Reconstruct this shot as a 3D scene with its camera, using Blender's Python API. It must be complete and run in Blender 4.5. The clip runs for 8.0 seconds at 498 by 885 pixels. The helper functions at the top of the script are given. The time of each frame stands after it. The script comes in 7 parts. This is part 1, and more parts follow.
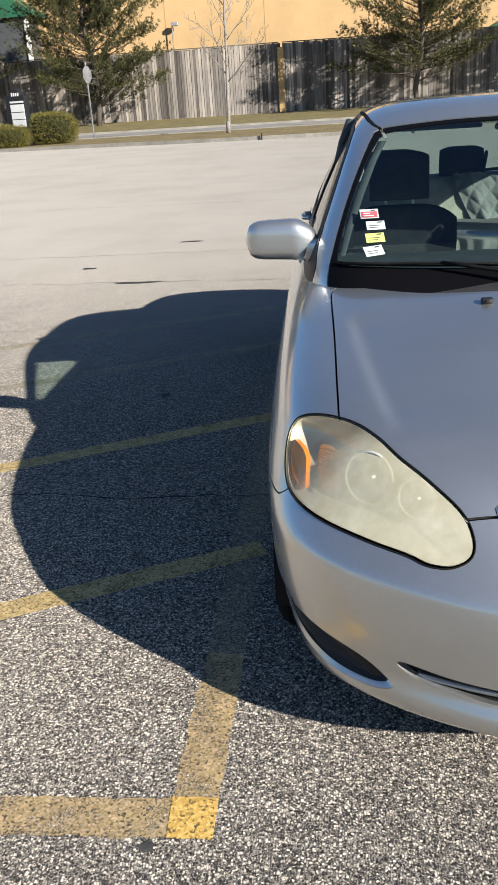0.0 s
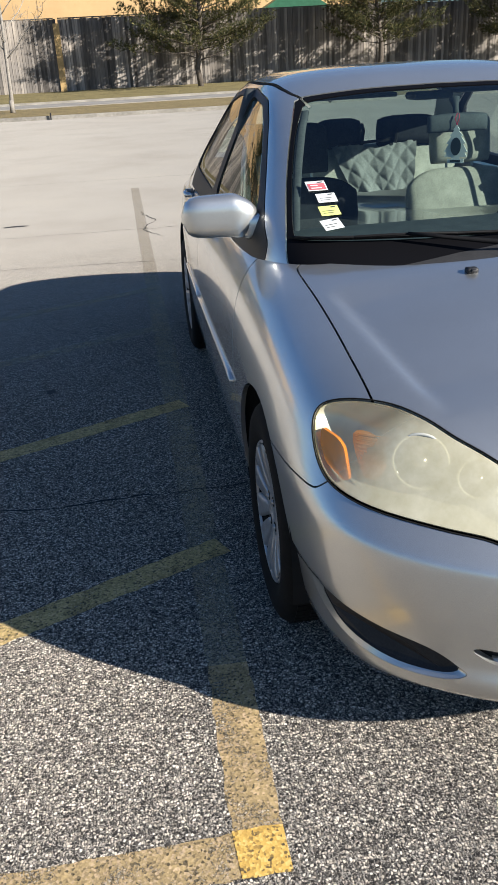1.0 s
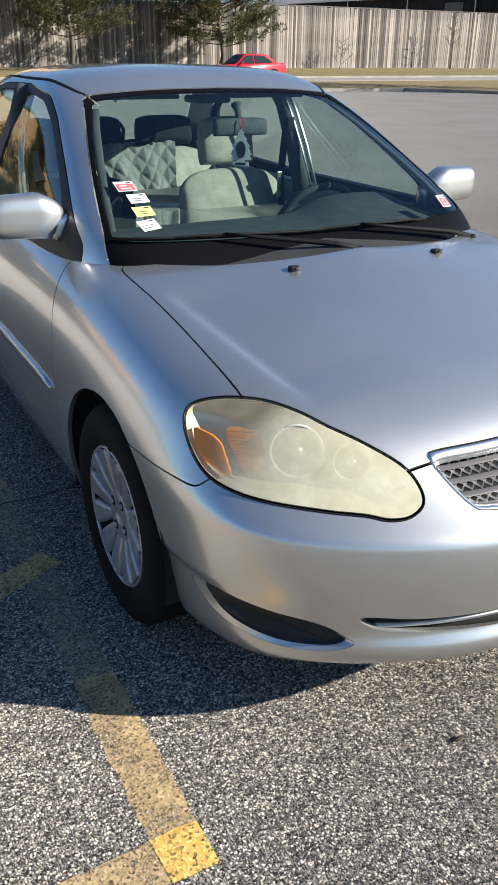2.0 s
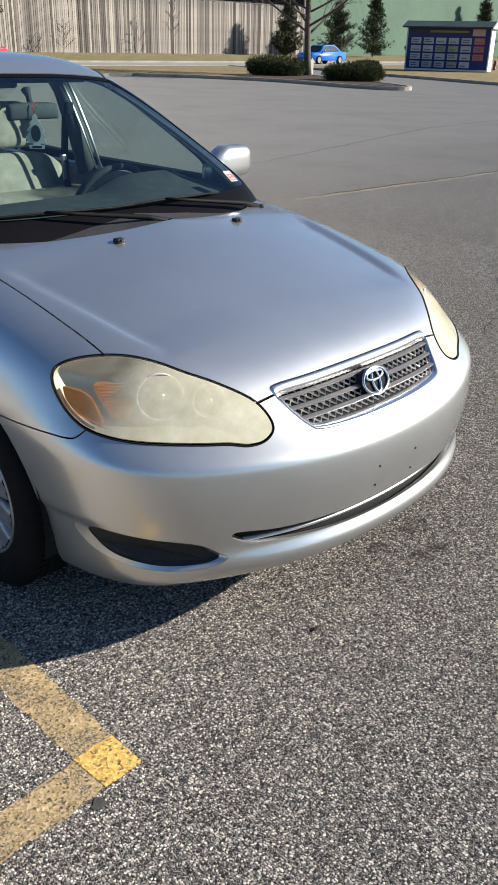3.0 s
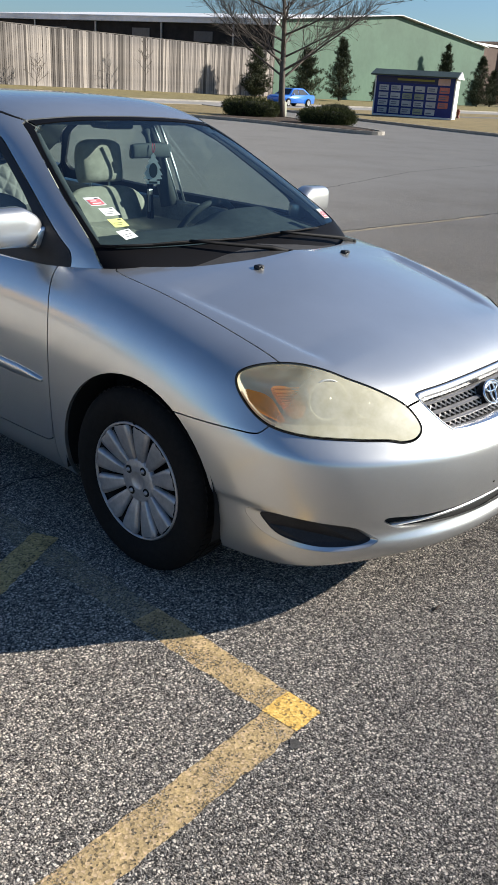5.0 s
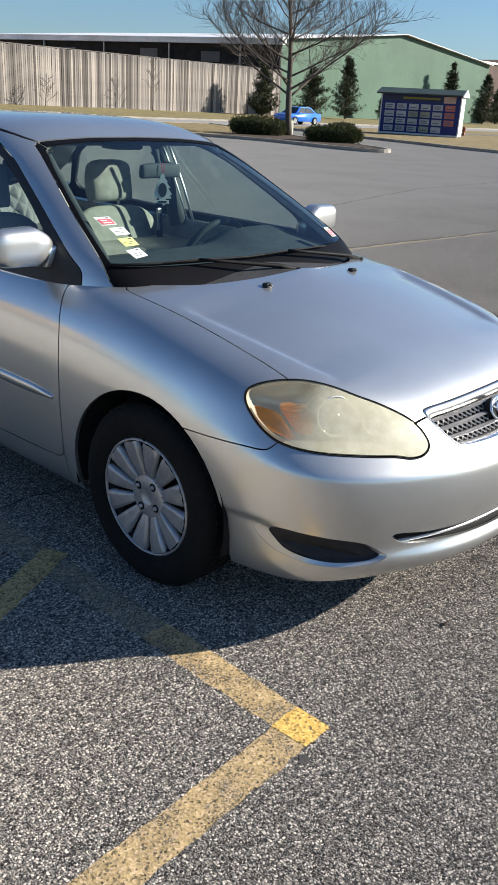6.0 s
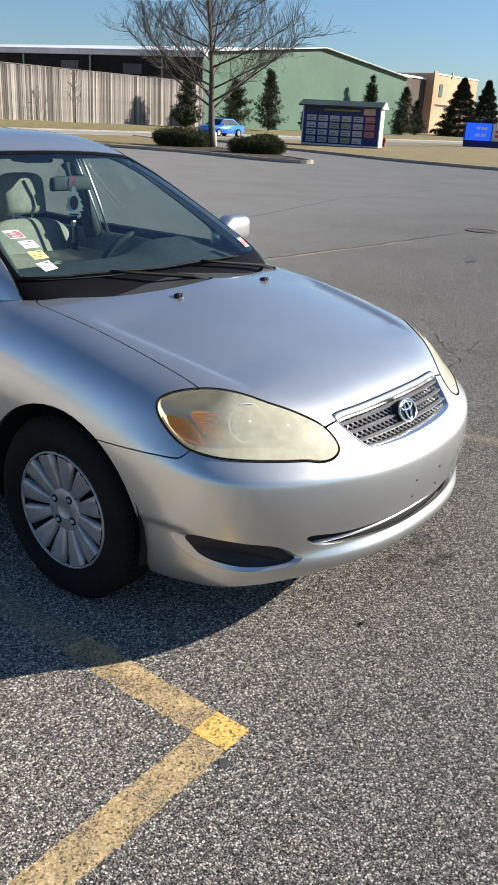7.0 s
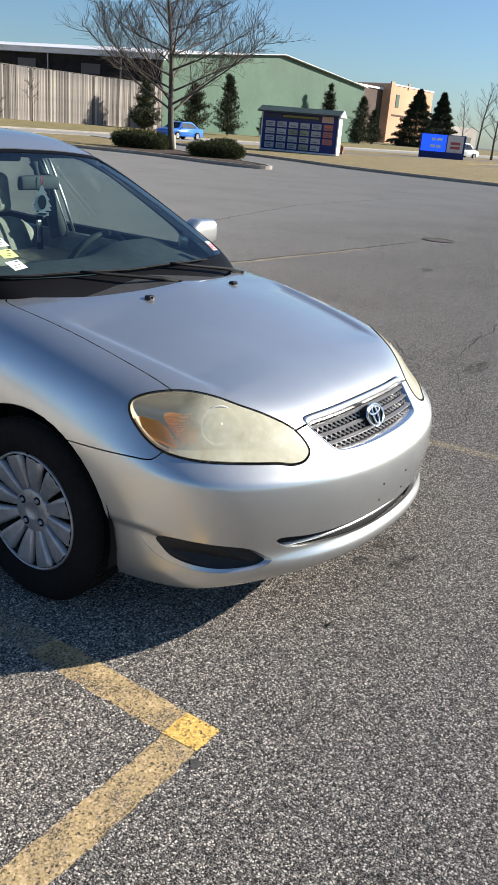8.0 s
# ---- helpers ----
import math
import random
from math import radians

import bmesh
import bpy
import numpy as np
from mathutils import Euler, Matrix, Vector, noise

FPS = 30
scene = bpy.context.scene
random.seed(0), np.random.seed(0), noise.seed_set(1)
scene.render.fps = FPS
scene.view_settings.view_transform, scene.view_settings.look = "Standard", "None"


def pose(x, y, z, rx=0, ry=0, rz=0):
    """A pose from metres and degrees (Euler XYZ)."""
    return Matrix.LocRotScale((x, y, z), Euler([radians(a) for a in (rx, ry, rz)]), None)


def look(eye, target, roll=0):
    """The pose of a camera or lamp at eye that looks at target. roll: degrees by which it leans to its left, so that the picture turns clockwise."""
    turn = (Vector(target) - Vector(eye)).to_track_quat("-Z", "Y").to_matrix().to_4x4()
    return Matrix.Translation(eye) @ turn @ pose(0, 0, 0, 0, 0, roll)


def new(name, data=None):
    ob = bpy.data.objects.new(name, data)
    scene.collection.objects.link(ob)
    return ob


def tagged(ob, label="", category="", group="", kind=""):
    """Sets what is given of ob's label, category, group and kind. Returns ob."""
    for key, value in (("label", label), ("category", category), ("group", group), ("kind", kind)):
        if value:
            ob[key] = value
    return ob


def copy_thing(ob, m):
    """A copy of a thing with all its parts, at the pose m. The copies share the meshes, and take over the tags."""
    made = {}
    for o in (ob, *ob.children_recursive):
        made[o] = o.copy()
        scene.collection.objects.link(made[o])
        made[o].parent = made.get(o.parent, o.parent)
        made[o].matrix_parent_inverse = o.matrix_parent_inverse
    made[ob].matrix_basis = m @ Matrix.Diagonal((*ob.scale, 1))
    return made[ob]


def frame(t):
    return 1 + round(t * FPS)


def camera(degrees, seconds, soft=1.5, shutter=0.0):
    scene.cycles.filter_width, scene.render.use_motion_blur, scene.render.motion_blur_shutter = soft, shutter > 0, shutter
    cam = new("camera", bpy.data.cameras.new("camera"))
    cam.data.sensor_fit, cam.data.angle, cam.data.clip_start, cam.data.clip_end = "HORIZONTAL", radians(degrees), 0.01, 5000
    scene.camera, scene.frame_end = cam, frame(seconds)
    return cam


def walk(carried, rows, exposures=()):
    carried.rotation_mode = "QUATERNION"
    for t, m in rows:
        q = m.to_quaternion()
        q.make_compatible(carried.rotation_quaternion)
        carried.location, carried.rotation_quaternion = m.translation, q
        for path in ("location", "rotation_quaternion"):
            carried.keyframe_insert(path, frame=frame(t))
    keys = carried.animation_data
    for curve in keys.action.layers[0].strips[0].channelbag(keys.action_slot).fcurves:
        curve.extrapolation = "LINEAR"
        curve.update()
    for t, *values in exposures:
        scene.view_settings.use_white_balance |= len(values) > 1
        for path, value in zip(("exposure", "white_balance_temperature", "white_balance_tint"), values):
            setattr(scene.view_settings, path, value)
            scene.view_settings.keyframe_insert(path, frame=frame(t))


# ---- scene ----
cam = camera(33.6, 8.0)
PATH = [
    (0, (-0.654, -1.278, 1.501), (-0.889, 0.684, 0.678), -3.7),
    (0.5, (-0.959, -1.245, 1.527), (-0.958, 0.716, 0.670), -4.5),
    (1, (-1.142, -1.099, 1.485), (-0.888, 0.830, 0.595), -3.2),
    (1.5, (-1.291, -1.021, 1.502), (-0.713, 0.827, 0.591), -0.8),
    (2, (-1.464, -1.009, 1.509), (-0.538, 0.691, 0.595), 0.6),
    (2.2, (-1.549, -1.013, 1.522), (-0.479, 0.591, 0.593), 1.3),
    (3.3, (-1.880, -1.137, 1.512), (-0.448, 0.157, 0.587), 0.9),
    (3.5, (-1.929, -1.153, 1.505), (-0.488, 0.139, 0.594), 0.6),
    (4, (-2.109, -1.063, 1.517), (-0.651, 0.220, 0.618), 0.9),
    (4.5, (-2.352, -0.952, 1.549), (-0.865, 0.316, 0.676), 2.4),
    (5, (-2.443, -0.926, 1.545), (-0.953, 0.353, 0.694), 3.5),
    (6.5, (-2.462, -0.956, 1.558), (-0.968, 0.353, 0.761), 3.0),
    (7, (-2.441, -1.004, 1.561), (-0.838, 0.180, 0.780), 3.1),
    (7.5, (-2.447, -1.015, 1.571), (-0.765, 0.063, 0.801), 4.1),
    (8, (-2.486, -0.975, 1.560), (-0.811, 0.118, 0.796), 4.9),
]
walk(cam, [(t, look(eye, target, roll)) for t, eye, target, roll in PATH],
     exposures=((0, 0.84), (1, 0.96), (2, 1.10), (3.5, 0.93), (5, 1.0), (6.5, 1.10), (8, 1.08)))

# ---- light ----
SUN_TO = Vector((1.55, -1.27, 0.98)).normalized()
world = bpy.data.worlds.new("world")
scene.world = world
world.use_nodes = True
wn = world.node_tree
sky = wn.nodes.new("ShaderNodeTexSky")
sky.sky_type, sky.sun_disc = "NISHITA", False
sky.sun_elevation = math.asin(SUN_TO.z)
sky.sun_rotation = math.atan2(SUN_TO.x, SUN_TO.y)
sky.air_density, sky.dust_density, sky.ozone_density = 1.0, 0.6, 1.8
wn.nodes["Background"].inputs[1].default_value = 0.0475
clear = wn.nodes.new("ShaderNodeMix")
clear.data_type, clear.blend_type = "RGBA", "MULTIPLY"
clear.inputs[0].default_value, clear.inputs[7].default_value = 1.0, (0.77, 1.0, 1.28, 1)
wn.links.new(sky.outputs[0], clear.inputs[6])
wn.links.new(clear.outputs[2], wn.nodes["Background"].inputs[0])
sun = new("sun", bpy.data.lights.new("sun", "SUN"))
sun.data.energy, sun.data.angle, sun.data.color = 5.0, radians(0.53), (1.0, 0.94, 0.85)
sun.matrix_world = look(SUN_TO * 50, (0, 0, 0))

# ---- materials ----
def mat(name, colour=(0.5, 0.5, 0.5), rough=0.5, metal=0.0, coat=0.0, spec=0.5):
    m = bpy.data.materials.new(name)
    m.use_nodes = True
    b = m.node_tree.nodes["Principled BSDF"]
    b.inputs["Base Color"].default_value = (*colour, 1)
    b.inputs["Roughness"].default_value = rough
    b.inputs["Metallic"].default_value = metal
    b.inputs["Coat Weight"].default_value = coat
    b.inputs["Coat Roughness"].default_value = 0.03
    b.inputs["Specular IOR Level"].default_value = spec
    return m


def node(m, kind, **sets):
    n = m.node_tree.nodes.new(kind)
    for key, value in sets.items():
        n.inputs[key].default_value = value
    return n


def wire(m, a, b):
    m.node_tree.links.new(a, b)


def coords(m, scale=(1, 1, 1), space="Object"):
    tc = m.node_tree.nodes.new("ShaderNodeTexCoord")
    mp = m.node_tree.nodes.new("ShaderNodeMapping")
    mp.inputs["Scale"].default_value = scale
    wire(m, tc.outputs[space], mp.inputs["Vector"])
    return mp.outputs["Vector"]


def ramp(m, source, stops):
    r = m.node_tree.nodes.new("ShaderNodeValToRGB")
    e = r.color_ramp.elements
    while len(e) < len(stops):
        e.new(0.5)
    for el, (at, c) in zip(e, stops):
        el.position = at
        el.color = (*c, 1) if len(c) == 3 else c
    wire(m, source, r.inputs[0])
    return r.outputs[0]


def noise_tex(m, vec, scale, detail=4.0, rough=0.6):
    n = node(m, "ShaderNodeTexNoise", Scale=scale, Detail=detail, Roughness=rough)
    wire(m, vec, n.inputs["Vector"])
    return n.outputs[0]


def mix(m, fac, a, b, blend="MIX"):
    n = m.node_tree.nodes.new("ShaderNodeMix")
    n.data_type, n.blend_type = "RGBA", blend
    for key, value in ((0, fac), (6, a), (7, b)):
        if isinstance(value, (int, float)):
            n.inputs[key].default_value = value
        elif isinstance(value, tuple):
            n.inputs[key].default_value = (*value, 1)
        else:
            wire(m, value, n.inputs[key])
    return n.outputs[2]


def bump(m, height, strength=0.3, distance=0.01):
    n = node(m, "ShaderNodeBump", Strength=strength, Distance=distance)
    wire(m, height, n.inputs["Height"])
    wire(m, n.outputs[0], m.node_tree.nodes["Principled BSDF"].inputs["Normal"])


def base(m, colour):
    wire(m, colour, m.node_tree.nodes["Principled BSDF"].inputs["Base Color"])


def grained(name, c1, c2, scale=20.0, rough=0.8, strength=0.3, distance=0.005, stretch=(1, 1, 1), spec=0.3, metal=0.0):
    """A surface of two shades at two scales, with fine relief."""
    m = mat(name, c1, rough, metal, spec=spec)
    v = coords(m, stretch)
    fine = noise_tex(m, v, scale, 6.0, 0.7)
    broad = noise_tex(m, v, scale * 0.11, 3.0, 0.5)
    a = ramp(m, fine, [(0.3, c1), (0.7, c2)])
    b = ramp(m, broad, [(0.3, (0.78, 0.78, 0.78)), (0.7, (1.1, 1.1, 1.1))])
    base(m, mix(m, 1.0, a, b, "MULTIPLY"))
    if strength:
        bump(m, fine, strength, distance)
    return m

# ---- mesh tools ----
def part(name, bm, material, parent=None, label="", smooth=False):
    """Links a bmesh as one mesh object."""
    me = bpy.data.meshes.new(name)
    bm.to_mesh(me)
    bm.free()
    if smooth:
        me.polygons.foreach_set("use_smooth", [True] * len(me.polygons))
    for m in material if isinstance(material, (list, tuple)) else [material]:
        me.materials.append(m)
    ob = new(name, me)
    if parent:
        ob.parent = parent
    return tagged(ob, label)


def thing(name, label, category, m=None, group="", kind=""):
    """An empty at a thing's base."""
    ob = new(name)
    ob.empty_display_size = 0.05
    if m:
        ob.matrix_basis = m
    return tagged(ob, label, category, group, kind)


def box(bm, lo, hi, bevel=0.0, m=None):
    c = [(a + b) / 2 for a, b in zip(lo, hi)]
    made = bmesh.ops.create_cube(bm, size=1.0, matrix=Matrix.LocRotScale(c, None, [b - a for a, b in zip(lo, hi)]))
    vs = made["verts"]
    if bevel:
        es = list({e for v in vs for e in v.link_edges})
        vs = list({v for f in bmesh.ops.bevel(bm, geom=es, offset=bevel, segments=2, affect="EDGES", profile=0.5)["faces"] for v in f.verts} | {v for v in vs if v.is_valid})
    if m:
        bmesh.ops.transform(bm, matrix=m, verts=[v for v in vs if v.is_valid])
    return vs


def tube(bm, pts, radii, sides=8, cap=True):
    """A tapered tube along pts."""
    pts = [Vector(p) for p in pts]
    radii = [radii] * len(pts) if isinstance(radii, (int, float)) else radii
    rings = []
    side = None
    for i, p in enumerate(pts):
        d = (pts[min(i + 1, len(pts) - 1)] - pts[max(i - 1, 0)]).normalized()
        if side is None:
            side = d.orthogonal().normalized()
        side = (side - d * side.dot(d)).normalized()
        up = d.cross(side)
        rings.append([bm.verts.new(p + (side * math.cos(a) + up * math.sin(a)) * radii[i]) for a in (2 * math.pi * k / sides for k in range(sides))])
    for r, q in zip(rings, rings[1:]):
        for k in range(sides):
            bm.faces.new((r[k], r[(k + 1) % sides], q[(k + 1) % sides], q[k]))
    if cap and sides > 2:
        bm.faces.new(rings[0][::-1])
        bm.faces.new(rings[-1])
    return rings


def lathe(bm, profile, sides=32, m=None):
    """A turned body about z from (radius, z) pairs."""
    rings = []
    for r, z in profile:
        if r < 1e-6:
            rings.append([bm.verts.new((0, 0, z))])
        else:
            rings.append([bm.verts.new((r * math.cos(a), r * math.sin(a), z)) for a in (2 * math.pi * k / sides for k in range(sides))])
    for p, q in zip(rings, rings[1:]):
        for k in range(sides):
            a, b = p[k % len(p)], p[(k + 1) % len(p)]
            c, d = q[(k + 1) % len(q)], q[k % len(q)]
            vs = list(dict.fromkeys((a, b, c, d)))
            if len(vs) > 2:
                bm.faces.new(vs)
    if m:
        bmesh.ops.transform(bm, matrix=m, verts=[v for ring in rings for v in ring])


def prism(bm, loop, place, lo, hi):
    """A closed outline (a, b) pulled from lo to hi; place(a, b, c) gives the point."""
    bot = [bm.verts.new(place(a, b, lo)) for a, b in loop]
    top = [bm.verts.new(place(a, b, hi)) for a, b in loop]
    n = len(loop)
    for k in range(n):
        bm.faces.new((bot[k], bot[(k + 1) % n], top[(k + 1) % n], top[k]))
    bm.faces.new(bot[::-1])
    bm.faces.new(top)


def curve_through(pts, n=8, closed=False):
    """A smooth line through points of any dimension."""
    p = [np.array(q, float) for q in pts]
    count = len(p)
    out = []
    for i in range(count if closed else count - 1):
        if closed:
            a, b, c, d = p[i - 1], p[i], p[(i + 1) % count], p[(i + 2) % count]
        else:
            b, c = p[i], p[i + 1]
            a = p[i - 1] if i else 2 * b - c
            d = p[i + 2] if i + 2 < count else 2 * c - b
        for k in range(n):
            t = k / n
            out.append(0.5 * (2 * b + (c - a) * t + (2 * a - 5 * b + 4 * c - d) * t * t + (3 * b - a - 3 * c + d) * t ** 3))
    if not closed:
        out.append(p[-1])
    return [tuple(float(v) for v in q) for q in out]


def bspline(ctrl, n, mirrored=False):
    """Rows of control points (K, D) smoothed into a uniform cubic B-spline that keeps its ends."""
    c = np.asarray(ctrl, float)
    first = c[1] * np.array([-1] + [1] * (c.shape[1] - 1)) if mirrored else 2 * c[0] - c[1]
    p = np.vstack([first, c, 2 * c[-1] - c[-2]])
    out = []
    for i in range(len(c) - 1):
        for k in range(n):
            t = k / n
            w = np.array([(1 - t) ** 3, 3 * t ** 3 - 6 * t ** 2 + 4, -3 * t ** 3 + 3 * t ** 2 + 3 * t + 1, t ** 3]) / 6
            out.append(w @ p[i:i + 4])
    out.append(c[-1])
    return np.array(out)


def offset_line(pts, d, closed):
    """A plane line moved to its left by d."""
    n = len(pts)
    out = []
    for i in range(n):
        a = pts[i - 1] if closed or i else pts[i]
        b = pts[(i + 1) % n] if closed or i < n - 1 else pts[i]
        tx, ty = b[0] - a[0], b[1] - a[1]
        l = math.hypot(tx, ty) or 1.0
        out.append((pts[i][0] - ty / l * d, pts[i][1] + tx / l * d))
    return out


def ribbon(bm, pts, width, place, lo, hi, closed=True):
    """A strip of that width along a plane line, pulled from lo to hi: a saw cut."""
    a, b = offset_line(pts, width / 2, closed), offset_line(pts, -width / 2, closed)
    quads = [[bm.verts.new(place(*q, c)) for q in line] for line, c in ((a, lo), (b, lo), (b, hi), (a, hi))]
    n = len(pts)
    for k in range(n if closed else n - 1):
        j = (k + 1) % n
        for r in range(4):
            s = (r + 1) % 4
            bm.faces.new((quads[r][k], quads[r][j], quads[s][j], quads[s][k]))
    if not closed:
        bm.faces.new([q[0] for q in quads][::-1])
        bm.faces.new([q[-1] for q in quads])


def cut(bm, cutters):
    """The closed body bm with each cutter taken away, one after another."""
    bmesh.ops.recalc_face_normals(bm, faces=bm.faces)
    me = bpy.data.meshes.new("work")
    bm.to_mesh(me)
    bm.free()
    for c in cutters:
        bmesh.ops.recalc_face_normals(c, faces=c.faces)
        for nudge in (0.0, 0.0004, -0.0005, 0.0009, -0.0012):
            cm = bpy.data.meshes.new("cutter")
            c.to_mesh(cm)
            cm.transform(Matrix.Translation((nudge, nudge * 0.7, nudge * 0.9)))
            work, co = new("work", me), new("cutter", cm)
            mod = work.modifiers.new("cut", "BOOLEAN")
            mod.operation, mod.solver, mod.object = "DIFFERENCE", "EXACT", co
            got = bpy.data.meshes.new_from_object(work.evaluated_get(bpy.context.evaluated_depsgraph_get()))
            bpy.data.objects.remove(work)
            bpy.data.objects.remove(co)
            bpy.data.meshes.remove(cm)
            if len(got.polygons) > 0.6 * len(me.polygons) and len(got.polygons) != len(me.polygons):
                bpy.data.meshes.remove(me)
                me = got
                break
            bpy.data.meshes.remove(got)
        c.free()
    return me


def islands(got, tree):
    """The pieces of the cut mesh that lie on the first surface, as lists of faces with their points."""
    from_face = []
    co = np.empty(len(got.vertices) * 3)
    got.vertices.foreach_get("co", co)
    co = co.reshape(-1, 3)
    on = []
    for v in co:
        on.append(tree.find_nearest(Vector(v))[3] < 2e-4)
    for p in got.polygons:
        if p.normal.z < -0.85 and p.center.z < 0.25:
            continue
        if all(on[i] for i in p.vertices):
            hit = tree.find_nearest(p.center)
            if p.area < 4e-6 or (abs(hit[1].dot(p.normal)) > 0.8 and hit[3] < 3e-3):
                from_face.append(p.index)
    parent = list(range(len(co)))

    def root(i):
        while parent[i] != i:
            parent[i] = parent[parent[i]]
            i = parent[i]
        return i
    for f in from_face:
        vs = got.polygons[f].vertices
        r = root(vs[0])
        for i in vs[1:]:
            parent[root(i)] = r
    groups = {}
    for f in from_face:
        groups.setdefault(root(got.polygons[f].vertices[0]), []).append(f)
    return co, list(groups.values())


def panel(name, got, co, faces, tree, smooth_normals, material, parent, depth=0.012, lift=0.0, label=""):
    """A pressed panel: a piece of the skin with its edges folded in, shaded as the uncut skin."""
    used, index, polys = [], {}, []
    for f in faces:
        ring = []
        for i in got.polygons[f].vertices:
            if i not in index:
                index[i] = len(used)
                used.append(i)
            ring.append(index[i])
        polys.append(ring)
    normals = []
    for i in used:
        _, _, fi, _ = tree.find_nearest(Vector(co[i]))
        normals.append(smooth_normals(Vector(co[i]), fi))
    pts = [Vector(co[i]) + n * lift for i, n in zip(used, normals)]
    edges = {}
    for ring in polys:
        for a, b in zip(ring, ring[1:] + ring[:1]):
            if (b, a) in edges:
                edges.pop((b, a))
            else:
                edges[(a, b)] = True
    skin = len(polys)
    inner = {}
    for a, b in edges:
        for i in (a, b):
            if i not in inner:
                inner[i] = len(pts)
                pts.append(pts[i] - normals[i] * depth)
        polys.append([b, a, inner[a], inner[b]])
    me = bpy.data.meshes.new(name)
    me.from_pydata(pts, [], polys)
    me.polygons.foreach_set("use_smooth", [k < skin for k in range(len(polys))])
    loops = []
    for k, ring in enumerate(polys):
        loops += [tuple(normals[i]) if k < skin else (0, 0, 0) for i in ring]
    me.normals_split_custom_set(loops)
    me.materials.append(material)
    ob = new(name, me)
    ob.parent = parent
    return tagged(ob, label)

# ---- ground, street, kerbs and markings ----
def asphalt_material():
    """Exposed aggregate: pale stones in dark binder, coarse by the bay and finer past the old joint."""
    m = mat("asphalt", (0.2, 0.2, 0.2), 0.92, spec=0.2)
    bsdf = m.node_tree.nodes["Principled BSDF"]
    bsdf.inputs["Diffuse Roughness"].default_value = 1.0
    v = coords(m)
    warp = node(m, "ShaderNodeTexNoise", Scale=60.0, Detail=2.0)
    wire(m, v, warp.inputs["Vector"])
    add = m.node_tree.nodes.new("ShaderNodeVectorMath")
    add.operation = "MULTIPLY_ADD"
    wire(m, warp.outputs["Color"], add.inputs[0])
    add.inputs[1].default_value = (0.012, 0.012, 0.0)
    wire(m, v, add.inputs[2])
    stones = node(m, "ShaderNodeTexVoronoi", Scale=160.0, Randomness=1.0)
    wire(m, add.outputs[0], stones.inputs["Vector"])
    grit = node(m, "ShaderNodeTexVoronoi", Scale=420.0, Randomness=1.0)
    wire(m, add.outputs[0], grit.inputs["Vector"])
    sep = m.node_tree.nodes.new("ShaderNodeSeparateColor")
    wire(m, stones.outputs["Color"], sep.inputs[0])
    sep2 = m.node_tree.nodes.new("ShaderNodeSeparateColor")
    wire(m, grit.outputs["Color"], sep2.inputs[0])
    tone = ramp(m, sep.outputs[0], [(0.0, (0.022, 0.020, 0.019)), (0.30, (0.062, 0.056, 0.051)), (0.5, (0.28, 0.248, 0.208)), (0.74, (0.56, 0.50, 0.42)), (1.0, (0.88, 0.81, 0.70))])
    tone2 = ramp(m, sep2.outputs[0], [(0.0, (0.02, 0.019, 0.018)), (0.5, (0.105, 0.096, 0.087)), (1.0, (0.46, 0.425, 0.375))])
    shape = ramp(m, stones.outputs["Distance"], [(0.38, (1, 1, 1)), (0.62, (0, 0, 0))])
    coarse = mix(m, shape, tone2, tone)
    # past the joint the stones are worn to an even grey
    sx = m.node_tree.nodes.new("ShaderNodeSeparateXYZ")
    wire(m, v, sx.inputs[0])
    edge = node(m, "ShaderNodeTexNoise", Scale=1.3, Detail=5.0)
    wire(m, v, edge.inputs["Vector"])
    away = m.node_tree.nodes.new("ShaderNodeMath")
    away.operation = "MULTIPLY_ADD"
    wire(m, edge.outputs[0], away.inputs[0])
    away.inputs[1].default_value = 1.6
    wire(m, sx.outputs[1], away.inputs[2])
    far = m.node_tree.nodes.new("ShaderNodeMapRange")
    wire(m, away.outputs[0], far.inputs[0])
    far.inputs[1].default_value, far.inputs[2].default_value = 3.4, 9.0
    fine = noise_tex(m, v, 90.0, 6.0, 0.8)
    worn = ramp(m, fine, [(0.25, (0.185, 0.172, 0.152)), (0.5, (0.268, 0.25, 0.224)), (0.78, (0.37, 0.348, 0.312))])
    both = mix(m, far.outputs[0], coarse, worn)
    stain = ramp(m, noise_tex(m, v, 0.55, 5.0, 0.62), [(0.30, (0.88, 0.87, 0.86)), (0.52, (1, 1, 1)), (0.75, (1.06, 1.05, 1.03))])
    both = mix(m, 1.0, both, stain, "MULTIPLY")
    drift = ramp(m, noise_tex(m, coords(m, (0.25, 0.3, 1)), 1.0, 4.0, 0.6), [(0.35, (0.985, 0.98, 0.975)), (0.65, (1.01, 1.01, 1.01))])
    base(m, mix(m, 1.0, both, drift, "MULTIPLY"))
    height = mix(m, far.outputs[0], shape, fine)
    bump(m, height, 0.75, 0.004)
    return m


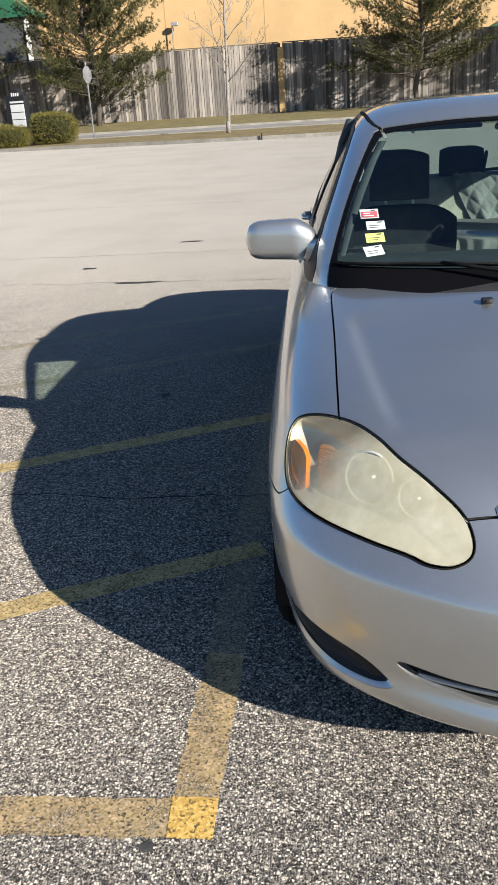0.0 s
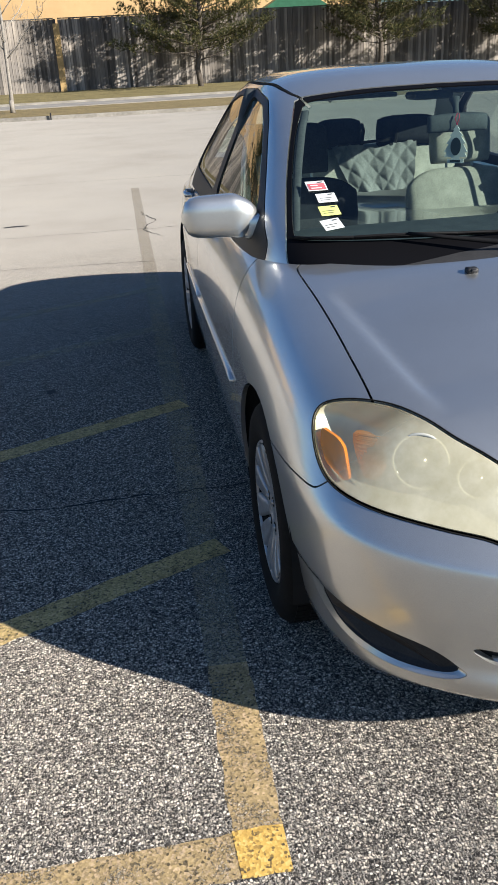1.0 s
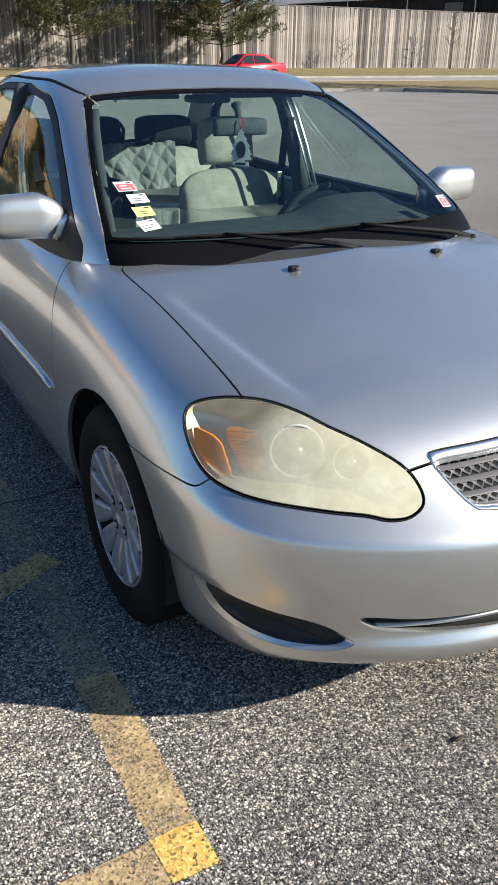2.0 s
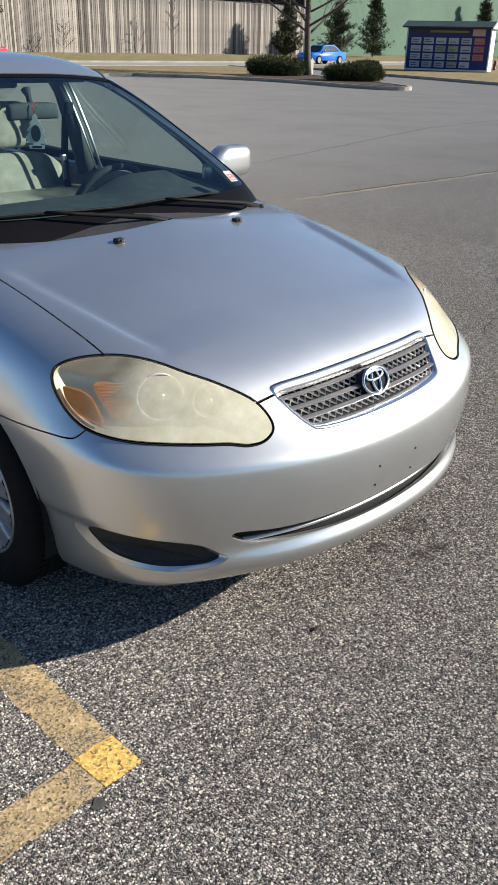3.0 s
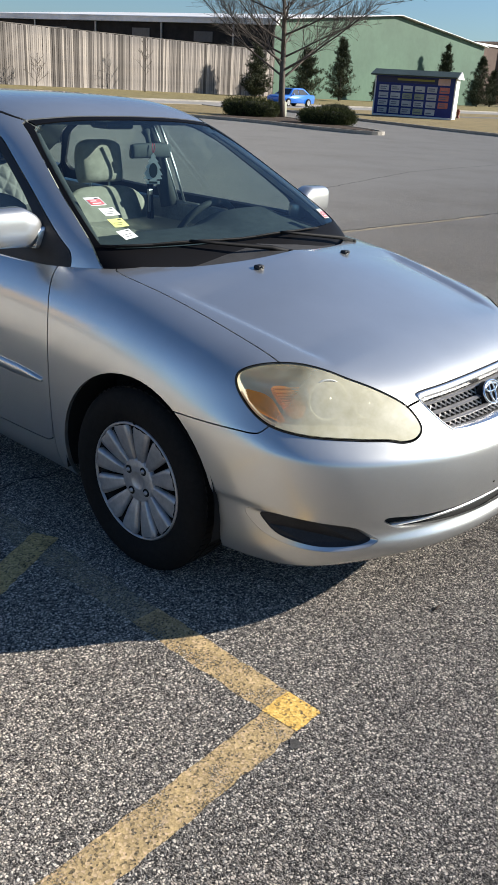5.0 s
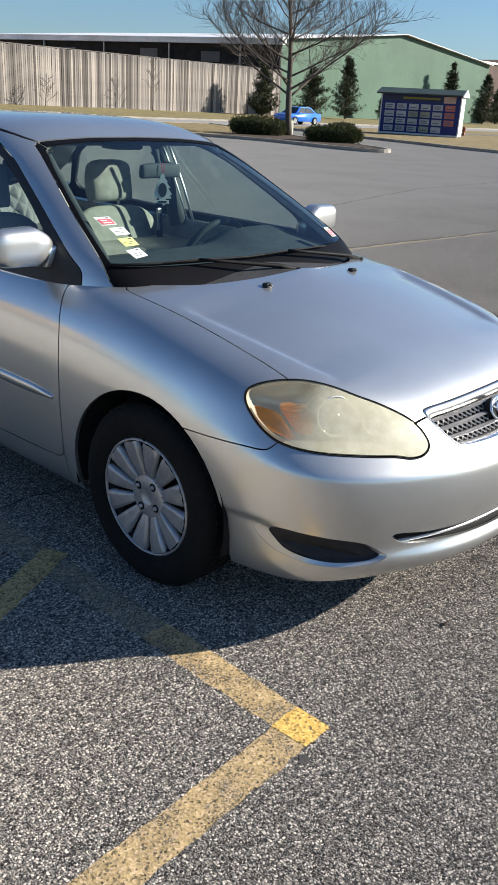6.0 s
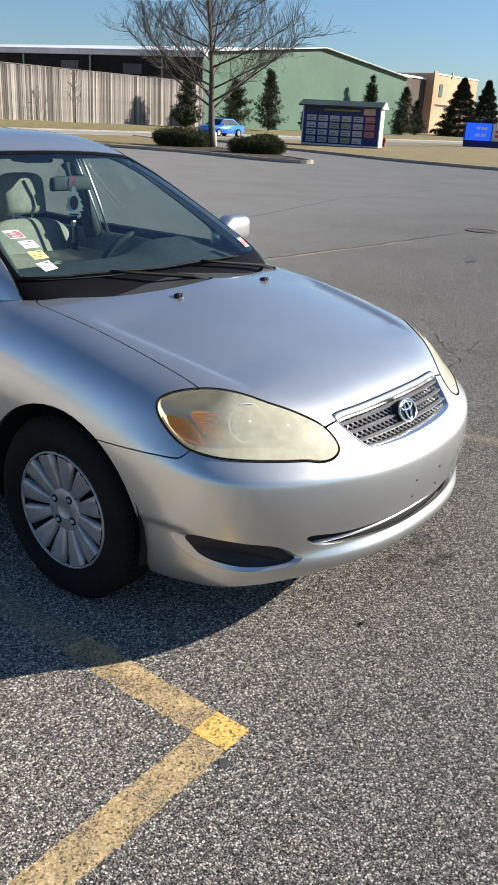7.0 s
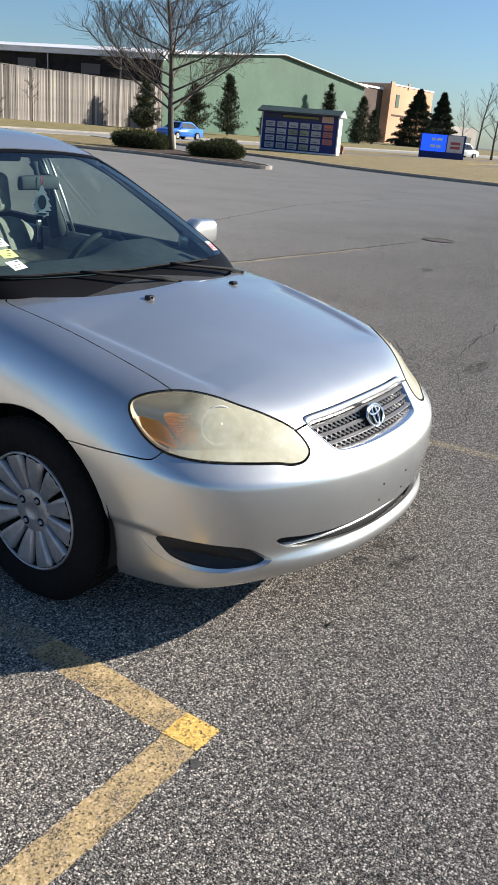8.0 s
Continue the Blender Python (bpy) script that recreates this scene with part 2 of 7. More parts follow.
def worn_paint(name, fresh, old, wear):
    """Road paint rubbed off the tops of the stones."""
    m = mat(name, fresh, 0.85, spec=0.2)
    v = coords(m)
    stones = node(m, "ShaderNodeTexVoronoi", Scale=170.0)
    wire(m, v, stones.inputs["Vector"])
    sep = m.node_tree.nodes.new("ShaderNodeSeparateColor")
    wire(m, stones.outputs["Color"], sep.inputs[0])
    tone = ramp(m, sep.outputs[0], [(0.0, (0.10, 0.08, 0.05)), (0.25, old), (0.7, fresh), (1.0, (min(1, fresh[0] * 1.25), fresh[1] * 1.25, fresh[2] * 1.6))])
    patch = ramp(m, noise_tex(m, v, 9.0, 6.0, 0.75), [(wear - 0.14, (0, 0, 0)), (wear + 0.16, (1, 1, 1))])
    base(m, tone)
    flakes = ramp(m, noise_tex(m, v, 150.0, 3.0, 0.6), [(0.40, (0, 0, 0)), (0.60, (0.6, 0.6, 0.6))])
    kept = mix(m, patch, flakes, (1.0, 1.0, 1.0), "MIX")
    wire(m, kept, m.node_tree.nodes["Principled BSDF"].inputs["Alpha"])
    bump(m, stones.outputs["Distance"], 0.3, 0.002)
    return m


asphalt = asphalt_material()
concrete = grained("kerb_concrete", (0.23, 0.21, 0.18), (0.37, 0.345, 0.30), 12.0, 0.9, 0.2)
street_mat = grained("street_concrete", (0.235, 0.222, 0.205), (0.35, 0.335, 0.31), 6.0, 0.9, 0.1)
dry_grass = grained("dry_grass", (0.13, 0.105, 0.045), (0.34, 0.26, 0.13), 9.0, 0.95, 0.8, 0.05)
grass_mat = grained("winter_grass", (0.13, 0.11, 0.045), (0.29, 0.238, 0.11), 8.0, 0.95, 0.8, 0.05)
mulch = grained("mulch", (0.03, 0.02, 0.015), (0.10, 0.07, 0.05), 25.0, 0.95, 0.8, 0.03)
yellow_old = worn_paint("yellow_old", (0.54, 0.395, 0.195), (0.41, 0.30, 0.155), 0.47)
yellow_mid = worn_paint("yellow_mid", (0.56, 0.41, 0.17), (0.42, 0.31, 0.14), 0.36)
yellow_new = worn_paint("yellow_new", (0.70, 0.45, 0.12), (0.55, 0.34, 0.09), 0.30)
yellow_faint = worn_paint("yellow_faint", (0.50, 0.42, 0.27), (0.41, 0.345, 0.225), 0.60)
yellow_ghost = worn_paint("yellow_ghost", (0.40, 0.33, 0.21), (0.31, 0.265, 0.19), 0.70)
crack_mat = mat("crack", (0.018, 0.017, 0.016), 0.95)

bm = bmesh.new()
bm.faces.new([bm.verts.new(p) for p in ((-600, -500, 0), (600, -500, 0), (600, 1500, 0), (-600, 1500, 0))])
tagged(part("ground", bm, asphalt), "worn grey asphalt parking lot with pale stones", "ground", kind="structure")


def slab(name, outline, lo, hi, material, label, category):
    bm = bmesh.new()
    prism(bm, outline, TOP_AT, lo, hi)
    bmesh.ops.recalc_face_normals(bm, faces=bm.faces)
    return tagged(part(name, bm, material), label, category, kind="structure")


def TOP_AT(a, b, c):
    return (a, b, c)


def kerb(line, name="kerb"):
    bm = bmesh.new()
    ribbon(bm, line, 0.16, TOP_AT, -0.05, 0.135, False)
    bmesh.ops.recalc_face_normals(bm, faces=bm.faces)
    return tagged(part(name, bm, concrete), "pale concrete kerb along the lot", "kerb", kind="structure")


slab("road", [(-300, 42.0), (400, 42.0), (400, 51.2), (-300, 51.2)], -0.05, 0.012, street_mat, "pale grey two-lane street behind the lot", "road")
NORTH_KERB = [(-60, 39.5), (-30, 37.6), (-12, 34.4), (-4, 32.6), (8, 32.0), (22.5, 32.0), (24.6, 31.0), (26.2, 28.5), (26.9, 24.8), (26.2, 20.8), (26.2, 18.9), (27.0, 18.4), (28.4, 19.9), (30.8, 24.6), (33.5, 29.2), (36.5, 33.2), (40.5, 41.9)]
NORTH_KERB = curve_through(NORTH_KERB, 5)
slab("verge", offset_line(NORTH_KERB, 0.07, False) + [(40.5, 41.95), (-60, 41.95)], -0.05, 0.10, dry_grass, "dry winter grass verge between lot and street", "grass")
kerb(NORTH_KERB)
EAST_KERB = curve_through([(46.0, 41.9), (41.5, 33.0), (39.3, 28.6), (37.4, 23.8), (35.8, 20.2), (34.8, 16.8), (34.3, 12.0), (34.2, 4.0), (34.5, -20.0)], 5)
slab("verge", offset_line(EAST_KERB, 0.07, False) + [(62, -20), (66, 26), (200, 27), (200, 36), (78, 41.95)], -0.05, 0.10, dry_grass, "dry winter grass strip beside the lot", "grass")
kerb(EAST_KERB)
slab("pavement", [(52, 33.2), (200, 29.0), (200, 31.2), (53, 34.9)], 0.02, 0.115, asphalt, "dark asphalt drive through the grass", "drive")
bm = bmesh.new()
rows = []
for y, z in ((51.2, 0.10), (54, 0.14), (58, 0.26), (62, 0.38), (64.0, 0.42), (90, 0.5)):
    rows.append([bm.verts.new((x, y, z + 0.05 * noise.noise((x * 0.11, y * 0.2, 3)))) for x in range(-300, 401, 5)])
for a, b in zip(rows, rows[1:]):
    for k in range(len(a) - 1):
        bm.faces.new((a[k], a[k + 1], b[k + 1], b[k]))
tagged(part("verge", bm, grass_mat, smooth=True), "mown winter grass rising to the fence", "grass", kind="structure")
kerb([(-300, 51.25), (400, 51.25)])
kerb([(-60, 42.0), (40.4, 42.0)])
bm = bmesh.new()
prism(bm, offset_line([p for p in NORTH_KERB if p[0] > 26.3 and p[1] < 31], 0.3, False), TOP_AT, 0.06, 0.125)
bmesh.ops.recalc_face_normals(bm, faces=bm.faces)
tagged(part("planting_bed", bm, mulch), "dark mulch bed in the lot's island", "planting bed", kind="structure")


def stripe(line, width, material, label, z=0.0006):
    """A painted line with ragged edges."""
    bm = bmesh.new()
    pts = []
    for a, b in zip(line, line[1:]):
        n = max(2, int(math.hypot(b[0] - a[0], b[1] - a[1]) / 0.03))
        pts += [(a[0] + (b[0] - a[0]) * k / n, a[1] + (b[1] - a[1]) * k / n) for k in range(n)]
    pts.append(line[-1])
    l, r = offset_line(pts, width / 2, False), offset_line(pts, -width / 2, False)
    j = lambda q, s: (q[0] + 0.009 * noise.noise((q[0] * 40, q[1] * 40, s)), q[1] + 0.009 * noise.noise((q[0] * 40, q[1] * 40, s + 5)), z)
    lv, rv = [bm.verts.new(j(q, 1)) for q in l], [bm.verts.new(j(q, 9)) for q in r]
    for k in range(len(pts) - 1):
        bm.faces.new((rv[k], rv[k + 1], lv[k + 1], lv[k]))
    bmesh.ops.recalc_face_normals(bm, faces=bm.faces)
    return tagged(part("road_marking", bm, material), label, "road marking", kind="structure")


stripe([(-1.005, 0.155), (-1.0, 0.7)], 0.112, yellow_old, "worn yellow line along the parking bay")
stripe([(-1.0, 0.7), (-0.985, 5.6)], 0.11, yellow_faint, "faded yellow line along the parking bay")
stripe([(-0.985, 5.6), (-0.96, 11.0)], 0.11, yellow_ghost, "faded yellow line along the parking bay")
stripe([(-1.06, 0.096), (-4.2, 0.055)], 0.112, yellow_old, "worn yellow line across the hatched aisle")
stripe([(-0.95, 0.098), (-1.06, 0.096)], 0.116, yellow_new, "bright yellow corner where two lines overlap", 0.0014)
for x0, y0, m in ((-0.935, 1.315, yellow_mid), (-0.955, 2.66, yellow_mid), (-0.965, 4.02, yellow_faint), (-0.97, 5.05, yellow_faint)):
    stripe([(x0, y0), (x0 - 2.9, y0 - 1.42)], 0.105, m, "worn yellow hatch line of the access aisle", 0.0010)
stripe([(1.69, 0.6), (1.80, -0.3)], 0.09, yellow_ghost, "faint yellow remnant of a bay line")
stripe([(5.2, 4.92), (8.9, 4.64)], 0.08, yellow_faint, "faint yellow remnant of an old line")


def crack(line, width, seed, label="dark crack in the asphalt"):
    """A ragged crack as a narrow sunken-looking strip."""
    rng = random.Random(seed)
    bm = bmesh.new()
    pts = []
    for a, b in zip(line, line[1:]):
        n = max(2, int(math.hypot(b[0] - a[0], b[1] - a[1]) / 0.035))
        for k in range(n):
            t = k / n
            x, y = a[0] + (b[0] - a[0]) * t, a[1] + (b[1] - a[1]) * t
            w = 0.05 * noise.noise((x * 3, y * 3, seed)) + 0.022 * noise.noise((x * 13, y * 13, seed))
            v = 0.05 * noise.noise((x * 3, y * 3, seed + 40)) + 0.022 * noise.noise((x * 13, y * 13, seed + 40))
            pts.append((x + w, y + v))
    prev = None
    l, r = offset_line(pts, 0.5, False), offset_line(pts, -0.5, False)
    for k, (x, y) in enumerate(pts):
        w = width * (0.35 + 0.9 * rng.random()) * min(1.0, 6 * k / len(pts), 6 * (len(pts) - 1 - k) / len(pts) + 0.05)
        a = bm.verts.new((x + (l[k][0] - x) * w, y + (l[k][1] - y) * w, 0.0022))
        b = bm.verts.new((x + (r[k][0] - x) * w, y + (r[k][1] - y) * w, 0.0022))
        if prev:
            bm.faces.new((prev[1], b, a, prev[0]))
        prev = (a, b)
    bmesh.ops.recalc_face_normals(bm, faces=bm.faces)
    return tagged(part("crack", bm, crack_mat), label, "crack", kind="structure")


crack([(-5.5, 1.84), (-3.0, 1.79), (-1.8, 1.745), (0.6, 1.72), (2.6, 1.60)], 0.010, 1)
crack([(3.1, 1.36), (3.3, 1.05), (2.9, 0.8), (2.2, 0.52), (1.75, 0.66)], 0.006, 2)
crack([(3.2, 1.1), (4.2, 1.25), (5.7, 1.40), (8.2, 1.9)], 0.010, 3)
crack([(2.4, 1.12), (3.2, 1.3), (4.0, 1.95)], 0.008, 4)
crack([(3.29, .99), (3.45, 1.2), (3.40, 1.37), (3.85, 1.355), (4.2, 1.296), (4.6, 1.32), (4.87, 1.39)], 0.007, 14)
crack([(-6, 4.5), (-3.2, 4.5), (-1.2, 4.95)], 0.005, 5)
crack([(-7, 6.4), (-3, 6.2), (0.5, 5.9)], 0.006, 6)
crack([(-0.98, 8.9), (-0.83, 8.2), (-0.95, 7.6), (-0.8, 7.1)], 0.014, 7)
crack([(-9, 7.9), (-4, 7.7), (3, 7.6)], 0.006, 8)
crack([(5.2, 4.97), (8.6, 4.72), (11.0, 4.58)], 0.045, 9)
crack([(11.5, 4.42), (13.5, 4.0), (20, 3.8), (30, 3.1)], 0.03, 19)
crack([(-9, 12.5), (2, 12.0), (14, 12.4)], 0.009, 10)
crack([(6.0, 7.0), (14, 9.0), (22, 9.4)], 0.022, 11)
crack([(7.2, 3.4), (9.0, 3.1), (12.5, 2.4)], 0.012, 12)
oil = grained("oil_stain", (0.03, 0.029, 0.028), (0.10, 0.095, 0.09), 60.0, 0.8, 0.4)


def blot(x, y, rx, ry, seed, material, label):
    bm = bmesh.new()
    vs = []
    for k in range(28):
        a = 2 * math.pi * k / 28
        r = 1 + 0.55 * noise.noise((math.cos(a) * 1.6, math.sin(a) * 1.6, seed))
        vs.append(bm.verts.new((x + rx * r * math.cos(a), y + ry * r * math.sin(a), 0.0018)))
    bm.faces.new(vs)
    tagged(part("stain", bm, material), label, "stain", kind="structure")


for k, (x, y, rx, ry) in enumerate(((-1.09, .015, .019, .014), (-2.35, 8.4, .14, .05), (-3.15, 6.95, .07, .05), (-2.5, 6.15, .22, .05), (7.8, 3.2, .12, .05), (-2.0, 1.08, .02, .018), (-1.62, 3.0, .025, .03))):
    blot(x, y, rx, ry, k * 3.7, oil, "dark stain on the asphalt")

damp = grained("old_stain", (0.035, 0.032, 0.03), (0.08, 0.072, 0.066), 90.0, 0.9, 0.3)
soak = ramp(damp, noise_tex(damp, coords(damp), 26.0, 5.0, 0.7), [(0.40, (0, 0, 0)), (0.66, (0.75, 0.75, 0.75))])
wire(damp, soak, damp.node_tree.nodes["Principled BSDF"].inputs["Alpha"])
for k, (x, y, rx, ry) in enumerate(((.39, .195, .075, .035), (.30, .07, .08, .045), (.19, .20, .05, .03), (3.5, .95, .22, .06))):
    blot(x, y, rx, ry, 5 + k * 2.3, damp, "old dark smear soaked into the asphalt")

# a twig of dead leaf on the asphalt and the manhole cover
bm = bmesh.new()
tube(bm, [(-.310, .072, .004), (-.293, .066, .008), (-.275, .070, .007), (-.262, .065, .003)], [.0015, .0045, .004, .0015], 6)
tagged(part("dead_leaf", bm, mat("dead_leaf", (0.035, 0.022, 0.014), 0.8), smooth=True), "curled dark dead leaf on the asphalt", "leaf")
iron = grained("cast_iron", (0.05, 0.045, 0.04), (0.12, 0.10, 0.09), 60.0, 0.7, 0.3, metal=0.4)
cover = thing("manhole", "round dark cast-iron drain cover in the asphalt", "manhole", pose(11.27, 4.5, 0))
bm = bmesh.new()
lathe(bm, [(.28, 0.0), (.28, .010), (.235, .012), (.235, .006)], 36)
part("frame", bm, iron, cover)
bm = bmesh.new()
lathe(bm, [(.230, 0.0), (.230, .008), (0, .008)], 36)
lid = part("lid", bm, iron, cover)
for k in range(-3, 4):
    bm = bmesh.new()
    box(bm, (-.17, k * .055 - .010, .007), (.17, k * .055 + .010, .013))
    part("rib", bm, iron, lid)

# ---- the car's skin ----
from mathutils.bvhtree import BVHTree

# Rails from the middle of the nose round the corner to the front door, from the sill up to the cowl.
RAILS = []


def rail(*pts, rear=None):
    """The front of a rail, carried on along the side to the middle of the tail."""
    x, y, z = pts[-1]
    rise = rear if rear is not None else 0.0
    short = 0.0
    if z > .84:
        rise, short = rise - .06, .12
    back = [(x * 1.003, 2.0, z + rise * 0.3), (x * 1.0, 2.8, z + rise * 0.6), (x * 0.985, 3.5, z + rise * 0.85),
            (x * 0.93, 4.1 - short * .5, z + rise), (x * 0.78, 4.44 - short, z + rise), (x * 0.42, 4.52 - short, z + rise), (0.0, 4.53 - short, z + rise)]
    RAILS.append(list(pts) + back)


rail((0, .11, .222), (-.28, .13, .222), (-.48, .20, .213), (-.63, .298, .203), (-.735, .41, .20), (-.795, .60, .215), (-.79, .95, .20), (-.79, 1.4, .20))
rail((0, .026, .260), (-.28, .050, .260), (-.48, .129, .257), (-.638, .238, .25), (-.755, .37, .25), (-.812, .59, .26), (-.825, .95, .26), (-.828, 1.4, .25))
rail((0, .010, .312), (-.28, .034, .312), (-.485, .111, .31), (-.645, .219, .305), (-.768, .37, .31), (-.824, .58, .33), (-.838, .95, .35), (-.845, 1.4, .36), rear=.02)
rail((0, .042, .338), (-.28, .066, .338), (-.485, .142, .337), (-.650, .233, .334), (-.774, .363, .340), (-.827, .577, .357), (-.841, .95, .38), (-.847, 1.4, .392), rear=.023)
rail((0, .025, .39), (-.28, .05, .39), (-.49, .125, .39), (-.660, .218, .395), (-.785, .348, .40), (-.832, .57, .41), (-.846, .95, .44), (-.852, 1.4, .46), rear=.03)
rail((0, .008, .48), (-.29, .035, .48), (-.50, .113, .48), (-.674, .208, .485), (-.798, .343, .49), (-.84, .57, .50), (-.85, .95, .54), (-.855, 1.4, .56), rear=.04)
rail((0, .012, .556), (-.29, .04, .558), (-.50, .118, .562), (-.674, .213, .57), (-.800, .348, .58), (-.842, .57, .59), (-.85, .95, .64), (-.853, 1.4, .66), rear=.05)
rail((0, .021, .580), (-.29, .049, .582), (-.50, .126, .586), (-.672, .220, .594), (-.797, .356, .604), (-.841, .57, .614), (-.85, .95, .665), (-.852, 1.4, .69), rear=.055)
rail((0, .06, .60), (-.28, .083, .605), (-.48, .145, .61), (-.65, .24, .62), (-.784, .375, .635), (-.838, .57, .65), (-.847, .95, .70), (-.848, 1.4, .74), rear=.06)
rail((0, .115, .645), (-.25, .13, .65), (-.43, .18, .655), (-.605, .27, .665), (-.745, .40, .685), (-.822, .57, .70), (-.838, .95, .755), (-.838, 1.4, .81), rear=.06)
rail((0, .19, .70), (-.25, .195, .702), (-.42, .225, .715), (-.58, .315, .735), (-.715, .445, .755), (-.797, .60, .768), (-.82, .95, .81), (-.818, 1.4, .865), rear=.07)
rail((0, .255, .758), (-.24, .262, .76), (-.405, .295, .768), (-.55, .37, .792), (-.665, .49, .812), (-.752, .64, .823), (-.79, .95, .86), (-.785, 1.4, .915), rear=.08)
rail((0, .36, .806), (-.22, .37, .808), (-.375, .41, .815), (-.51, .48, .83), (-.605, .58, .846), (-.68, .72, .865), (-.73, .97, .905), (-.735, 1.4, .955), rear=.08)
rail((0, .52, .862), (-.19, .53, .864), (-.325, .57, .866), (-.44, .63, .870), (-.525, .71, .882), (-.59, .82, .898), (-.64, 1.0, .93), (-.67, 1.4, .972), rear=.07)
rail((0, .76, .932), (-.14, .765, .932), (-.25, .79, .932), (-.34, .83, .934), (-.40, .88, .938), (-.45, .94, .944), (-.49, 1.05, .955), (-.5, 1.4, .98), rear=.06)
rail(*[(0, 1.0, .990)] * 6, (0, 1.06, .990), (0, 1.4, .985), rear=.05)


def skin_solid():
    along = np.array([bspline(r, 9, mirrored=True) for r in RAILS])
    grid = np.array([bspline(along[:, k], 8) for k in range(along.shape[1])])
    # the pressed crease along each side of the hood
    for p in grid.reshape(-1, 3):
        if p[2] > .76 and .40 < p[1] < 1.02:
            line = -.535 - .082 * min(1, max(0, (p[1] - .46) / .50)) ** .8
            fade = min(1, (p[1] - .40) / .12) * min(1, (1.02 - p[1]) / .1)
            p[2] -= .016 * fade * (.5 + .5 * math.tanh((p[0] - line) / .009)) * math.exp(-max(0, p[0] - line) / .22)
        # the tuck along the bumper's end, behind the fog lamp blank
        if p[0] < -.68 and .34 < p[1] < .66 and p[2] < .5:
            p[0] += .0065 * min(1, (p[1] - .34) / .10) * (.5 - .5 * math.tanh((p[2] - .418) / .007))
    bm = bmesh.new()
    sides = []
    for s in (1, -1):
        sides.append([[bm.verts.new((p[0] * s, p[1], p[2])) for p in col] for col in grid])
    for s, cols in enumerate(sides):
        for a, b in zip(cols, cols[1:]):
            for j in range(len(a) - 1):
                vs = (a[j], b[j], b[j + 1], a[j + 1])
                bm.faces.new(vs if s else vs[::-1])
    for k in range(len(grid) - 1):
        bm.faces.new((sides[0][k][0], sides[0][k + 1][0], sides[1][k + 1][0], sides[1][k][0]))
    bmesh.ops.remove_doubles(bm, verts=bm.verts, dist=0.0008)
    bmesh.ops.dissolve_degenerate(bm, edges=bm.edges, dist=0.0005)
    return bm


def shading(bm):
    """The search tree of a surface and its smooth normals."""
    bmesh.ops.recalc_face_normals(bm, faces=bm.faces)
    bmesh.ops.triangulate(bm, faces=bm.faces)
    bm.normal_update()
    bm.verts.index_update()
    bm.faces.ensure_lookup_table()
    tree = BVHTree.FromBMesh(bm)
    corners = [[(v.co.copy(), v.normal.copy()) for v in f.verts] for f in bm.faces]

    def normal(p, fi):
        (a, na), (b, nb), (c, nc) = corners[fi]
        v0, v1, v2 = b - a, c - a, p - a
        d00, d01, d11, d20, d21 = v0.dot(v0), v0.dot(v1), v1.dot(v1), v2.dot(v0), v2.dot(v1)
        den = d00 * d11 - d01 * d01
        if abs(den) < 1e-14:
            return na
        v, w = (d11 * d20 - d01 * d21) / den, (d00 * d21 - d01 * d20) / den
        return (na * (1 - v - w) + nb * v + nc * w).normalized()
    return tree, normal


def SIDE(a, b, c):
    return (c, a, b)


def TOP(a, b, c):
    return (a, b, c)


def FRONT(a, b, c):
    return (a, c, b)


# the headlamp's own frame: across, up and inwards, about its middle
LAMP_MID = Vector((-.60, .36, .725))
LAMP_IN = Vector((.58, .76, -.29)).normalized()
LAMP_A = LAMP_IN.cross(Vector((0, 0, 1))).normalized()
LAMP_B = LAMP_A.cross(LAMP_IN).normalized()


def LAMP(side):
    def place(a, b, c):
        p = LAMP_MID + LAMP_A * a + LAMP_B * b + LAMP_IN * c
        return (p.x * side, p.y, p.z)
    return place


def lamp_flat(p):
    q = Vector(p) - LAMP_MID
    return (q.dot(LAMP_A), q.dot(LAMP_B))


LAMP_LINE = curve_through([lamp_flat(p) for p in (
    (-.768, .575, .768), (-.782, .543, .733), (-.781, .485, .688), (-.765, .420, .662), (-.709, .337, .647), (-.597, .244, .636), (-.522, .198, .629), (-.480, .170, .621), (-.436, .157, .624),
    (-.400, .163, .643), (-.395, .191, .674), (-.416, .232, .710), (-.477, .295, .750), (-.529, .350, .775), (-.572, .410, .797), (-.626, .470, .811), (-.690, .528, .809), (-.742, .571, .792))], 4, True)
LAMP_TURN = 1 if sum(a[0] * b[1] - b[0] * a[1] for a, b in zip(LAMP_LINE, LAMP_LINE[1:])) < 0 else -1
HOOD_LINE = curve_through([(0, .205), (-.20, .208), (-.345, .212), (-.445, .225), (-.52, .27), (-.59, .345), (-.648, .455), (-.658, .60), (-.662, .80), (-.667, .98), (-.671, 1.10), (-.672, 1.19), (-.664, 1.232), (-.645, 1.246),
                           (-.61, 1.230), (-.523, 1.163), (-.44, 1.107), (-.36, 1.073), (-.20, 1.030), (0, 1.005)], 4)
HOOD_LOOP = HOOD_LINE + [(-a, b) for a, b in HOOD_LINE[-2:0:-1]]
CABIN_LOOP = curve_through([(0, 1.13), (-.3, 1.18), (-.6, 1.315), (-.69, 1.38), (-.72, 1.52), (-.735, 2.0), (-.735, 2.8), (-.71, 3.4), (-.62, 3.86), (-.3, 3.95), (0, 3.96),
                            (.3, 3.95), (.62, 3.86), (.71, 3.4), (.735, 2.8), (.735, 2.0), (.72, 1.52), (.69, 1.38), (.6, 1.315), (.3, 1.18)], 4, True)
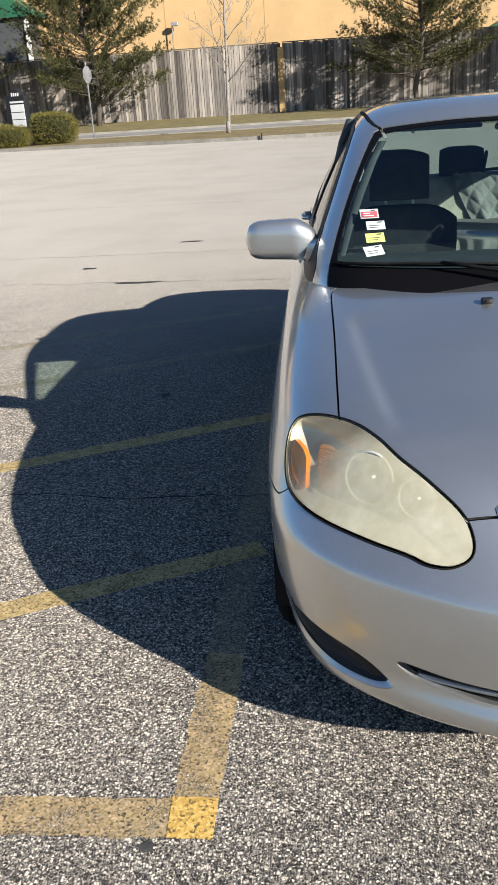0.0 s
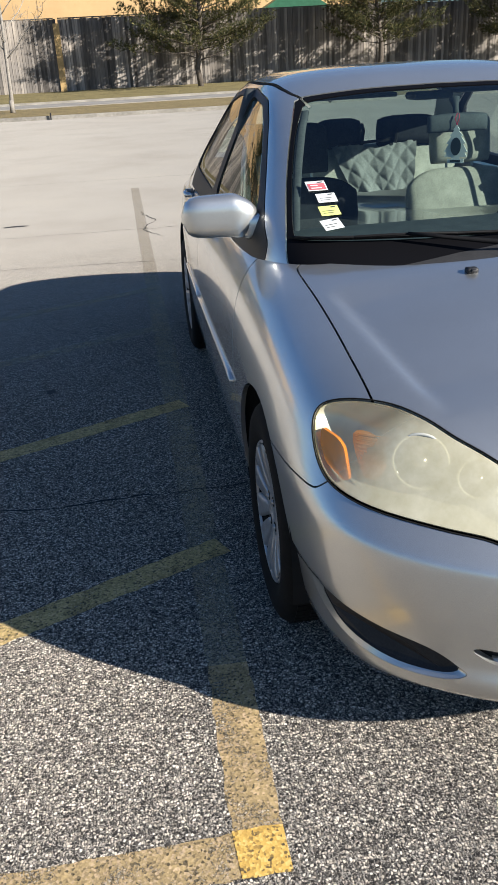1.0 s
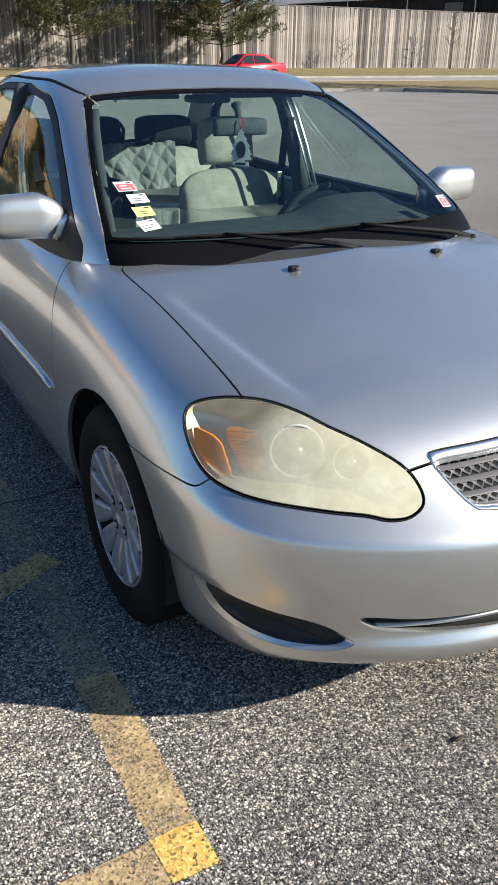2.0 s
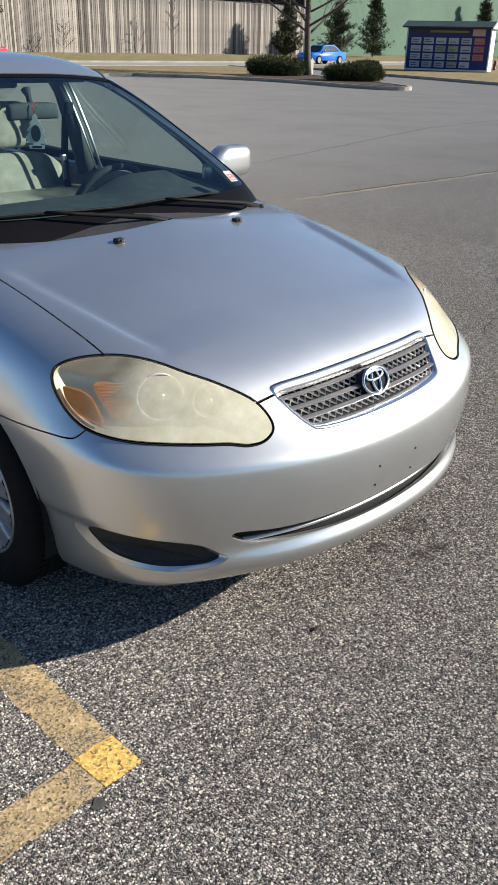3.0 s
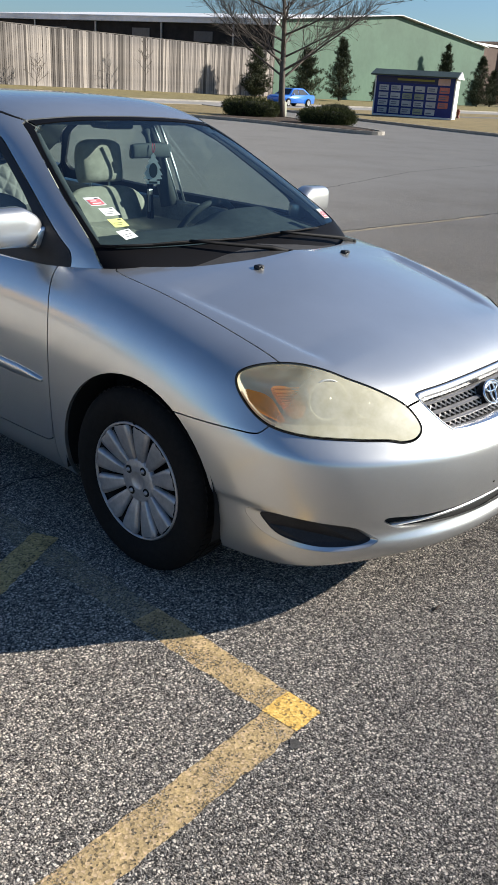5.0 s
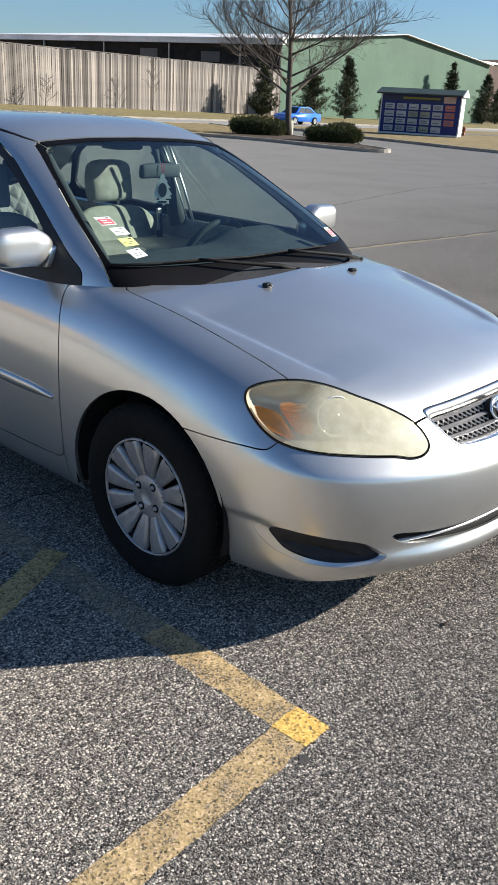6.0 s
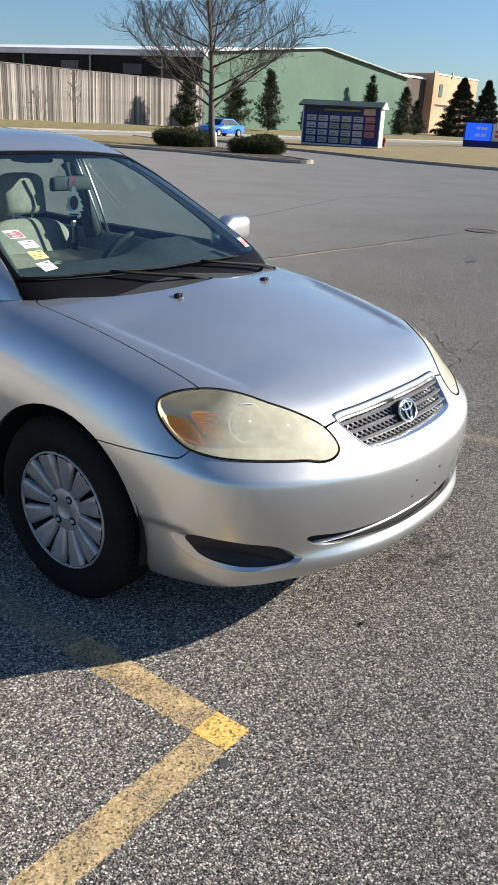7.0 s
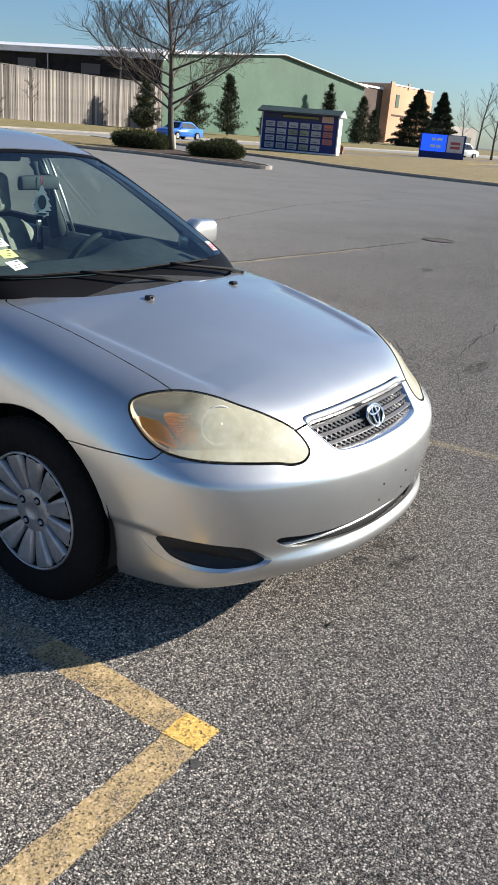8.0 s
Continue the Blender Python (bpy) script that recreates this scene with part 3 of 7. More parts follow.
GRILLE_HALF = curve_through([(0, .7225), (-.20, .7225), (-.33, .7222), (-.345, .709), (-.329, .672), (-.300, .634), (-.268, .622), (-.14, .6165), (0, .6155)], 4)
GRILLE_LOOP = GRILLE_HALF[:-1] + [(-a, b) for a, b in GRILLE_HALF[:0:-1]]
FOG_OUTER = curve_through([(-.793, .409), (-.70, .393), (-.62, .372), (-.566, .336), (-.552, .319), (-.60, .297), (-.685, .289), (-.757, .311), (-.792, .362)], 5, True)
FOG_LOOP = curve_through([(-.782, .405), (-.70, .390), (-.62, .369), (-.572, .333), (-.562, .320), (-.60, .305), (-.68, .300), (-.745, .322), (-.775, .362)], 5, True)
SLOT_HALF = curve_through([(0, .3807), (-.25, .3815), (-.42, .3847), (-.515, .3957), (-.541, .3937), (-.536, .3797), (-.49, .3547), (-.40, .3467), (-.2, .3387), (0, .3367)], 5)
SLOT_LOOP = SLOT_HALF[:-1] + [(-a, b) for a, b in SLOT_HALF[:0:-1]]
HUB_Y, HUB_Z, WHEELBASE, WHEEL_X = .948, .318, 2.60, .745
ARCH_R = .360


def arch_line(y0):
    up = [(y0 + ARCH_R * math.cos(a), HUB_Z + .012 + ARCH_R * math.sin(a)) for a in (math.pi * k / 24 for k in range(25))]
    return [(y0 + ARCH_R * .985, .05)] + up + [(y0 - ARCH_R * .985, .05)]


def body_cutters():
    made = []

    def start():
        made.append(bmesh.new())
        return made[-1]
    for y0 in (HUB_Y, HUB_Y + WHEELBASE):
        prism(start(), arch_line(y0), SIDE, -1.2, -.45)
        prism(start(), arch_line(y0), SIDE, .45, 1.2)
    for s in (1, -1):
        prism(start(), offset_line(LAMP_LINE, LAMP_TURN * .0020, True), LAMP(s), -.2, .22)
    ribbon(start(), HOOD_LOOP, .005, TOP, .62, 1.3)
    ribbon(start(), CABIN_LOOP, .004, TOP, .62, 1.3)
    ribbon(start(), GRILLE_LOOP, .004, FRONT, -.3, .5)
    for s in (1, -1):
        ribbon(start(), [(a * s, b) for a, b in FOG_OUTER], .0009, FRONT, -.3, .6)
    ribbon(start(), SLOT_LOOP, .003, FRONT, -.3, .5)
    seam = curve_through([(.82, .627), (.757, .631), (.649, .635), (.528, .640), (.475, .641), (.450, .648), (.43, .676)], 5)
    ribbon(start(), seam, .004, SIDE, -1.2, 1.2, False)
    front_door = curve_through([(1.56, 1.2), (1.45, .95), (1.402, .85), (1.378, .75), (1.372, .5), (1.375, .37), (1.395, .33), (1.50, .318), (2.0, .31), (2.42, .315), (2.47, .34), (2.475, .6), (2.478, .9), (2.478, 1.2)], 4)
    ribbon(start(), front_door, .005, SIDE, -1.2, 1.2, False)
    ribbon(start(), [(1.372, .42), (1.362, .1)], .004, SIDE, -1.2, 1.2, False)
    rear_door = curve_through([(2.44, .322), (2.60, .314), (3.0, .315), (3.12, .34), (3.16, .45), (3.28, .62), (3.42, .76), (3.47, .9), (3.48, 1.2)], 4)
    ribbon(start(), rear_door, .005, SIDE, -1.2, 1.2, False)
    trunk = [(-.64, 3.9), (-.655, 4.2), (-.62, 4.38)]
    for s in (1, -1):
        ribbon(start(), [(.652 * s, 1.243), (.672 * s, 1.45)], .004, TOP, .62, 1.3, False)
        ribbon(start(), [(a * s, b) for a, b in trunk], .005, TOP, .62, 1.3, False)
    return made


def nearest(co, got, groups, p):
    """The group of faces that comes closest to a point."""
    p = np.array(p)
    best = []
    for g in groups:
        ids = np.unique([i for f in g for i in got.polygons[f].vertices])
        best.append(np.min(np.sum((co[ids] - p) ** 2, axis=1)))
    return int(np.argmin(best))

# ---- the car's cabin shell ----
# height, front and rear in the middle, half width, squareness in front and behind, bow of the front
LEVELS = [(.86, 1.04, 4.12, .80, 6, 6.4, .06), (.94, 1.12, 4.02, .775, 8, 6.2, .055), (1.01, 1.235, 3.90, .750, 12, 5.9, .05), (1.043, 1.293, 3.84, .738, 14, 5.8, .05), (1.133, 1.447, 3.69, .70, 12, 5.5, .05), (1.18, 1.53, 3.61, .677, 11, 5.3, .05), (1.26, 1.68, 3.48, .64, 10, 5.0, .05),
          (1.33, 1.825, 3.36, .607, 9, 4.7, .05), (1.385, 1.955, 3.25, .572, 7, 4.5, .05), (1.42, 2.04, 3.13, .53, 5, 4.2, .045), (1.441, 2.11, 3.02, .475, 4.2, 4.0, .04), (1.455, 2.19, 2.92, .39, 3.6, 3.6, .03), (1.463, 2.29, 2.82, .27, 3.2, 3.2, .02), (1.466, 2.44, 2.66, .09, 2.6, 2.6, 0)]


def cabin_solid():
    rows = bspline(LEVELS, 6)
    bm = bmesh.new()
    rings = []
    sides = 208
    for z, yf, yr, w, nf, nr, bow in rows:
        c = 2.55
        ring = []
        for k in range(sides):
            a = 2 * math.pi * k / sides
            ca, sa = math.cos(a), math.sin(a)
            n = nr if sa > 0 else nf
            l = (abs(ca) ** n + abs(sa) ** n) ** (-1 / n)
            y = c + (yr - c if sa > 0 else c - yf) * sa * l
            if sa < 0:
                y += bow * (ca * l) ** 2 * -sa * l
            # the sides draw in towards the windshield's edges, most at the foot
            draw = (.015 + .03 * min(1, max(0, (1.36 - z) / .22))) * max(0, -sa * l) ** 5
            ring.append(bm.verts.new((w * ca * l * (1 - draw), y, z)))
        rings.append(ring)
    for p, q in zip(rings, rings[1:]):
        for k in range(sides):
            bm.faces.new((p[k], p[(k + 1) % sides], q[(k + 1) % sides], q[k]))
    bm.faces.new(rings[0][::-1])
    bm.faces.new(rings[-1])
    return bm


SHIELD_HALF = curve_through([(0, .925), (-.3, .925), (-.55, .928), (-.66, .933), (-.684, .952), (-.672, 1.022), (-.628, 1.14), (-.570, 1.26), (-.518, 1.347), (-.500, 1.363), (-.45, 1.375), (-.25, 1.388), (0, 1.392)], 4)
GLASS_HALF = curve_through([(0, 1.0), (-.3, 1.001), (-.55, 1.008), (-.632, 1.012), (-.652, 1.030), (-.614, 1.14), (-.556, 1.26), (-.501, 1.335), (-.481, 1.350), (-.44, 1.362), (-.25, 1.376), (0, 1.380)], 4)
GLASS_LOOP = GLASS_HALF[:-1] + [(-a, b) for a, b in GLASS_HALF[:0:-1]]
SHIELD_LOOP = SHIELD_HALF[:-1] + [(-a, b) for a, b in SHIELD_HALF[:0:-1]]
BACK_HALF = curve_through([(0, 1.03), (-.4, 1.035), (-.60, 1.05), (-.615, 1.07), (-.56, 1.22), (-.50, 1.34), (-.47, 1.36), (-.25, 1.375), (0, 1.38)], 4)
BACK_LOOP = BACK_HALF[:-1] + [(-a, b) for a, b in BACK_HALF[:0:-1]]


def rounded(pts, r, n=4):
    """A polygon with its corners rounded."""
    out = []
    m = len(pts)
    for i in range(m):
        p, a, b = (Vector(q) for q in (pts[i], pts[i - 1], pts[(i + 1) % m]))
        u, v = (a - p), (b - p)
        d = min(r, u.length * 0.45, v.length * 0.45)
        s, e = p + u.normalized() * d, p + v.normalized() * d
        for k in range(n + 1):
            t = k / n
            q = s * (1 - t) ** 2 + p * 2 * t * (1 - t) + e * t * t
            out.append((q.x, q.y))
    return out


FRONT_WINDOW = rounded([(1.60, 1.0), (1.615, 1.068), (1.75, 1.155), (1.98, 1.285), (2.14, 1.345), (2.44, 1.372), (2.47, 1.0)], .05)
REAR_WINDOW = rounded([(2.57, 1.0), (2.545, 1.372), (2.80, 1.365), (3.02, 1.325), (3.20, 1.24), (3.36, 1.07), (3.34, 1.025)], .05)
QUARTER_WINDOW = rounded([(3.42, 1.045), (3.30, 1.19), (3.34, 1.18), (3.58, 1.06)], .02)
DOOR_FRAME = rounded([(1.385, .93), (1.40, .985), (1.72, 1.170), (1.96, 1.305), (2.12, 1.367), (2.44, 1.396), (2.80, 1.390), (3.04, 1.348), (3.24, 1.255), (3.42, 1.06), (3.43, .93)], .05)


def cabin_cutters():
    made = []

    def start():
        made.append(bmesh.new())
        return made[-1]
    ribbon(start(), SHIELD_LOOP, .003, FRONT, .6, 2.5)
    ribbon(start(), GLASS_LOOP, .002, FRONT, .93, 2.31)
    ribbon(start(), BACK_LOOP, .003, FRONT, 2.7, 4.4)
    for w in (FRONT_WINDOW, REAR_WINDOW, QUARTER_WINDOW, DOOR_FRAME):
        ribbon(start(), w, .003, SIDE, -1.2, 1.2)
    for s in (1, -1):
        ribbon(start(), curve_through([(-.470 * s, 1.90), (-.486 * s, 1.98), (-.505 * s, 2.03), (-.516 * s, 2.08), (-.527 * s, 2.18), (-.535 * s, 2.5), (-.525 * s, 2.9), (-.47 * s, 3.36)], 5), .012, TOP, 1.3, 1.6, False)
    return made

# ---- the car ----
def car_paint():
    """Silver flake under clear coat: flakes lying flat give a tight sheen, tilted ones a broad glow."""
    m = mat("silver_paint", (0.52, 0.545, 0.58), 0.2, 0.95, 1.0)
    nt = m.node_tree
    flat = nt.nodes["Principled BSDF"]
    tilted = nt.nodes.new("ShaderNodeBsdfPrincipled")
    v = coords(m)
    flake = noise_tex(m, v, 900.0, 2.0)
    dust = noise_tex(m, v, 2.2, 5.0, 0.65)
    tone = ramp(m, flake, [(0.35, (0.60, 0.606, 0.60)), (0.65, (0.735, 0.74, 0.73))])
    film = ramp(m, dust, [(0.35, (0.94, 0.94, 0.93)), (0.7, (1.03, 1.03, 1.03))])
    colour = mix(m, 1.0, tone, film, "MULTIPLY")
    r = ramp(m, noise_tex(m, v, 5.0, 5.0, 0.6), [(0.3, (0.20, 0.20, 0.20)), (0.7, (0.26, 0.26, 0.26))])
    wire(m, r, flat.inputs["Roughness"])
    tilted.inputs["Metallic"].default_value, tilted.inputs["Roughness"].default_value = 0.82, 0.42
    for b in (flat, tilted):
        wire(m, colour, b.inputs["Base Color"])
        b.inputs["Coat Weight"].default_value, b.inputs["Coat Roughness"].default_value, b.inputs["Coat IOR"].default_value = 1.0, 0.05, 1.5
    both = nt.nodes.new("ShaderNodeMixShader")
    both.inputs[0].default_value = 0.52
    wire(m, flat.outputs[0], both.inputs[1])
    wire(m, tilted.outputs[0], both.inputs[2])
    wire(m, both.outputs[0], nt.nodes["Material Output"].inputs[0])
    return m


def pane(name, tint, head_on=0.07):
    """A thin clear sheet: the view through it, tinted, and its mirror image."""
    m = bpy.data.materials.new(name)
    m.use_nodes = True
    nt = m.node_tree
    nt.nodes.remove(nt.nodes["Principled BSDF"])
    see, shine = nt.nodes.new("ShaderNodeBsdfTransparent"), nt.nodes.new("ShaderNodeBsdfGlossy")
    see.inputs[0].default_value = (*tint, 1)
    shine.inputs["Roughness"].default_value = 0.0
    f, mx = nt.nodes.new("ShaderNodeLayerWeight"), nt.nodes.new("ShaderNodeMixShader")
    f.inputs[0].default_value = 0.5
    power, share = nt.nodes.new("ShaderNodeMath"), nt.nodes.new("ShaderNodeMath")
    power.operation, share.operation = "POWER", "MULTIPLY_ADD"
    power.inputs[1].default_value = 5.0
    share.inputs[1].default_value, share.inputs[2].default_value = 1 - head_on, head_on
    for p, q in ((f.outputs["Facing"], power.inputs[0]), (power.outputs[0], share.inputs[0]), (share.outputs[0], mx.inputs[0]), (see.outputs[0], mx.inputs[1]), (shine.outputs[0], mx.inputs[2]), (mx.outputs[0], nt.nodes["Material Output"].inputs[0])):
        nt.links.new(p, q)
    return m


def hazed_lens():
    """Yellowed, sun-hazed lamp plastic."""
    m = bpy.data.materials.new("hazed_lens")
    m.use_nodes = True
    nt = m.node_tree
    b = nt.nodes["Principled BSDF"]
    b.inputs["Roughness"].default_value = 0.35
    b.inputs["Coat Weight"].default_value, b.inputs["Coat Roughness"].default_value = 0.8, 0.12
    v = coords(m)
    n = noise_tex(m, v, 14.0, 5.0, 0.6)
    base(m, ramp(m, n, [(0.3, (0.62, 0.58, 0.40)), (0.7, (0.74, 0.71, 0.55))]))
    see, mx = nt.nodes.new("ShaderNodeBsdfTransparent"), nt.nodes.new("ShaderNodeMixShader")
    see.inputs[0].default_value = (0.96, 0.94, 0.82, 1)
    # the haze is thickest on the front and top, clearest by the wheel
    sp = nt.nodes.new("ShaderNodeSeparateXYZ")
    wire(m, v, sp.inputs[0])
    reach = nt.nodes.new("ShaderNodeMapRange")
    wire(m, sp.outputs[1], reach.inputs[0])
    reach.inputs[1].default_value, reach.inputs[2].default_value, reach.inputs[3].default_value, reach.inputs[4].default_value = 0.36, 0.46, 0.64, 0.09
    patch = nt.nodes.new("ShaderNodeMath")
    patch.operation = "MULTIPLY_ADD"
    wire(m, n, patch.inputs[0])
    patch.inputs[1].default_value = 0.3
    wire(m, reach.outputs[0], patch.inputs[2])
    off = nt.nodes.new("ShaderNodeMath")
    off.operation = "SUBTRACT"
    wire(m, patch.outputs[0], off.inputs[0])
    off.inputs[1].default_value = 0.13
    wire(m, off.outputs[0], mx.inputs[0])
    wire(m, see.outputs[0], mx.inputs[1])
    wire(m, b.outputs[0], mx.inputs[2])
    wire(m, mx.outputs[0], nt.nodes["Material Output"].inputs[0])
    return m


silver = car_paint()
black_trim = grained("black_trim", (0.016, 0.016, 0.018), (0.03, 0.03, 0.032), 200.0, 0.5, 0.1, 0.001)
black_rubber = grained("black_rubber", (0.005, 0.005, 0.005), (0.012, 0.0115, 0.011), 60.0, 0.85, 0.15, 0.002, spec=0.2)
dark_cloth = grained("dark_cloth", (0.012, 0.014, 0.017), (0.03, 0.032, 0.036), 160.0, 0.95, 0.4, 0.002, spec=0.1)
beige_cloth = grained("beige_cloth", (0.32, 0.31, 0.265), (0.44, 0.43, 0.375), 160.0, 0.95, 0.4, 0.002, spec=0.1)
grey_trim = grained("grey_trim", (0.22, 0.225, 0.22), (0.32, 0.325, 0.32), 90.0, 0.8, 0.2, 0.002)
pillar_grey = grained("pillar_grey", (0.07, 0.073, 0.074), (0.11, 0.113, 0.114), 90.0, 0.8, 0.2, 0.002)
dash_mat = grained("dash_plastic", (0.045, 0.052, 0.054), (0.085, 0.095, 0.095), 180.0, 0.7, 0.3, 0.002)
chrome = mat("chrome", (0.78, 0.78, 0.79), 0.10, 1.0)
dull_metal = mat("dull_metal", (0.45, 0.45, 0.45), 0.32, 0.9)
hub_paint = grained("hub_paint", (0.32, 0.325, 0.34), (0.48, 0.485, 0.50), 35.0, 0.38, 0.15, 0.001, spec=0.5, metal=0.55)
amber = mat("amber_plastic", (0.95, 0.30, 0.012), 0.2, 0.0, 0.6)
frit_black = mat("frit_black", (0.004, 0.004, 0.005), 0.5, spec=0.08)
# near-black; at hollows and openings their shade is put into this colour
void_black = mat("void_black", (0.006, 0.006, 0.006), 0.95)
windscreen = pane("windscreen_glass", (0.66, 0.77, 0.75), 0.085)
side_glass = pane("side_glass", (0.76, 0.85, 0.81), 0.10)
lens_mat = hazed_lens()

car = thing("car", "silver four-door sedan parked in a marked bay", "car")


def take(got, tree, normal, wanted, small=4):
    co, groups = islands(got, tree)
    groups = [q for q in groups if len(q) >= small]
    taken = {}
    for name, p, m, depth, lift in wanted:
        k = nearest(co, got, groups, p)
        if k in taken:
            continue
        taken[k] = panel(name, got, co, groups[k], tree, normal, m, car, depth, lift)
    return list(taken.values())


solid = skin_solid()
skin_tree, skin_normal = shading(solid.copy())
lamp_cut = []
for s in (1, -1):
    lamp_cut.append(bmesh.new())
    ribbon(lamp_cut[-1], offset_line(LAMP_LINE, -LAMP_TURN * .002, True), .003, LAMP(s), -.2, .22)
lamp_got = cut(solid.copy(), lamp_cut)
got = cut(solid, body_cutters())
take(got, skin_tree, skin_normal, [
    ("hood", (0, .6, .87), silver, .016, 0), ("front_bumper", (0, 0, .48), silver, .016, 0), ("fender", (-.84, 1.3, .6), silver, .014, 0), ("fender", (.84, 1.3, .6), silver, .014, 0),
    ("front_door", (-.85, 1.9, .6), silver, .014, 0), ("front_door", (.85, 1.9, .6), silver, .014, 0), ("rear_door", (-.85, 2.7, .6), silver, .014, 0), ("rear_door", (.85, 2.7, .6), silver, .014, 0),
    ("rear_body", (-.78, 4.1, .6), silver, .014, 0)])
take(lamp_got, skin_tree, skin_normal, [("headlamp_lens", (-.6, .33, .72), lens_mat, .006, .001), ("headlamp_lens", (.6, .33, .72), lens_mat, .006, .001)])
lenses = [o for o in car.children if o.name.startswith("headlamp_lens")]

shell = cabin_solid()
shell_tree, shell_normal = shading(shell.copy())
got = cut(shell, cabin_cutters())
take(got, shell_tree, shell_normal, [
    ("windshield", (0, 1.4, 1.2), windscreen, .004, -.002), ("windshield_seal", (0, 1.125, .962), frit_black, .006, 0), ("header_seal", (0, 1.962, 1.384), frit_black, .006, 0), ("roof", (0, 2.4, 1.462), silver, .02, 0), ("pillar_frame", (-.8, 2.5, .882), silver, .03, 0),
    ("front_window", (-.68, 2.1, 1.1), side_glass, .004, -.004), ("front_window", (.68, 2.1, 1.1), side_glass, .004, -.004), ("rear_side_window", (-.68, 2.8, 1.1), side_glass, .004, -.004), ("rear_side_window", (.68, 2.8, 1.1), side_glass, .004, -.004),
    ("back_window", (0, 3.6, 1.2), windscreen, .004, -.002), ("window_frame", (-.63, 2.51, 1.2), black_trim, .02, .001), ("window_frame", (.63, 2.51, 1.2), black_trim, .02, .001),
    ("quarter_window", (-.68, 3.46, 1.09), side_glass, .004, -.003), ("quarter_window", (.68, 3.46, 1.09), side_glass, .004, -.003)], 3)


def skin_at(x, z, y0=-1.0):
    """The skin's y at a place on the nose."""
    hit = skin_tree.ray_cast(Vector((x, y0, z)), Vector((0, 1, 0)))
    return hit[0].y if hit[0] else 0.3


def skin_side(y, z):
    hit = skin_tree.ray_cast(Vector((-1.5, y, z)), Vector((1, 0, 0)))
    return hit[0].x if hit[0] else -.85


def skin_top(x, y):
    hit = skin_tree.ray_cast(Vector((x, y, 2)), Vector((0, 0, -1)))
    return hit[0].z if hit[0] else .95


def glass_at(x, z):
    hit = shell_tree.ray_cast(Vector((x, 0, z)), Vector((0, 1, 0)))
    return hit[0].y if hit[0] else 1.4


# headlamp insides
for s, lens_ob in zip((1, -1), lenses):
    place = LAMP(s)
    bm = bmesh.new()
    rim = offset_line(LAMP_LINE, -LAMP_TURN * .004, True)
    front = [Vector(place(a, b, 0)) for a, b in rim]
    def onto(p, extra):
        d = Vector((LAMP_IN.x * s, LAMP_IN.y, LAMP_IN.z))
        hit = skin_tree.ray_cast(p - d * .4, d)
        return (hit[0] if hit[0] else p) + d * extra
    a = [bm.verts.new(onto(p, .004)) for p in front]
    mid = sum((v.co for v in a), Vector()) / len(a)
    d = Vector((LAMP_IN.x * s, LAMP_IN.y, LAMP_IN.z))
    b = [bm.verts.new(v.co.lerp(mid, .12) + d * .05) for v in a]
    c = [bm.verts.new(v.co.lerp(mid, .55) + d * .085) for v in a]
    n = len(a)
    for p, q in ((a, b), (b, c)):
        for k in range(n):
            bm.faces.new((p[k], p[(k + 1) % n], q[(k + 1) % n], q[k]))
    bm.faces.new(c)
    bmesh.ops.recalc_face_normals(bm, faces=bm.faces)
    housing = part("headlamp_housing", bm, mat("lamp_housing", (0.66, 0.66, 0.63), 0.3, 0.35), car, "grey reflective lamp housing", smooth=True)
    for (la, lb, lc, r) in ((-.004, .000, .058, .056), (.118, -.014, .054, .040)):
        centre = Vector(place(la, lb, 0))
        centre = onto(centre, lc)
        bm = bmesh.new()
        m = Matrix.Translation(centre) @ Vector((-LAMP_IN.x * s * .8, -LAMP_IN.y, -LAMP_IN.z * .7)).to_track_quat("Z", "Y").to_matrix().to_4x4()
        lathe(bm, [(r * .18, -.03), (r * .45, -.022), (r * .75, -.004), (r * .95, .02), (r, .024), (r * 1.04, .018), (r * 1.04, -.03)], 36, m)
        reflector = part("reflector", bm, chrome, housing, "round chromed reflector bowl", smooth=True)
        bm = bmesh.new()
        lathe(bm, [(r * .36, -.018), (r * .34, .012), (r * .22, .03), (0, .034)], 24, m)
        part("bulb_shield", bm, dull_metal, housing, smooth=True)
        bm = bmesh.new()
        tube(bm, [m @ Vector((r * 1.04 * math.cos(w), r * 1.04 * math.sin(w), .024)) for w in (2 * math.pi * k / 36 for k in range(38))], .0035, 6, False)
        part("bezel", bm, mat("lamp_bezel", (0.55, 0.55, 0.50), 0.5), housing, smooth=True)
    bm = bmesh.new()
    loop = [(-.240, .034), (-.190, .020), (-.168, .004), (-.136, -.058), (-.150, -.062), (-.205, -.034), (-.232, .000)]
    pts = rounded(loop, .008, 2)
    f = [bm.verts.new(onto(Vector(place(p, q, 0)), .006)) for p, q in pts]
    g = [bm.verts.new(onto(Vector(place(p, q, 0)), .022)) for p, q in pts]
    for k in range(len(f)):
        j = (k + 1) % len(f)
        bm.faces.new((f[k], f[j], g[j], g[k]))
    bm.faces.new(f)
    bmesh.ops.recalc_face_normals(bm, faces=bm.faces)
    part("turn_signal", bm, amber, housing, "orange side marker block")
    bm = bmesh.new()
    loop = curve_through([(-.165, .030), (-.115, .036), (-.070, -.01), (-.085, -.050), (-.120, -.045)], 4, True)
    f = [bm.verts.new(onto(Vector(place(p, q, 0)), .035)) for p, q in loop]
    bm.faces.new(f)
    for k in range(13):
        t = k / 12
        p0, p1 = onto(Vector(place(-.160 + .044 * t, .034 - .082 * t, 0)), .031), onto(Vector(place(-.082 + .004 * t, .034 - .082 * t, 0)), .031)
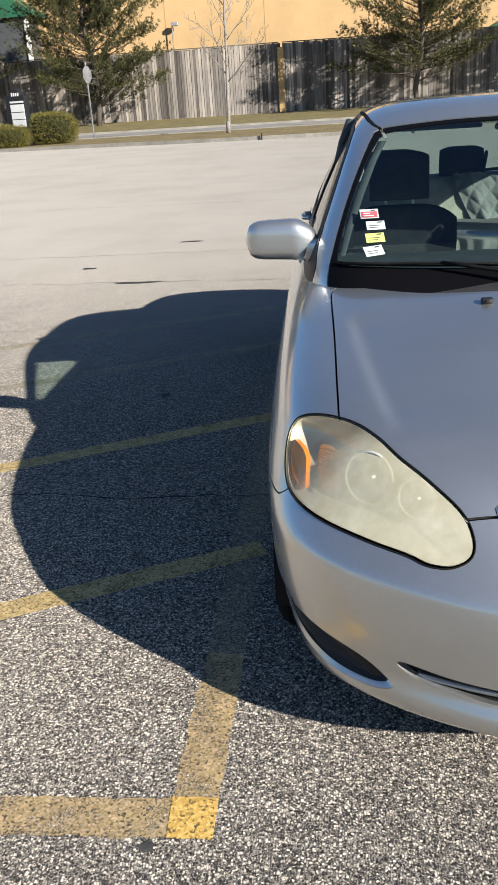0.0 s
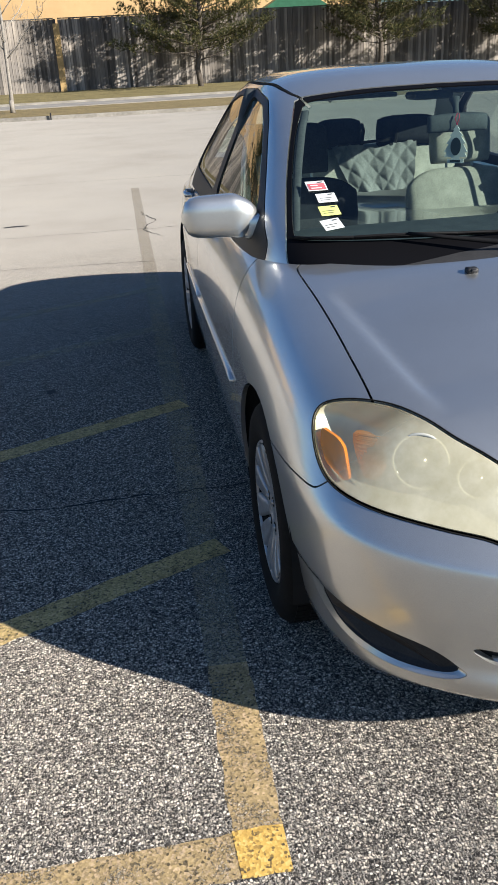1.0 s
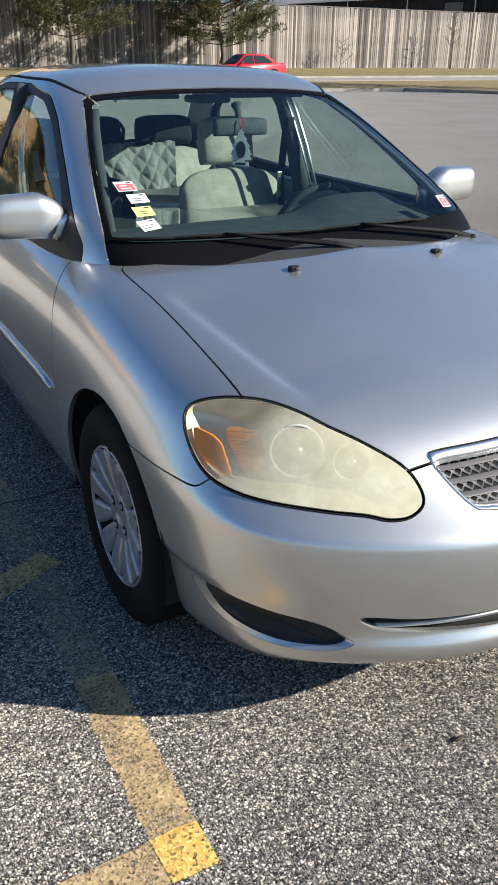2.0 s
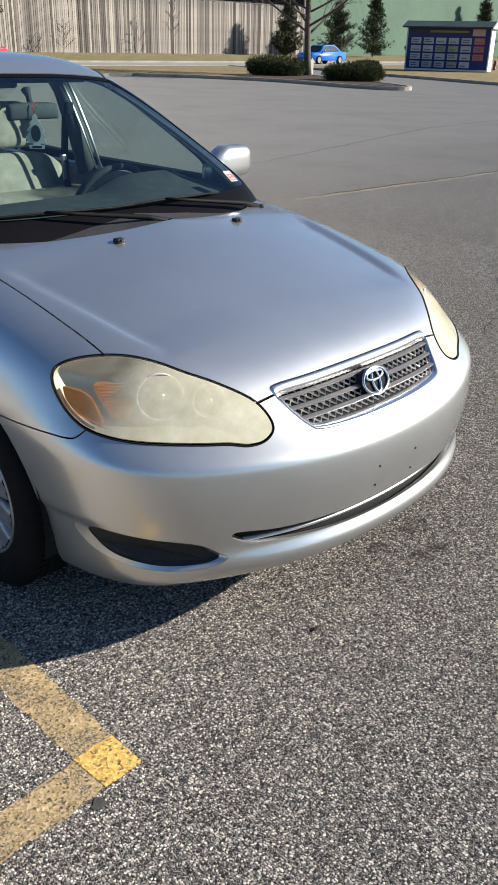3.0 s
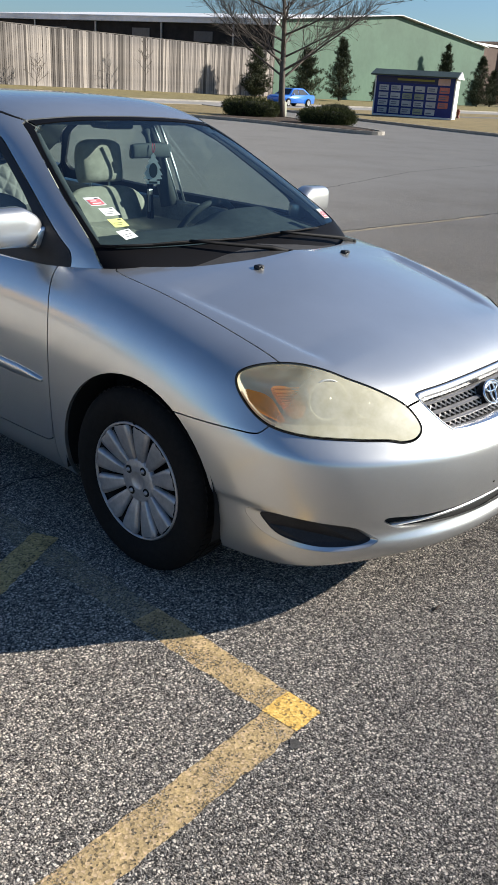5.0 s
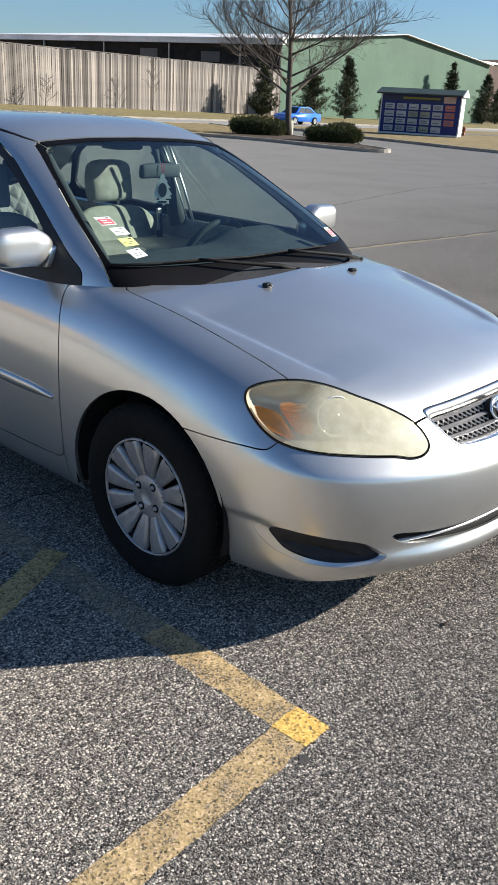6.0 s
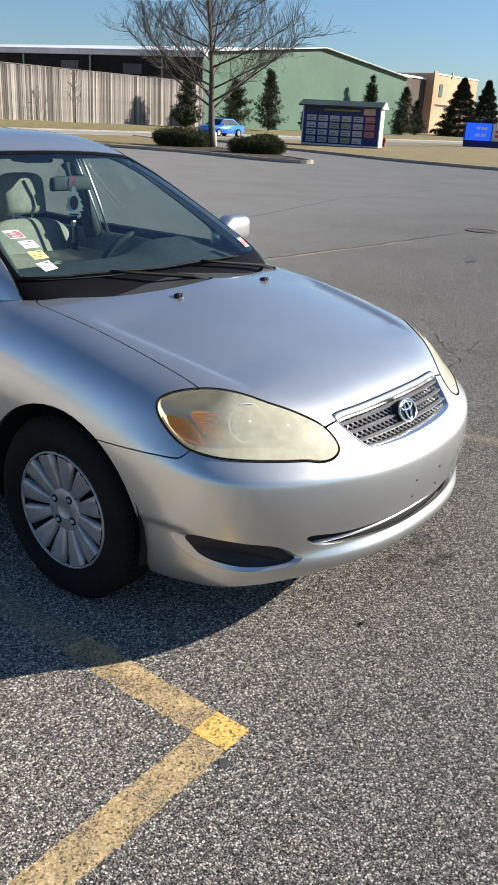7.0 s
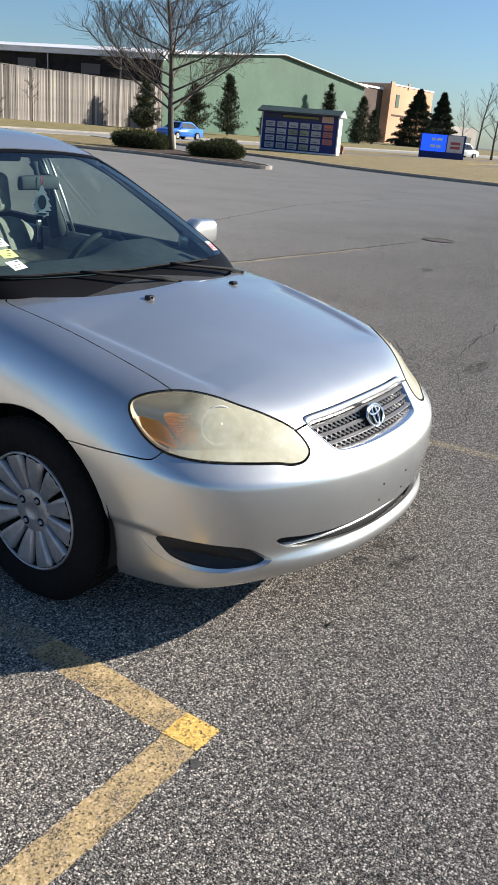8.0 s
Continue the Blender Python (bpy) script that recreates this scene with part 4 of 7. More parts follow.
        tube(bm, [p0, p1], .0016, 5)
    part("fluted_cover", bm, mat("faded_amber", (0.66, 0.31, 0.13), 0.3, 0.0, 0.5), housing, "faded orange fluted cover")
    bm = bmesh.new()
    pts = [onto(Vector(place(p, q, 0)), -.0015) for p, q in offset_line(LAMP_LINE, LAMP_TURN * .002, True)]
    tube(bm, pts + pts[:2], .0017, 6, False)
    part("headlamp_seal", bm, black_rubber, car, smooth=True)


# grille
def nose_bar(bm, z, x0, x1, inset, ry, rz, n=24):
    """A bar that follows the nose."""
    rows = []
    for k in range(n + 1):
        x = x0 + (x1 - x0) * k / n
        y = skin_at(x, z) + inset
        rows.append([bm.verts.new((x, y + a * ry, z + b * rz)) for a, b in ((-1, -.5), (-1, .5), (-.3, 1), (1, 1), (1, -1), (-.3, -1))])
    for p, q in zip(rows, rows[1:]):
        for k in range(6):
            bm.faces.new((p[k], p[(k + 1) % 6], q[(k + 1) % 6], q[k]))
    bm.faces.new(rows[0][::-1])
    bm.faces.new(rows[-1])


def grille_half(z):
    """The opening's half width at a height."""
    hits = []
    for (a, b), (c, d) in zip(GRILLE_HALF, GRILLE_HALF[1:]):
        if (b - z) * (d - z) <= 0 and abs(b - d) > 1e-6:
            hits.append(abs(a + (c - a) * (z - b) / (d - b)))
    return max(hits) if hits else .2


# near-black sheet behind the mesh paints in the shade of the opening
grille_back = bmesh.new()
rows = []
for k in range(13):
    x = -.36 + .72 * k / 12
    rows.append([grille_back.verts.new((x, skin_at(x, min(z, .716)) + .045, z)) for z in (.595, .65, .70, .745)])
for p, q in zip(rows, rows[1:]):
    for k in range(3):
        grille_back.faces.new((p[k], q[k], q[k + 1], p[k + 1]))
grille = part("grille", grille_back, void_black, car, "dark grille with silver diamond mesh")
grille_grey = mat("grille_grey", (0.25, 0.24, 0.235), 0.35, 0.5)
mesh_grey = mat("mesh_grey", (0.50, 0.475, 0.45), 0.35, 0.5)
BARS = (.690, .667, .644)
for z in BARS:
    w = grille_half(z) - .006
    bm = bmesh.new()
    nose_bar(bm, z, -w, w, .012, .008, .0032)
    bmesh.ops.recalc_face_normals(bm, faces=bm.faces)
    part("grille_bar", bm, grille_grey, grille)
for top, bottom in ((.708, .6935), (.6865, .6705), (.6635, .6475), (.6405, .626)):
    bm = bmesh.new()
    w = grille_half((top + bottom) / 2) - .012
    n = int(w * 2 / .025)
    for k in range(n):
        x0 = -w + 2 * w * k / n
        x1 = x0 + 2 * w / n
        xm = (x0 + x1) / 2
        zc = (top + bottom) / 2
        q = [(x0, zc), (xm, top), (x1, zc), (xm, bottom)]
        pts = [(x, skin_at(x, z) + .022, z) for x, z in q]
        tube(bm, pts + pts[:1], .0031, 4, False)
    part("grille_mesh", bm, mesh_grey, grille)
bm = bmesh.new()
loop = GRILLE_LOOP
wide = [(.021 if b > .715 else .012) for a, b in loop]
rings = []
turn = 1 if sum(p[0] * q[1] - q[0] * p[1] for p, q in zip(loop, loop[1:])) > 0 else -1
outer = offset_line(loop, -turn * .001, True)
for (a, b), (oa, ob), w in zip(loop, outer, wide):
    ia, ib = a - math.copysign(min(abs(a), .005), a), b - (w if b > .70 else -.004)
    ring = []
    for x, z, e in ((oa, ob, .004), (oa, ob, -.001), (a + (ia - a) * .35, b + (ib - b) * .35, -.004), (ia, ib, .001), (ia, ib, .03)):
        ring.append(bm.verts.new((x, skin_at(max(-.36, min(.36, x)), min(z, .716)) + e, z)))
    rings.append(ring)
for p, q in zip(rings, rings[1:] + rings[:1]):
    for k in range(4):
        bm.faces.new((p[k], p[k + 1], q[k + 1], q[k]))
bmesh.ops.recalc_face_normals(bm, faces=bm.faces)
part("grille_surround", bm, mat("satin_chrome", (0.80, 0.80, 0.81), 0.24, 0.95), grille, "chrome surround of the grille", smooth=True)
badge_m = Matrix.Translation((0, skin_at(0, .668) + .004, .668)) @ pose(0, 0, 0, 62, 0, 0)
bm = bmesh.new()
lathe(bm, [(.0, .009), (.042, .008), (.045, -.012)], 40, badge_m @ Matrix.Diagonal((1.28, .88, 1, 1)))
badge = part("badge", bm, void_black, grille, "oval chrome emblem")
bm = bmesh.new()
for rx, ry, ox, oy in ((.055, .0375, 0, 0), (.016, .033, 0, 0), (.036, .0125, 0, .016)):
    pts = [badge_m @ Vector((ox + rx * math.cos(a), oy + ry * math.sin(a), .012)) for a in (2 * math.pi * k / 36 for k in range(38))]
    tube(bm, pts, .0046, 6, False)
part("badge_ring", bm, chrome, badge, smooth=True)

# fog lamp blanks and the low slot
for s in (1, -1):
    bm = bmesh.new()
    o = [bm.verts.new((a * s, skin_at(a * s, b) + .0008, b)) for a, b in FOG_OUTER]
    i = [bm.verts.new((a * s, skin_at(a * s, b) + .014, b)) for a, b in FOG_LOOP]
    for k in range(len(o)):
        j = (k + 1) % len(o)
        bm.faces.new((o[k], o[j], i[j], i[k]))
    bmesh.ops.recalc_face_normals(bm, faces=bm.faces)
    part("fog_recess", bm, silver, car, smooth=True)
    bm = bmesh.new()
    back = [bm.verts.new((a * s * .999, skin_at(a * s, b) + .013, b)) for a, b in FOG_LOOP]
    deep = [bm.verts.new((a * s, skin_at(a * s, b) + .022, b)) for a, b in [(x * .97 - .02, z * .9 + .036) for x, z in FOG_LOOP]]
    for k in range(len(back)):
        j = (k + 1) % len(back)
        bm.faces.new((back[k], back[j], deep[j], deep[k]))
    bm.faces.new(deep)
    bmesh.ops.recalc_face_normals(bm, faces=bm.faces)
    part("fog_cover", bm, black_trim, car, "black plastic fog lamp blank")
# near-black bar behind the slot: painted shade, tall enough to stop sun leaks
bm = bmesh.new()
for z, e0 in ((.362, .035),):
    nose_bar(bm, z, -.545, .545, e0, .012, .052, 30)
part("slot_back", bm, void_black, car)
bm = bmesh.new()
nose_bar(bm, .358, -.50, .50, .022, .010, .0065, 30)
bmesh.ops.recalc_face_normals(bm, faces=bm.faces)
part("slot_bar", bm, dull_metal, car, smooth=True)
# screw holes are near-black discs, their shade put into the colour
for x, z in ((-.113, .487), (.051, .488), (-.118, .428), (.048, .424)):
    bm = bmesh.new()
    lathe(bm, [(.0, -.001), (.0034, -.001), (.0034, .003)], 10, Matrix.Translation((x, skin_at(x, z) - .001, z)) @ pose(0, 0, 0, -90, 0, 0))
    part("screw_hole", bm, void_black, car)

# cowl, washer jets, wipers
def cowl_line(x):
    """The hood's rear edge."""
    return float(np.interp(abs(x), (0, .2, .36, .44, .523, .61, .65, .70), (1.008, 1.033, 1.076, 1.110, 1.166, 1.233, 1.25, 1.27)))


bm = bmesh.new()
rows = []
for k in range(41):
    x = -.70 + 1.4 * k / 40
    y0 = cowl_line(x)
    z0 = skin_top(x, y0 - .01)
    rows.append([bm.verts.new((x, y0 + dy, z0 + dz)) for dy, dz in ((-.012, -.04), (.003, -.016), (.03, -.016), (.07, -.016), (.13, -.008), (.24, -.004), (.30, -.004))])
for p, q in zip(rows, rows[1:]):
    for k in range(6):
        bm.faces.new((p[k], q[k], q[k + 1], p[k + 1]))
cowl = part("cowl", bm, grained("cowl_plastic", (0.030, 0.030, 0.032), (0.055, 0.055, 0.056), 120.0, 0.65, 0.2, 0.001), car, "black plastic cowl below the windshield", smooth=True)
# vents are near-black blocks, the shade of the slots painted on
for k in list(range(-9, -5)) + list(range(0, 11)):
    bm = bmesh.new()
    x = k * .058
    y0 = cowl_line(x)
    box(bm, (x, y0 + .024, skin_top(x, y0 - .01) - .022), (x + .044, y0 + .034, skin_top(x, y0 - .01) - .014), .001)
    part("cowl_vent", bm, void_black, cowl)
for s in (-1, 1):
    bm = bmesh.new()
    z = skin_top(.255 * s, .955)
    box(bm, (.255 * s - .016, .942, z - .004), (.255 * s + .016, .968, z + .012), .005)
    box(bm, (.255 * s - .007, .935, z + .003), (.255 * s + .007, .945, z + .010), .002)
    part("washer_jet", bm, black_trim, car, smooth=True)


def on_glass(x, z, lift):
    return Vector((x, glass_at(x, z) - lift, z + lift * .5))


def wiper(tip, heel, pivot, elbow):
    """A blade from tip to heel under its frame of links, and the arm that carries it."""
    def along(u, lift):
        return on_glass(tip[0] + (heel[0] - tip[0]) * u, tip[1] + (heel[1] - tip[1]) * u, lift)
    bm = bmesh.new()
    tube(bm, [along(k / 14, .010) for k in range(15)], [.003] + [.0055] * 13 + [.003], 6)
    blade = part("wiper_blade", bm, black_rubber, car, smooth=True)
    for u0, u1, top in ((.22, .78, .030), (.06, .36, .020), (.64, .94, .020)):
        bm = bmesh.new()
        tube(bm, [along(u0 + (u1 - u0) * k / 8, .012 + (top - .012) * math.sin(math.pi * k / 8) ** .6) for k in range(9)], [.003] + [.0042] * 7 + [.003], 6)
        part("frame_link", bm, wiper_black, blade, smooth=True)
    bm = bmesh.new()
    mid = along(.5, .034)
    tube(bm, [Vector(pivot), Vector(elbow), mid.lerp(Vector(elbow), .3), mid], [.010, .009, .006, .005], 8)
    lathe(bm, [(.0, .010), (.011, .009), (.014, 0), (.014, -.02)], 16, Matrix.Translation(Vector(pivot)))
    part("wiper_arm", bm, wiper_black, car, smooth=True)


wiper_black = grained("wiper_black", (0.006, 0.006, 0.007), (0.014, 0.014, 0.015), 120.0, 0.65, 0.1, 0.001, spec=0.12)
wiper((-.672, 1.012), (-.02, .999), (.047, 1.064, .968), (-.02, 1.10, .984))
wiper((-.16, 1.000), (.43, 1.000), (.551, 1.124, .951), (.48, 1.14, .972))

# door mirrors
for s in (-1, 1):
    bm = bmesh.new()
    rings = []
    for k in range(17):
        t = k / 16
        x = .712 + .252 * t
        e = max(0.03, (1 - abs(2 * t - 1) ** 7)) ** .5 * (.72 + .28 * min(1, t / .3))
        hz, hy = (.071 - .008 * t) * e, (.058 - .010 * t) * e
        cy, cz = 1.590 + .014 * t, 1.030 + .020 * min(1, t / .35)
        ring = []
        for j in range(28):
            a = 2 * math.pi * j / 28
            c, d = math.cos(a), math.sin(a)
            l = (abs(c) ** 3.6 + abs(d) ** 3.6) ** (-1 / 3.6)
            ring.append(bm.verts.new((x * s, cy + hy * c * l * (1 if c < 0 else .75), cz + hz * d * l)))
        rings.append(ring)
    for p, q in zip(rings, rings[1:]):
        for j in range(28):
            bm.faces.new((p[j], p[(j + 1) % 28], q[(j + 1) % 28], q[j]))
    bm.faces.new(rings[0][::-1])
    bm.faces.new(rings[-1])
    bmesh.ops.recalc_face_normals(bm, faces=bm.faces)
    mirror = part("door_mirror", bm, silver, car, "silver door mirror", smooth=True)
    bm = bmesh.new()
    box(bm, (.73 * s - .042, 1.545, .976), (.73 * s + .042, 1.612, 1.052), .016)
    part("mirror_foot", bm, silver, mirror, smooth=True)
    bm = bmesh.new()
    prism(bm, rounded([(.785 * s, 1.005), (.950 * s, 1.015), (.950 * s, 1.105), (.785 * s, 1.105)], .03), FRONT, 1.634, 1.642)
    bmesh.ops.recalc_face_normals(bm, faces=bm.faces)
    part("mirror_glass", bm, mat("mirror_glass", (0.8, 0.8, 0.8), 0.02, 1.0), mirror)

# handles, side strips
for s in (-1, 1):
    for y, z in ((2.28, .885), (3.26, .905)):
        x = skin_side(y, z)
        bm = bmesh.new()
        tube(bm, [((x - .004) * -s, y - .085, z), ((x - .032) * -s, y - .065, z + .002), ((x - .036) * -s, y, z + .004), ((x - .032) * -s, y + .065, z + .002), ((x - .004) * -s, y + .085, z)], [.012, .013, .013, .013, .012], 10)
        part("door_handle", bm, silver, car, smooth=True)
        bm = bmesh.new()
        lathe(bm, [(.0, .003), (.028, .002), (.034, -.004)], 20, Matrix.Translation(((x - .001) * -s, y - .01, z)) @ pose(0, 0, 0, 0, -90 if s < 0 else 90, 0) @ Matrix.Diagonal((.8, 1.5, 1, 1)))
        part("handle_cup", bm, black_trim, car, smooth=True)
    for y0, y1 in ((1.41, 2.455), (2.495, 3.13)):
        bm = bmesh.new()
        rows = []
        n = 14
        for k in range(n + 1):
            y = y0 + (y1 - y0) * k / n
            z = .555 + .012 * (y - 1.4)
            e = .35 + .65 * min(1, k / 1.5, (n - k) / 1.5)
            x = skin_side(y, z)
            rows.append([bm.verts.new(((x + dx) * -s, y, z + dz * e)) for dx, dz in ((.006, -.021), (-.007, -.019), (-.011, -.006), (-.011, .008), (-.006, .018), (.006, .020))])
        for p, q in zip(rows, rows[1:]):
            for k in range(5):
                bm.faces.new((p[k], p[k + 1], q[k + 1], q[k]))
        bm.faces.new(rows[0])
        bm.faces.new(rows[-1][::-1])
        bmesh.ops.recalc_face_normals(bm, faces=bm.faces)
        part("side_strip", bm, silver, car, "silver rubbing strip", smooth=True)

# roof drip strips
for s in (-1, 1):
    bm = bmesh.new()
    pts = []
    for x, y in curve_through([(-.492 * s, 2.005), (-.505 * s, 2.03), (-.516 * s, 2.08), (-.527 * s, 2.18), (-.535 * s, 2.5), (-.525 * s, 2.9), (-.50 * s, 3.26)], 5):
        hit = shell_tree.ray_cast(Vector((x, y, 2)), Vector((0, 0, -1)))
        pts.append((x, y, hit[0].z - .006))
    tube(bm, pts, .008, 6)
    part("roof_strip", bm, black_rubber, car, smooth=True)


# wheels
def wheel(m):
    """Turned about its own x axis, face towards -x."""
    spin = pose(0, 0, 0, 0, -90, 0)
    bm = bmesh.new()
    lathe(bm, [(.198, -.09), (.198, .07), (.19, .075), (.17, .02), (.15, .01), (.06, .02), (0, .02)], 40, spin)
    rim = part("wheel", bm, void_black, car, "steel wheel with silver hubcap", smooth=True)
    bm = bmesh.new()
    R = .318
    prof = [(.196, .062), (.203, .078), (.215, .086), (.24, .094), (.265, .097), (.288, .092), (.303, .083), (R - .004, .070), (R, .055), (R, -.055), (R - .004, -.07), (.30, -.085), (.25, -.095), (.20, -.085)]
    lathe(bm, prof, 72, spin)
    tyre = part("tyre", bm, black_rubber, rim, "black road tyre", smooth=True)
    bm = bmesh.new()
    for k in range(72):
        a = 2 * math.pi * (k + .5) / 72
        q = spin @ pose(0, 0, 0, 0, 0, math.degrees(a))
        for z0, z1 in ((-.062, -.036), (-.022, .022), (.036, .062)):
            box(bm, (R - .004, -.0095, z0), (R + .0025, .0095, z1), 0, q)
    part("tread", bm, black_rubber, rim)
    # hubcap: twelve blades between hub and rim lip
    bm = bmesh.new()
    lathe(bm, [(.205, .070), (.207, .080), (.203, .086), (.199, .085), (.197, .078)], 60, spin)
    lathe(bm, [(.0, .068), (.026, .0675), (.029, .071), (.033, .071), (.070, .071), (.078, .066), (.080, .055)], 40, spin)
    part("hubcap", bm, hub_paint, rim, "scuffed silver plastic hubcap with twelve blades", smooth=True)
    n = 12
    for k in range(n):
        bm = bmesh.new()
        q = spin @ pose(0, 0, 0, 0, 0, 360 / n * k)
        rows = []
        for r, w, z in ((.064, .0125, .066), (.085, .0175, .072), (.12, .0255, .079), (.16, .0335, .084), (.184, .0375, .086), (.194, .034, .0855)):
            rows.append([bm.verts.new(q @ Vector((r, a * w, z + b))) for a, b in ((-1, -.016), (-.94, -.002), (-.5, .0015), (0, -.0025), (.5, .0015), (.94, -.002), (1, -.016))])
        for p, t in zip(rows, rows[1:]):
            for j in range(6):
                bm.faces.new((p[j], p[j + 1], t[j + 1], t[j]))
        bmesh.ops.recalc_face_normals(bm, faces=bm.faces)
        part("blade", bm, hub_paint, rim, smooth=True)
    for k in range(4):
        a = math.radians(45 + 90 * k + 20)
        bm = bmesh.new()
        lathe(bm, [(.0, .079), (.0065, .078), (.008, .070)], 12, spin @ Matrix.Translation((.052 * math.cos(a), .052 * math.sin(a), .0)))
        # near-black disc below each cap paints the shade of the recess
        hole = bmesh.new()
        lathe(hole, [(.0, .0724), (.0145, .0724), (.0155, .066)], 14, spin @ Matrix.Translation((.052 * math.cos(a), .052 * math.sin(a), .0)))
        part("lug_hole", hole, void_black, rim)
        part("lug_cap", bm, hub_paint, rim, smooth=True)
    bm = bmesh.new()
    tube(bm, [spin @ Vector((.203, .03, .082)), spin @ Vector((.213, .032, .088))], [.004, .003], 6)
    part("valve", bm, black_rubber, rim)
    rim.matrix_basis = m
    return rim


first = wheel(pose(-WHEEL_X, HUB_Y, HUB_Z, 8))
for m in (pose(-WHEEL_X, HUB_Y + WHEELBASE, HUB_Z, 40), pose(WHEEL_X, HUB_Y, HUB_Z, 20, 0, 180), pose(WHEEL_X, HUB_Y + WHEELBASE, HUB_Z, 70, 0, 180)):
    copy_thing(first, m)
# wells and floor pan; engine-bay blocks are added unseen to stop sunlight leaking
for s in (-1, 1):
    for y0 in (HUB_Y, HUB_Y + WHEELBASE):
        bm = bmesh.new()
        rows = []
        for k in range(21):
            a = math.pi * (-.08 + 1.16 * k / 20)
            y, z = y0 + (ARCH_R + .012) * math.cos(a), max(.16, HUB_Z + .02 + (ARCH_R + .012) * math.sin(a))
            rows.append([bm.verts.new((x * s, y, z)) for x in (.832, .52)] + [bm.verts.new((.52 * s, y0, .25))])
        for p, q in zip(rows, rows[1:]):
            for k in range(2):
                bm.faces.new((p[k], p[k + 1], q[k + 1], q[k]))
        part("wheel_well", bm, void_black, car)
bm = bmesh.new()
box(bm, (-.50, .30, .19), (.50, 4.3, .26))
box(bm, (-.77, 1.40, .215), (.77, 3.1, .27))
# added light blocks: engine bay, chin and firewall
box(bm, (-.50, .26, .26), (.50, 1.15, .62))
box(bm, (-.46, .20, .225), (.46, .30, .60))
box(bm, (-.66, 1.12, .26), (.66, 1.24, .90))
part("floor_and_light_blocks", bm, void_black, car)

# cabin inside
bm = bmesh.new()
for s in (-1, 1):
    bm = bmesh.new()
    box(bm, (.70 * s - .02, 1.35, .28), (.70 * s + .02, 3.45, .955), .015)
    box(bm, (.665 * s - .035, 1.5, .62), (.665 * s + .035, 2.4, .67), .015)
    part("door_card", bm, grey_trim, car)
bm = bmesh.new()
rows = []
for k in range(29):
    x = -.69 + 1.38 * k / 28
    hump = .058 * math.exp(-((x - .39) / .21) ** 4)
    y0 = 1.03 + .15 * (abs(x) / .69) ** 2.2
    rows.append([bm.verts.new((x, y, z)) for y, z in ((y0, .93), (y0 + .18, .960), (1.45, .980 + hump * .3), (1.60, .985 + hump), (1.68, .965 + hump), (1.71, .90), (1.66, .60), (1.62, .45))])
for p, q in zip(rows, rows[1:]):
    for k in range(7):
        bm.faces.new((p[k], q[k], q[k + 1], p[k + 1]))
part("dashboard", bm, dash_mat, car, "dark grey moulded dashboard", smooth=True)
bm = bmesh.new()
wm = Matrix.Translation((.40, 1.880, .874)) @ pose(0, 0, 0, 116, 0, 0)
tube(bm, [wm @ Vector((.185 * math.cos(a), .185 * math.sin(a), 0)) for a in (2 * math.pi * k / 40 for k in range(42))], .015, 10, False)
lathe(bm, [(0, .0), (.05, -.004), (.07, -.03)], 20, wm)
for a in (10, 170, 250, 290):
    tube(bm, [wm @ Vector((.04 * math.cos(radians(a)), .04 * math.sin(radians(a)), -.01)), wm @ Vector((.18 * math.cos(radians(a)), .18 * math.sin(radians(a)), 0))], .012, 6)
part("steering_wheel", bm, dash_mat, car, "dark grey steering wheel", smooth=True)


def cushion(bm, profile, x0, x1, n=18):
    """A padded slab: a side outline (y, z) pulled across with its edges drawn in."""
    cy, cz = sum(p[0] for p in profile) / len(profile), sum(p[1] for p in profile) / len(profile)
    low = min(p[1] for p in profile)
    rings = []
    for k in range(n + 1):
        t = 2 * k / n - 1
        e = 1 - .45 * abs(t) ** 4
        x = (x0 + x1) / 2 + (x1 - x0) / 2 * t
        rings.append([bm.verts.new((x, cy + (y - cy) * e, low + (z - low) * (1 - .11 * abs(t) ** 4))) for y, z in profile])
    m = len(profile)
    for p, q in zip(rings, rings[1:]):
        for j in range(m):
            bm.faces.new((p[j], p[(j + 1) % m], q[(j + 1) % m], q[j]))
    bm.faces.new(rings[0][::-1])
    bm.faces.new(rings[-1])
    bmesh.ops.recalc_face_normals(bm, faces=bm.faces)


def front_seat(x, cloth, rest):
    bm = bmesh.new()
    cushion(bm, curve_through([(2.36, .50), (2.47, .78), (2.545, .97), (2.575, 1.02), (2.62, 1.01), (2.645, .95), (2.60, .74), (2.52, .48)], 4, True), x - .25, x + .25)
    seat = part("front_seat", bm, cloth, car, smooth=True)
    bm = bmesh.new()
    cushion(bm, curve_through([(1.88, .52), (1.95, .57), (2.2, .55), (2.44, .50), (2.44, .38), (1.95, .38), (1.88, .44)], 4, True), x - .24, x + .24)
    part("seat_cushion", bm, cloth, seat, smooth=True)
    bm = bmesh.new()
    cushion(bm, curve_through([(2.56, 1.06), (2.575, 1.16), (2.60, 1.235), (2.65, 1.24), (2.68, 1.17), (2.66, 1.08), (2.62, 1.04)], 4, True), x - .13, x + .13)
    part("headrest", bm, rest, seat, smooth=True)
    for d in (-.06, .06):
        bm = bmesh.new()
        tube(bm, [(x + d, 2.61, 1.0), (x + d, 2.62, 1.1)], .006, 8)
        part("headrest_post", bm, dull_metal, seat)


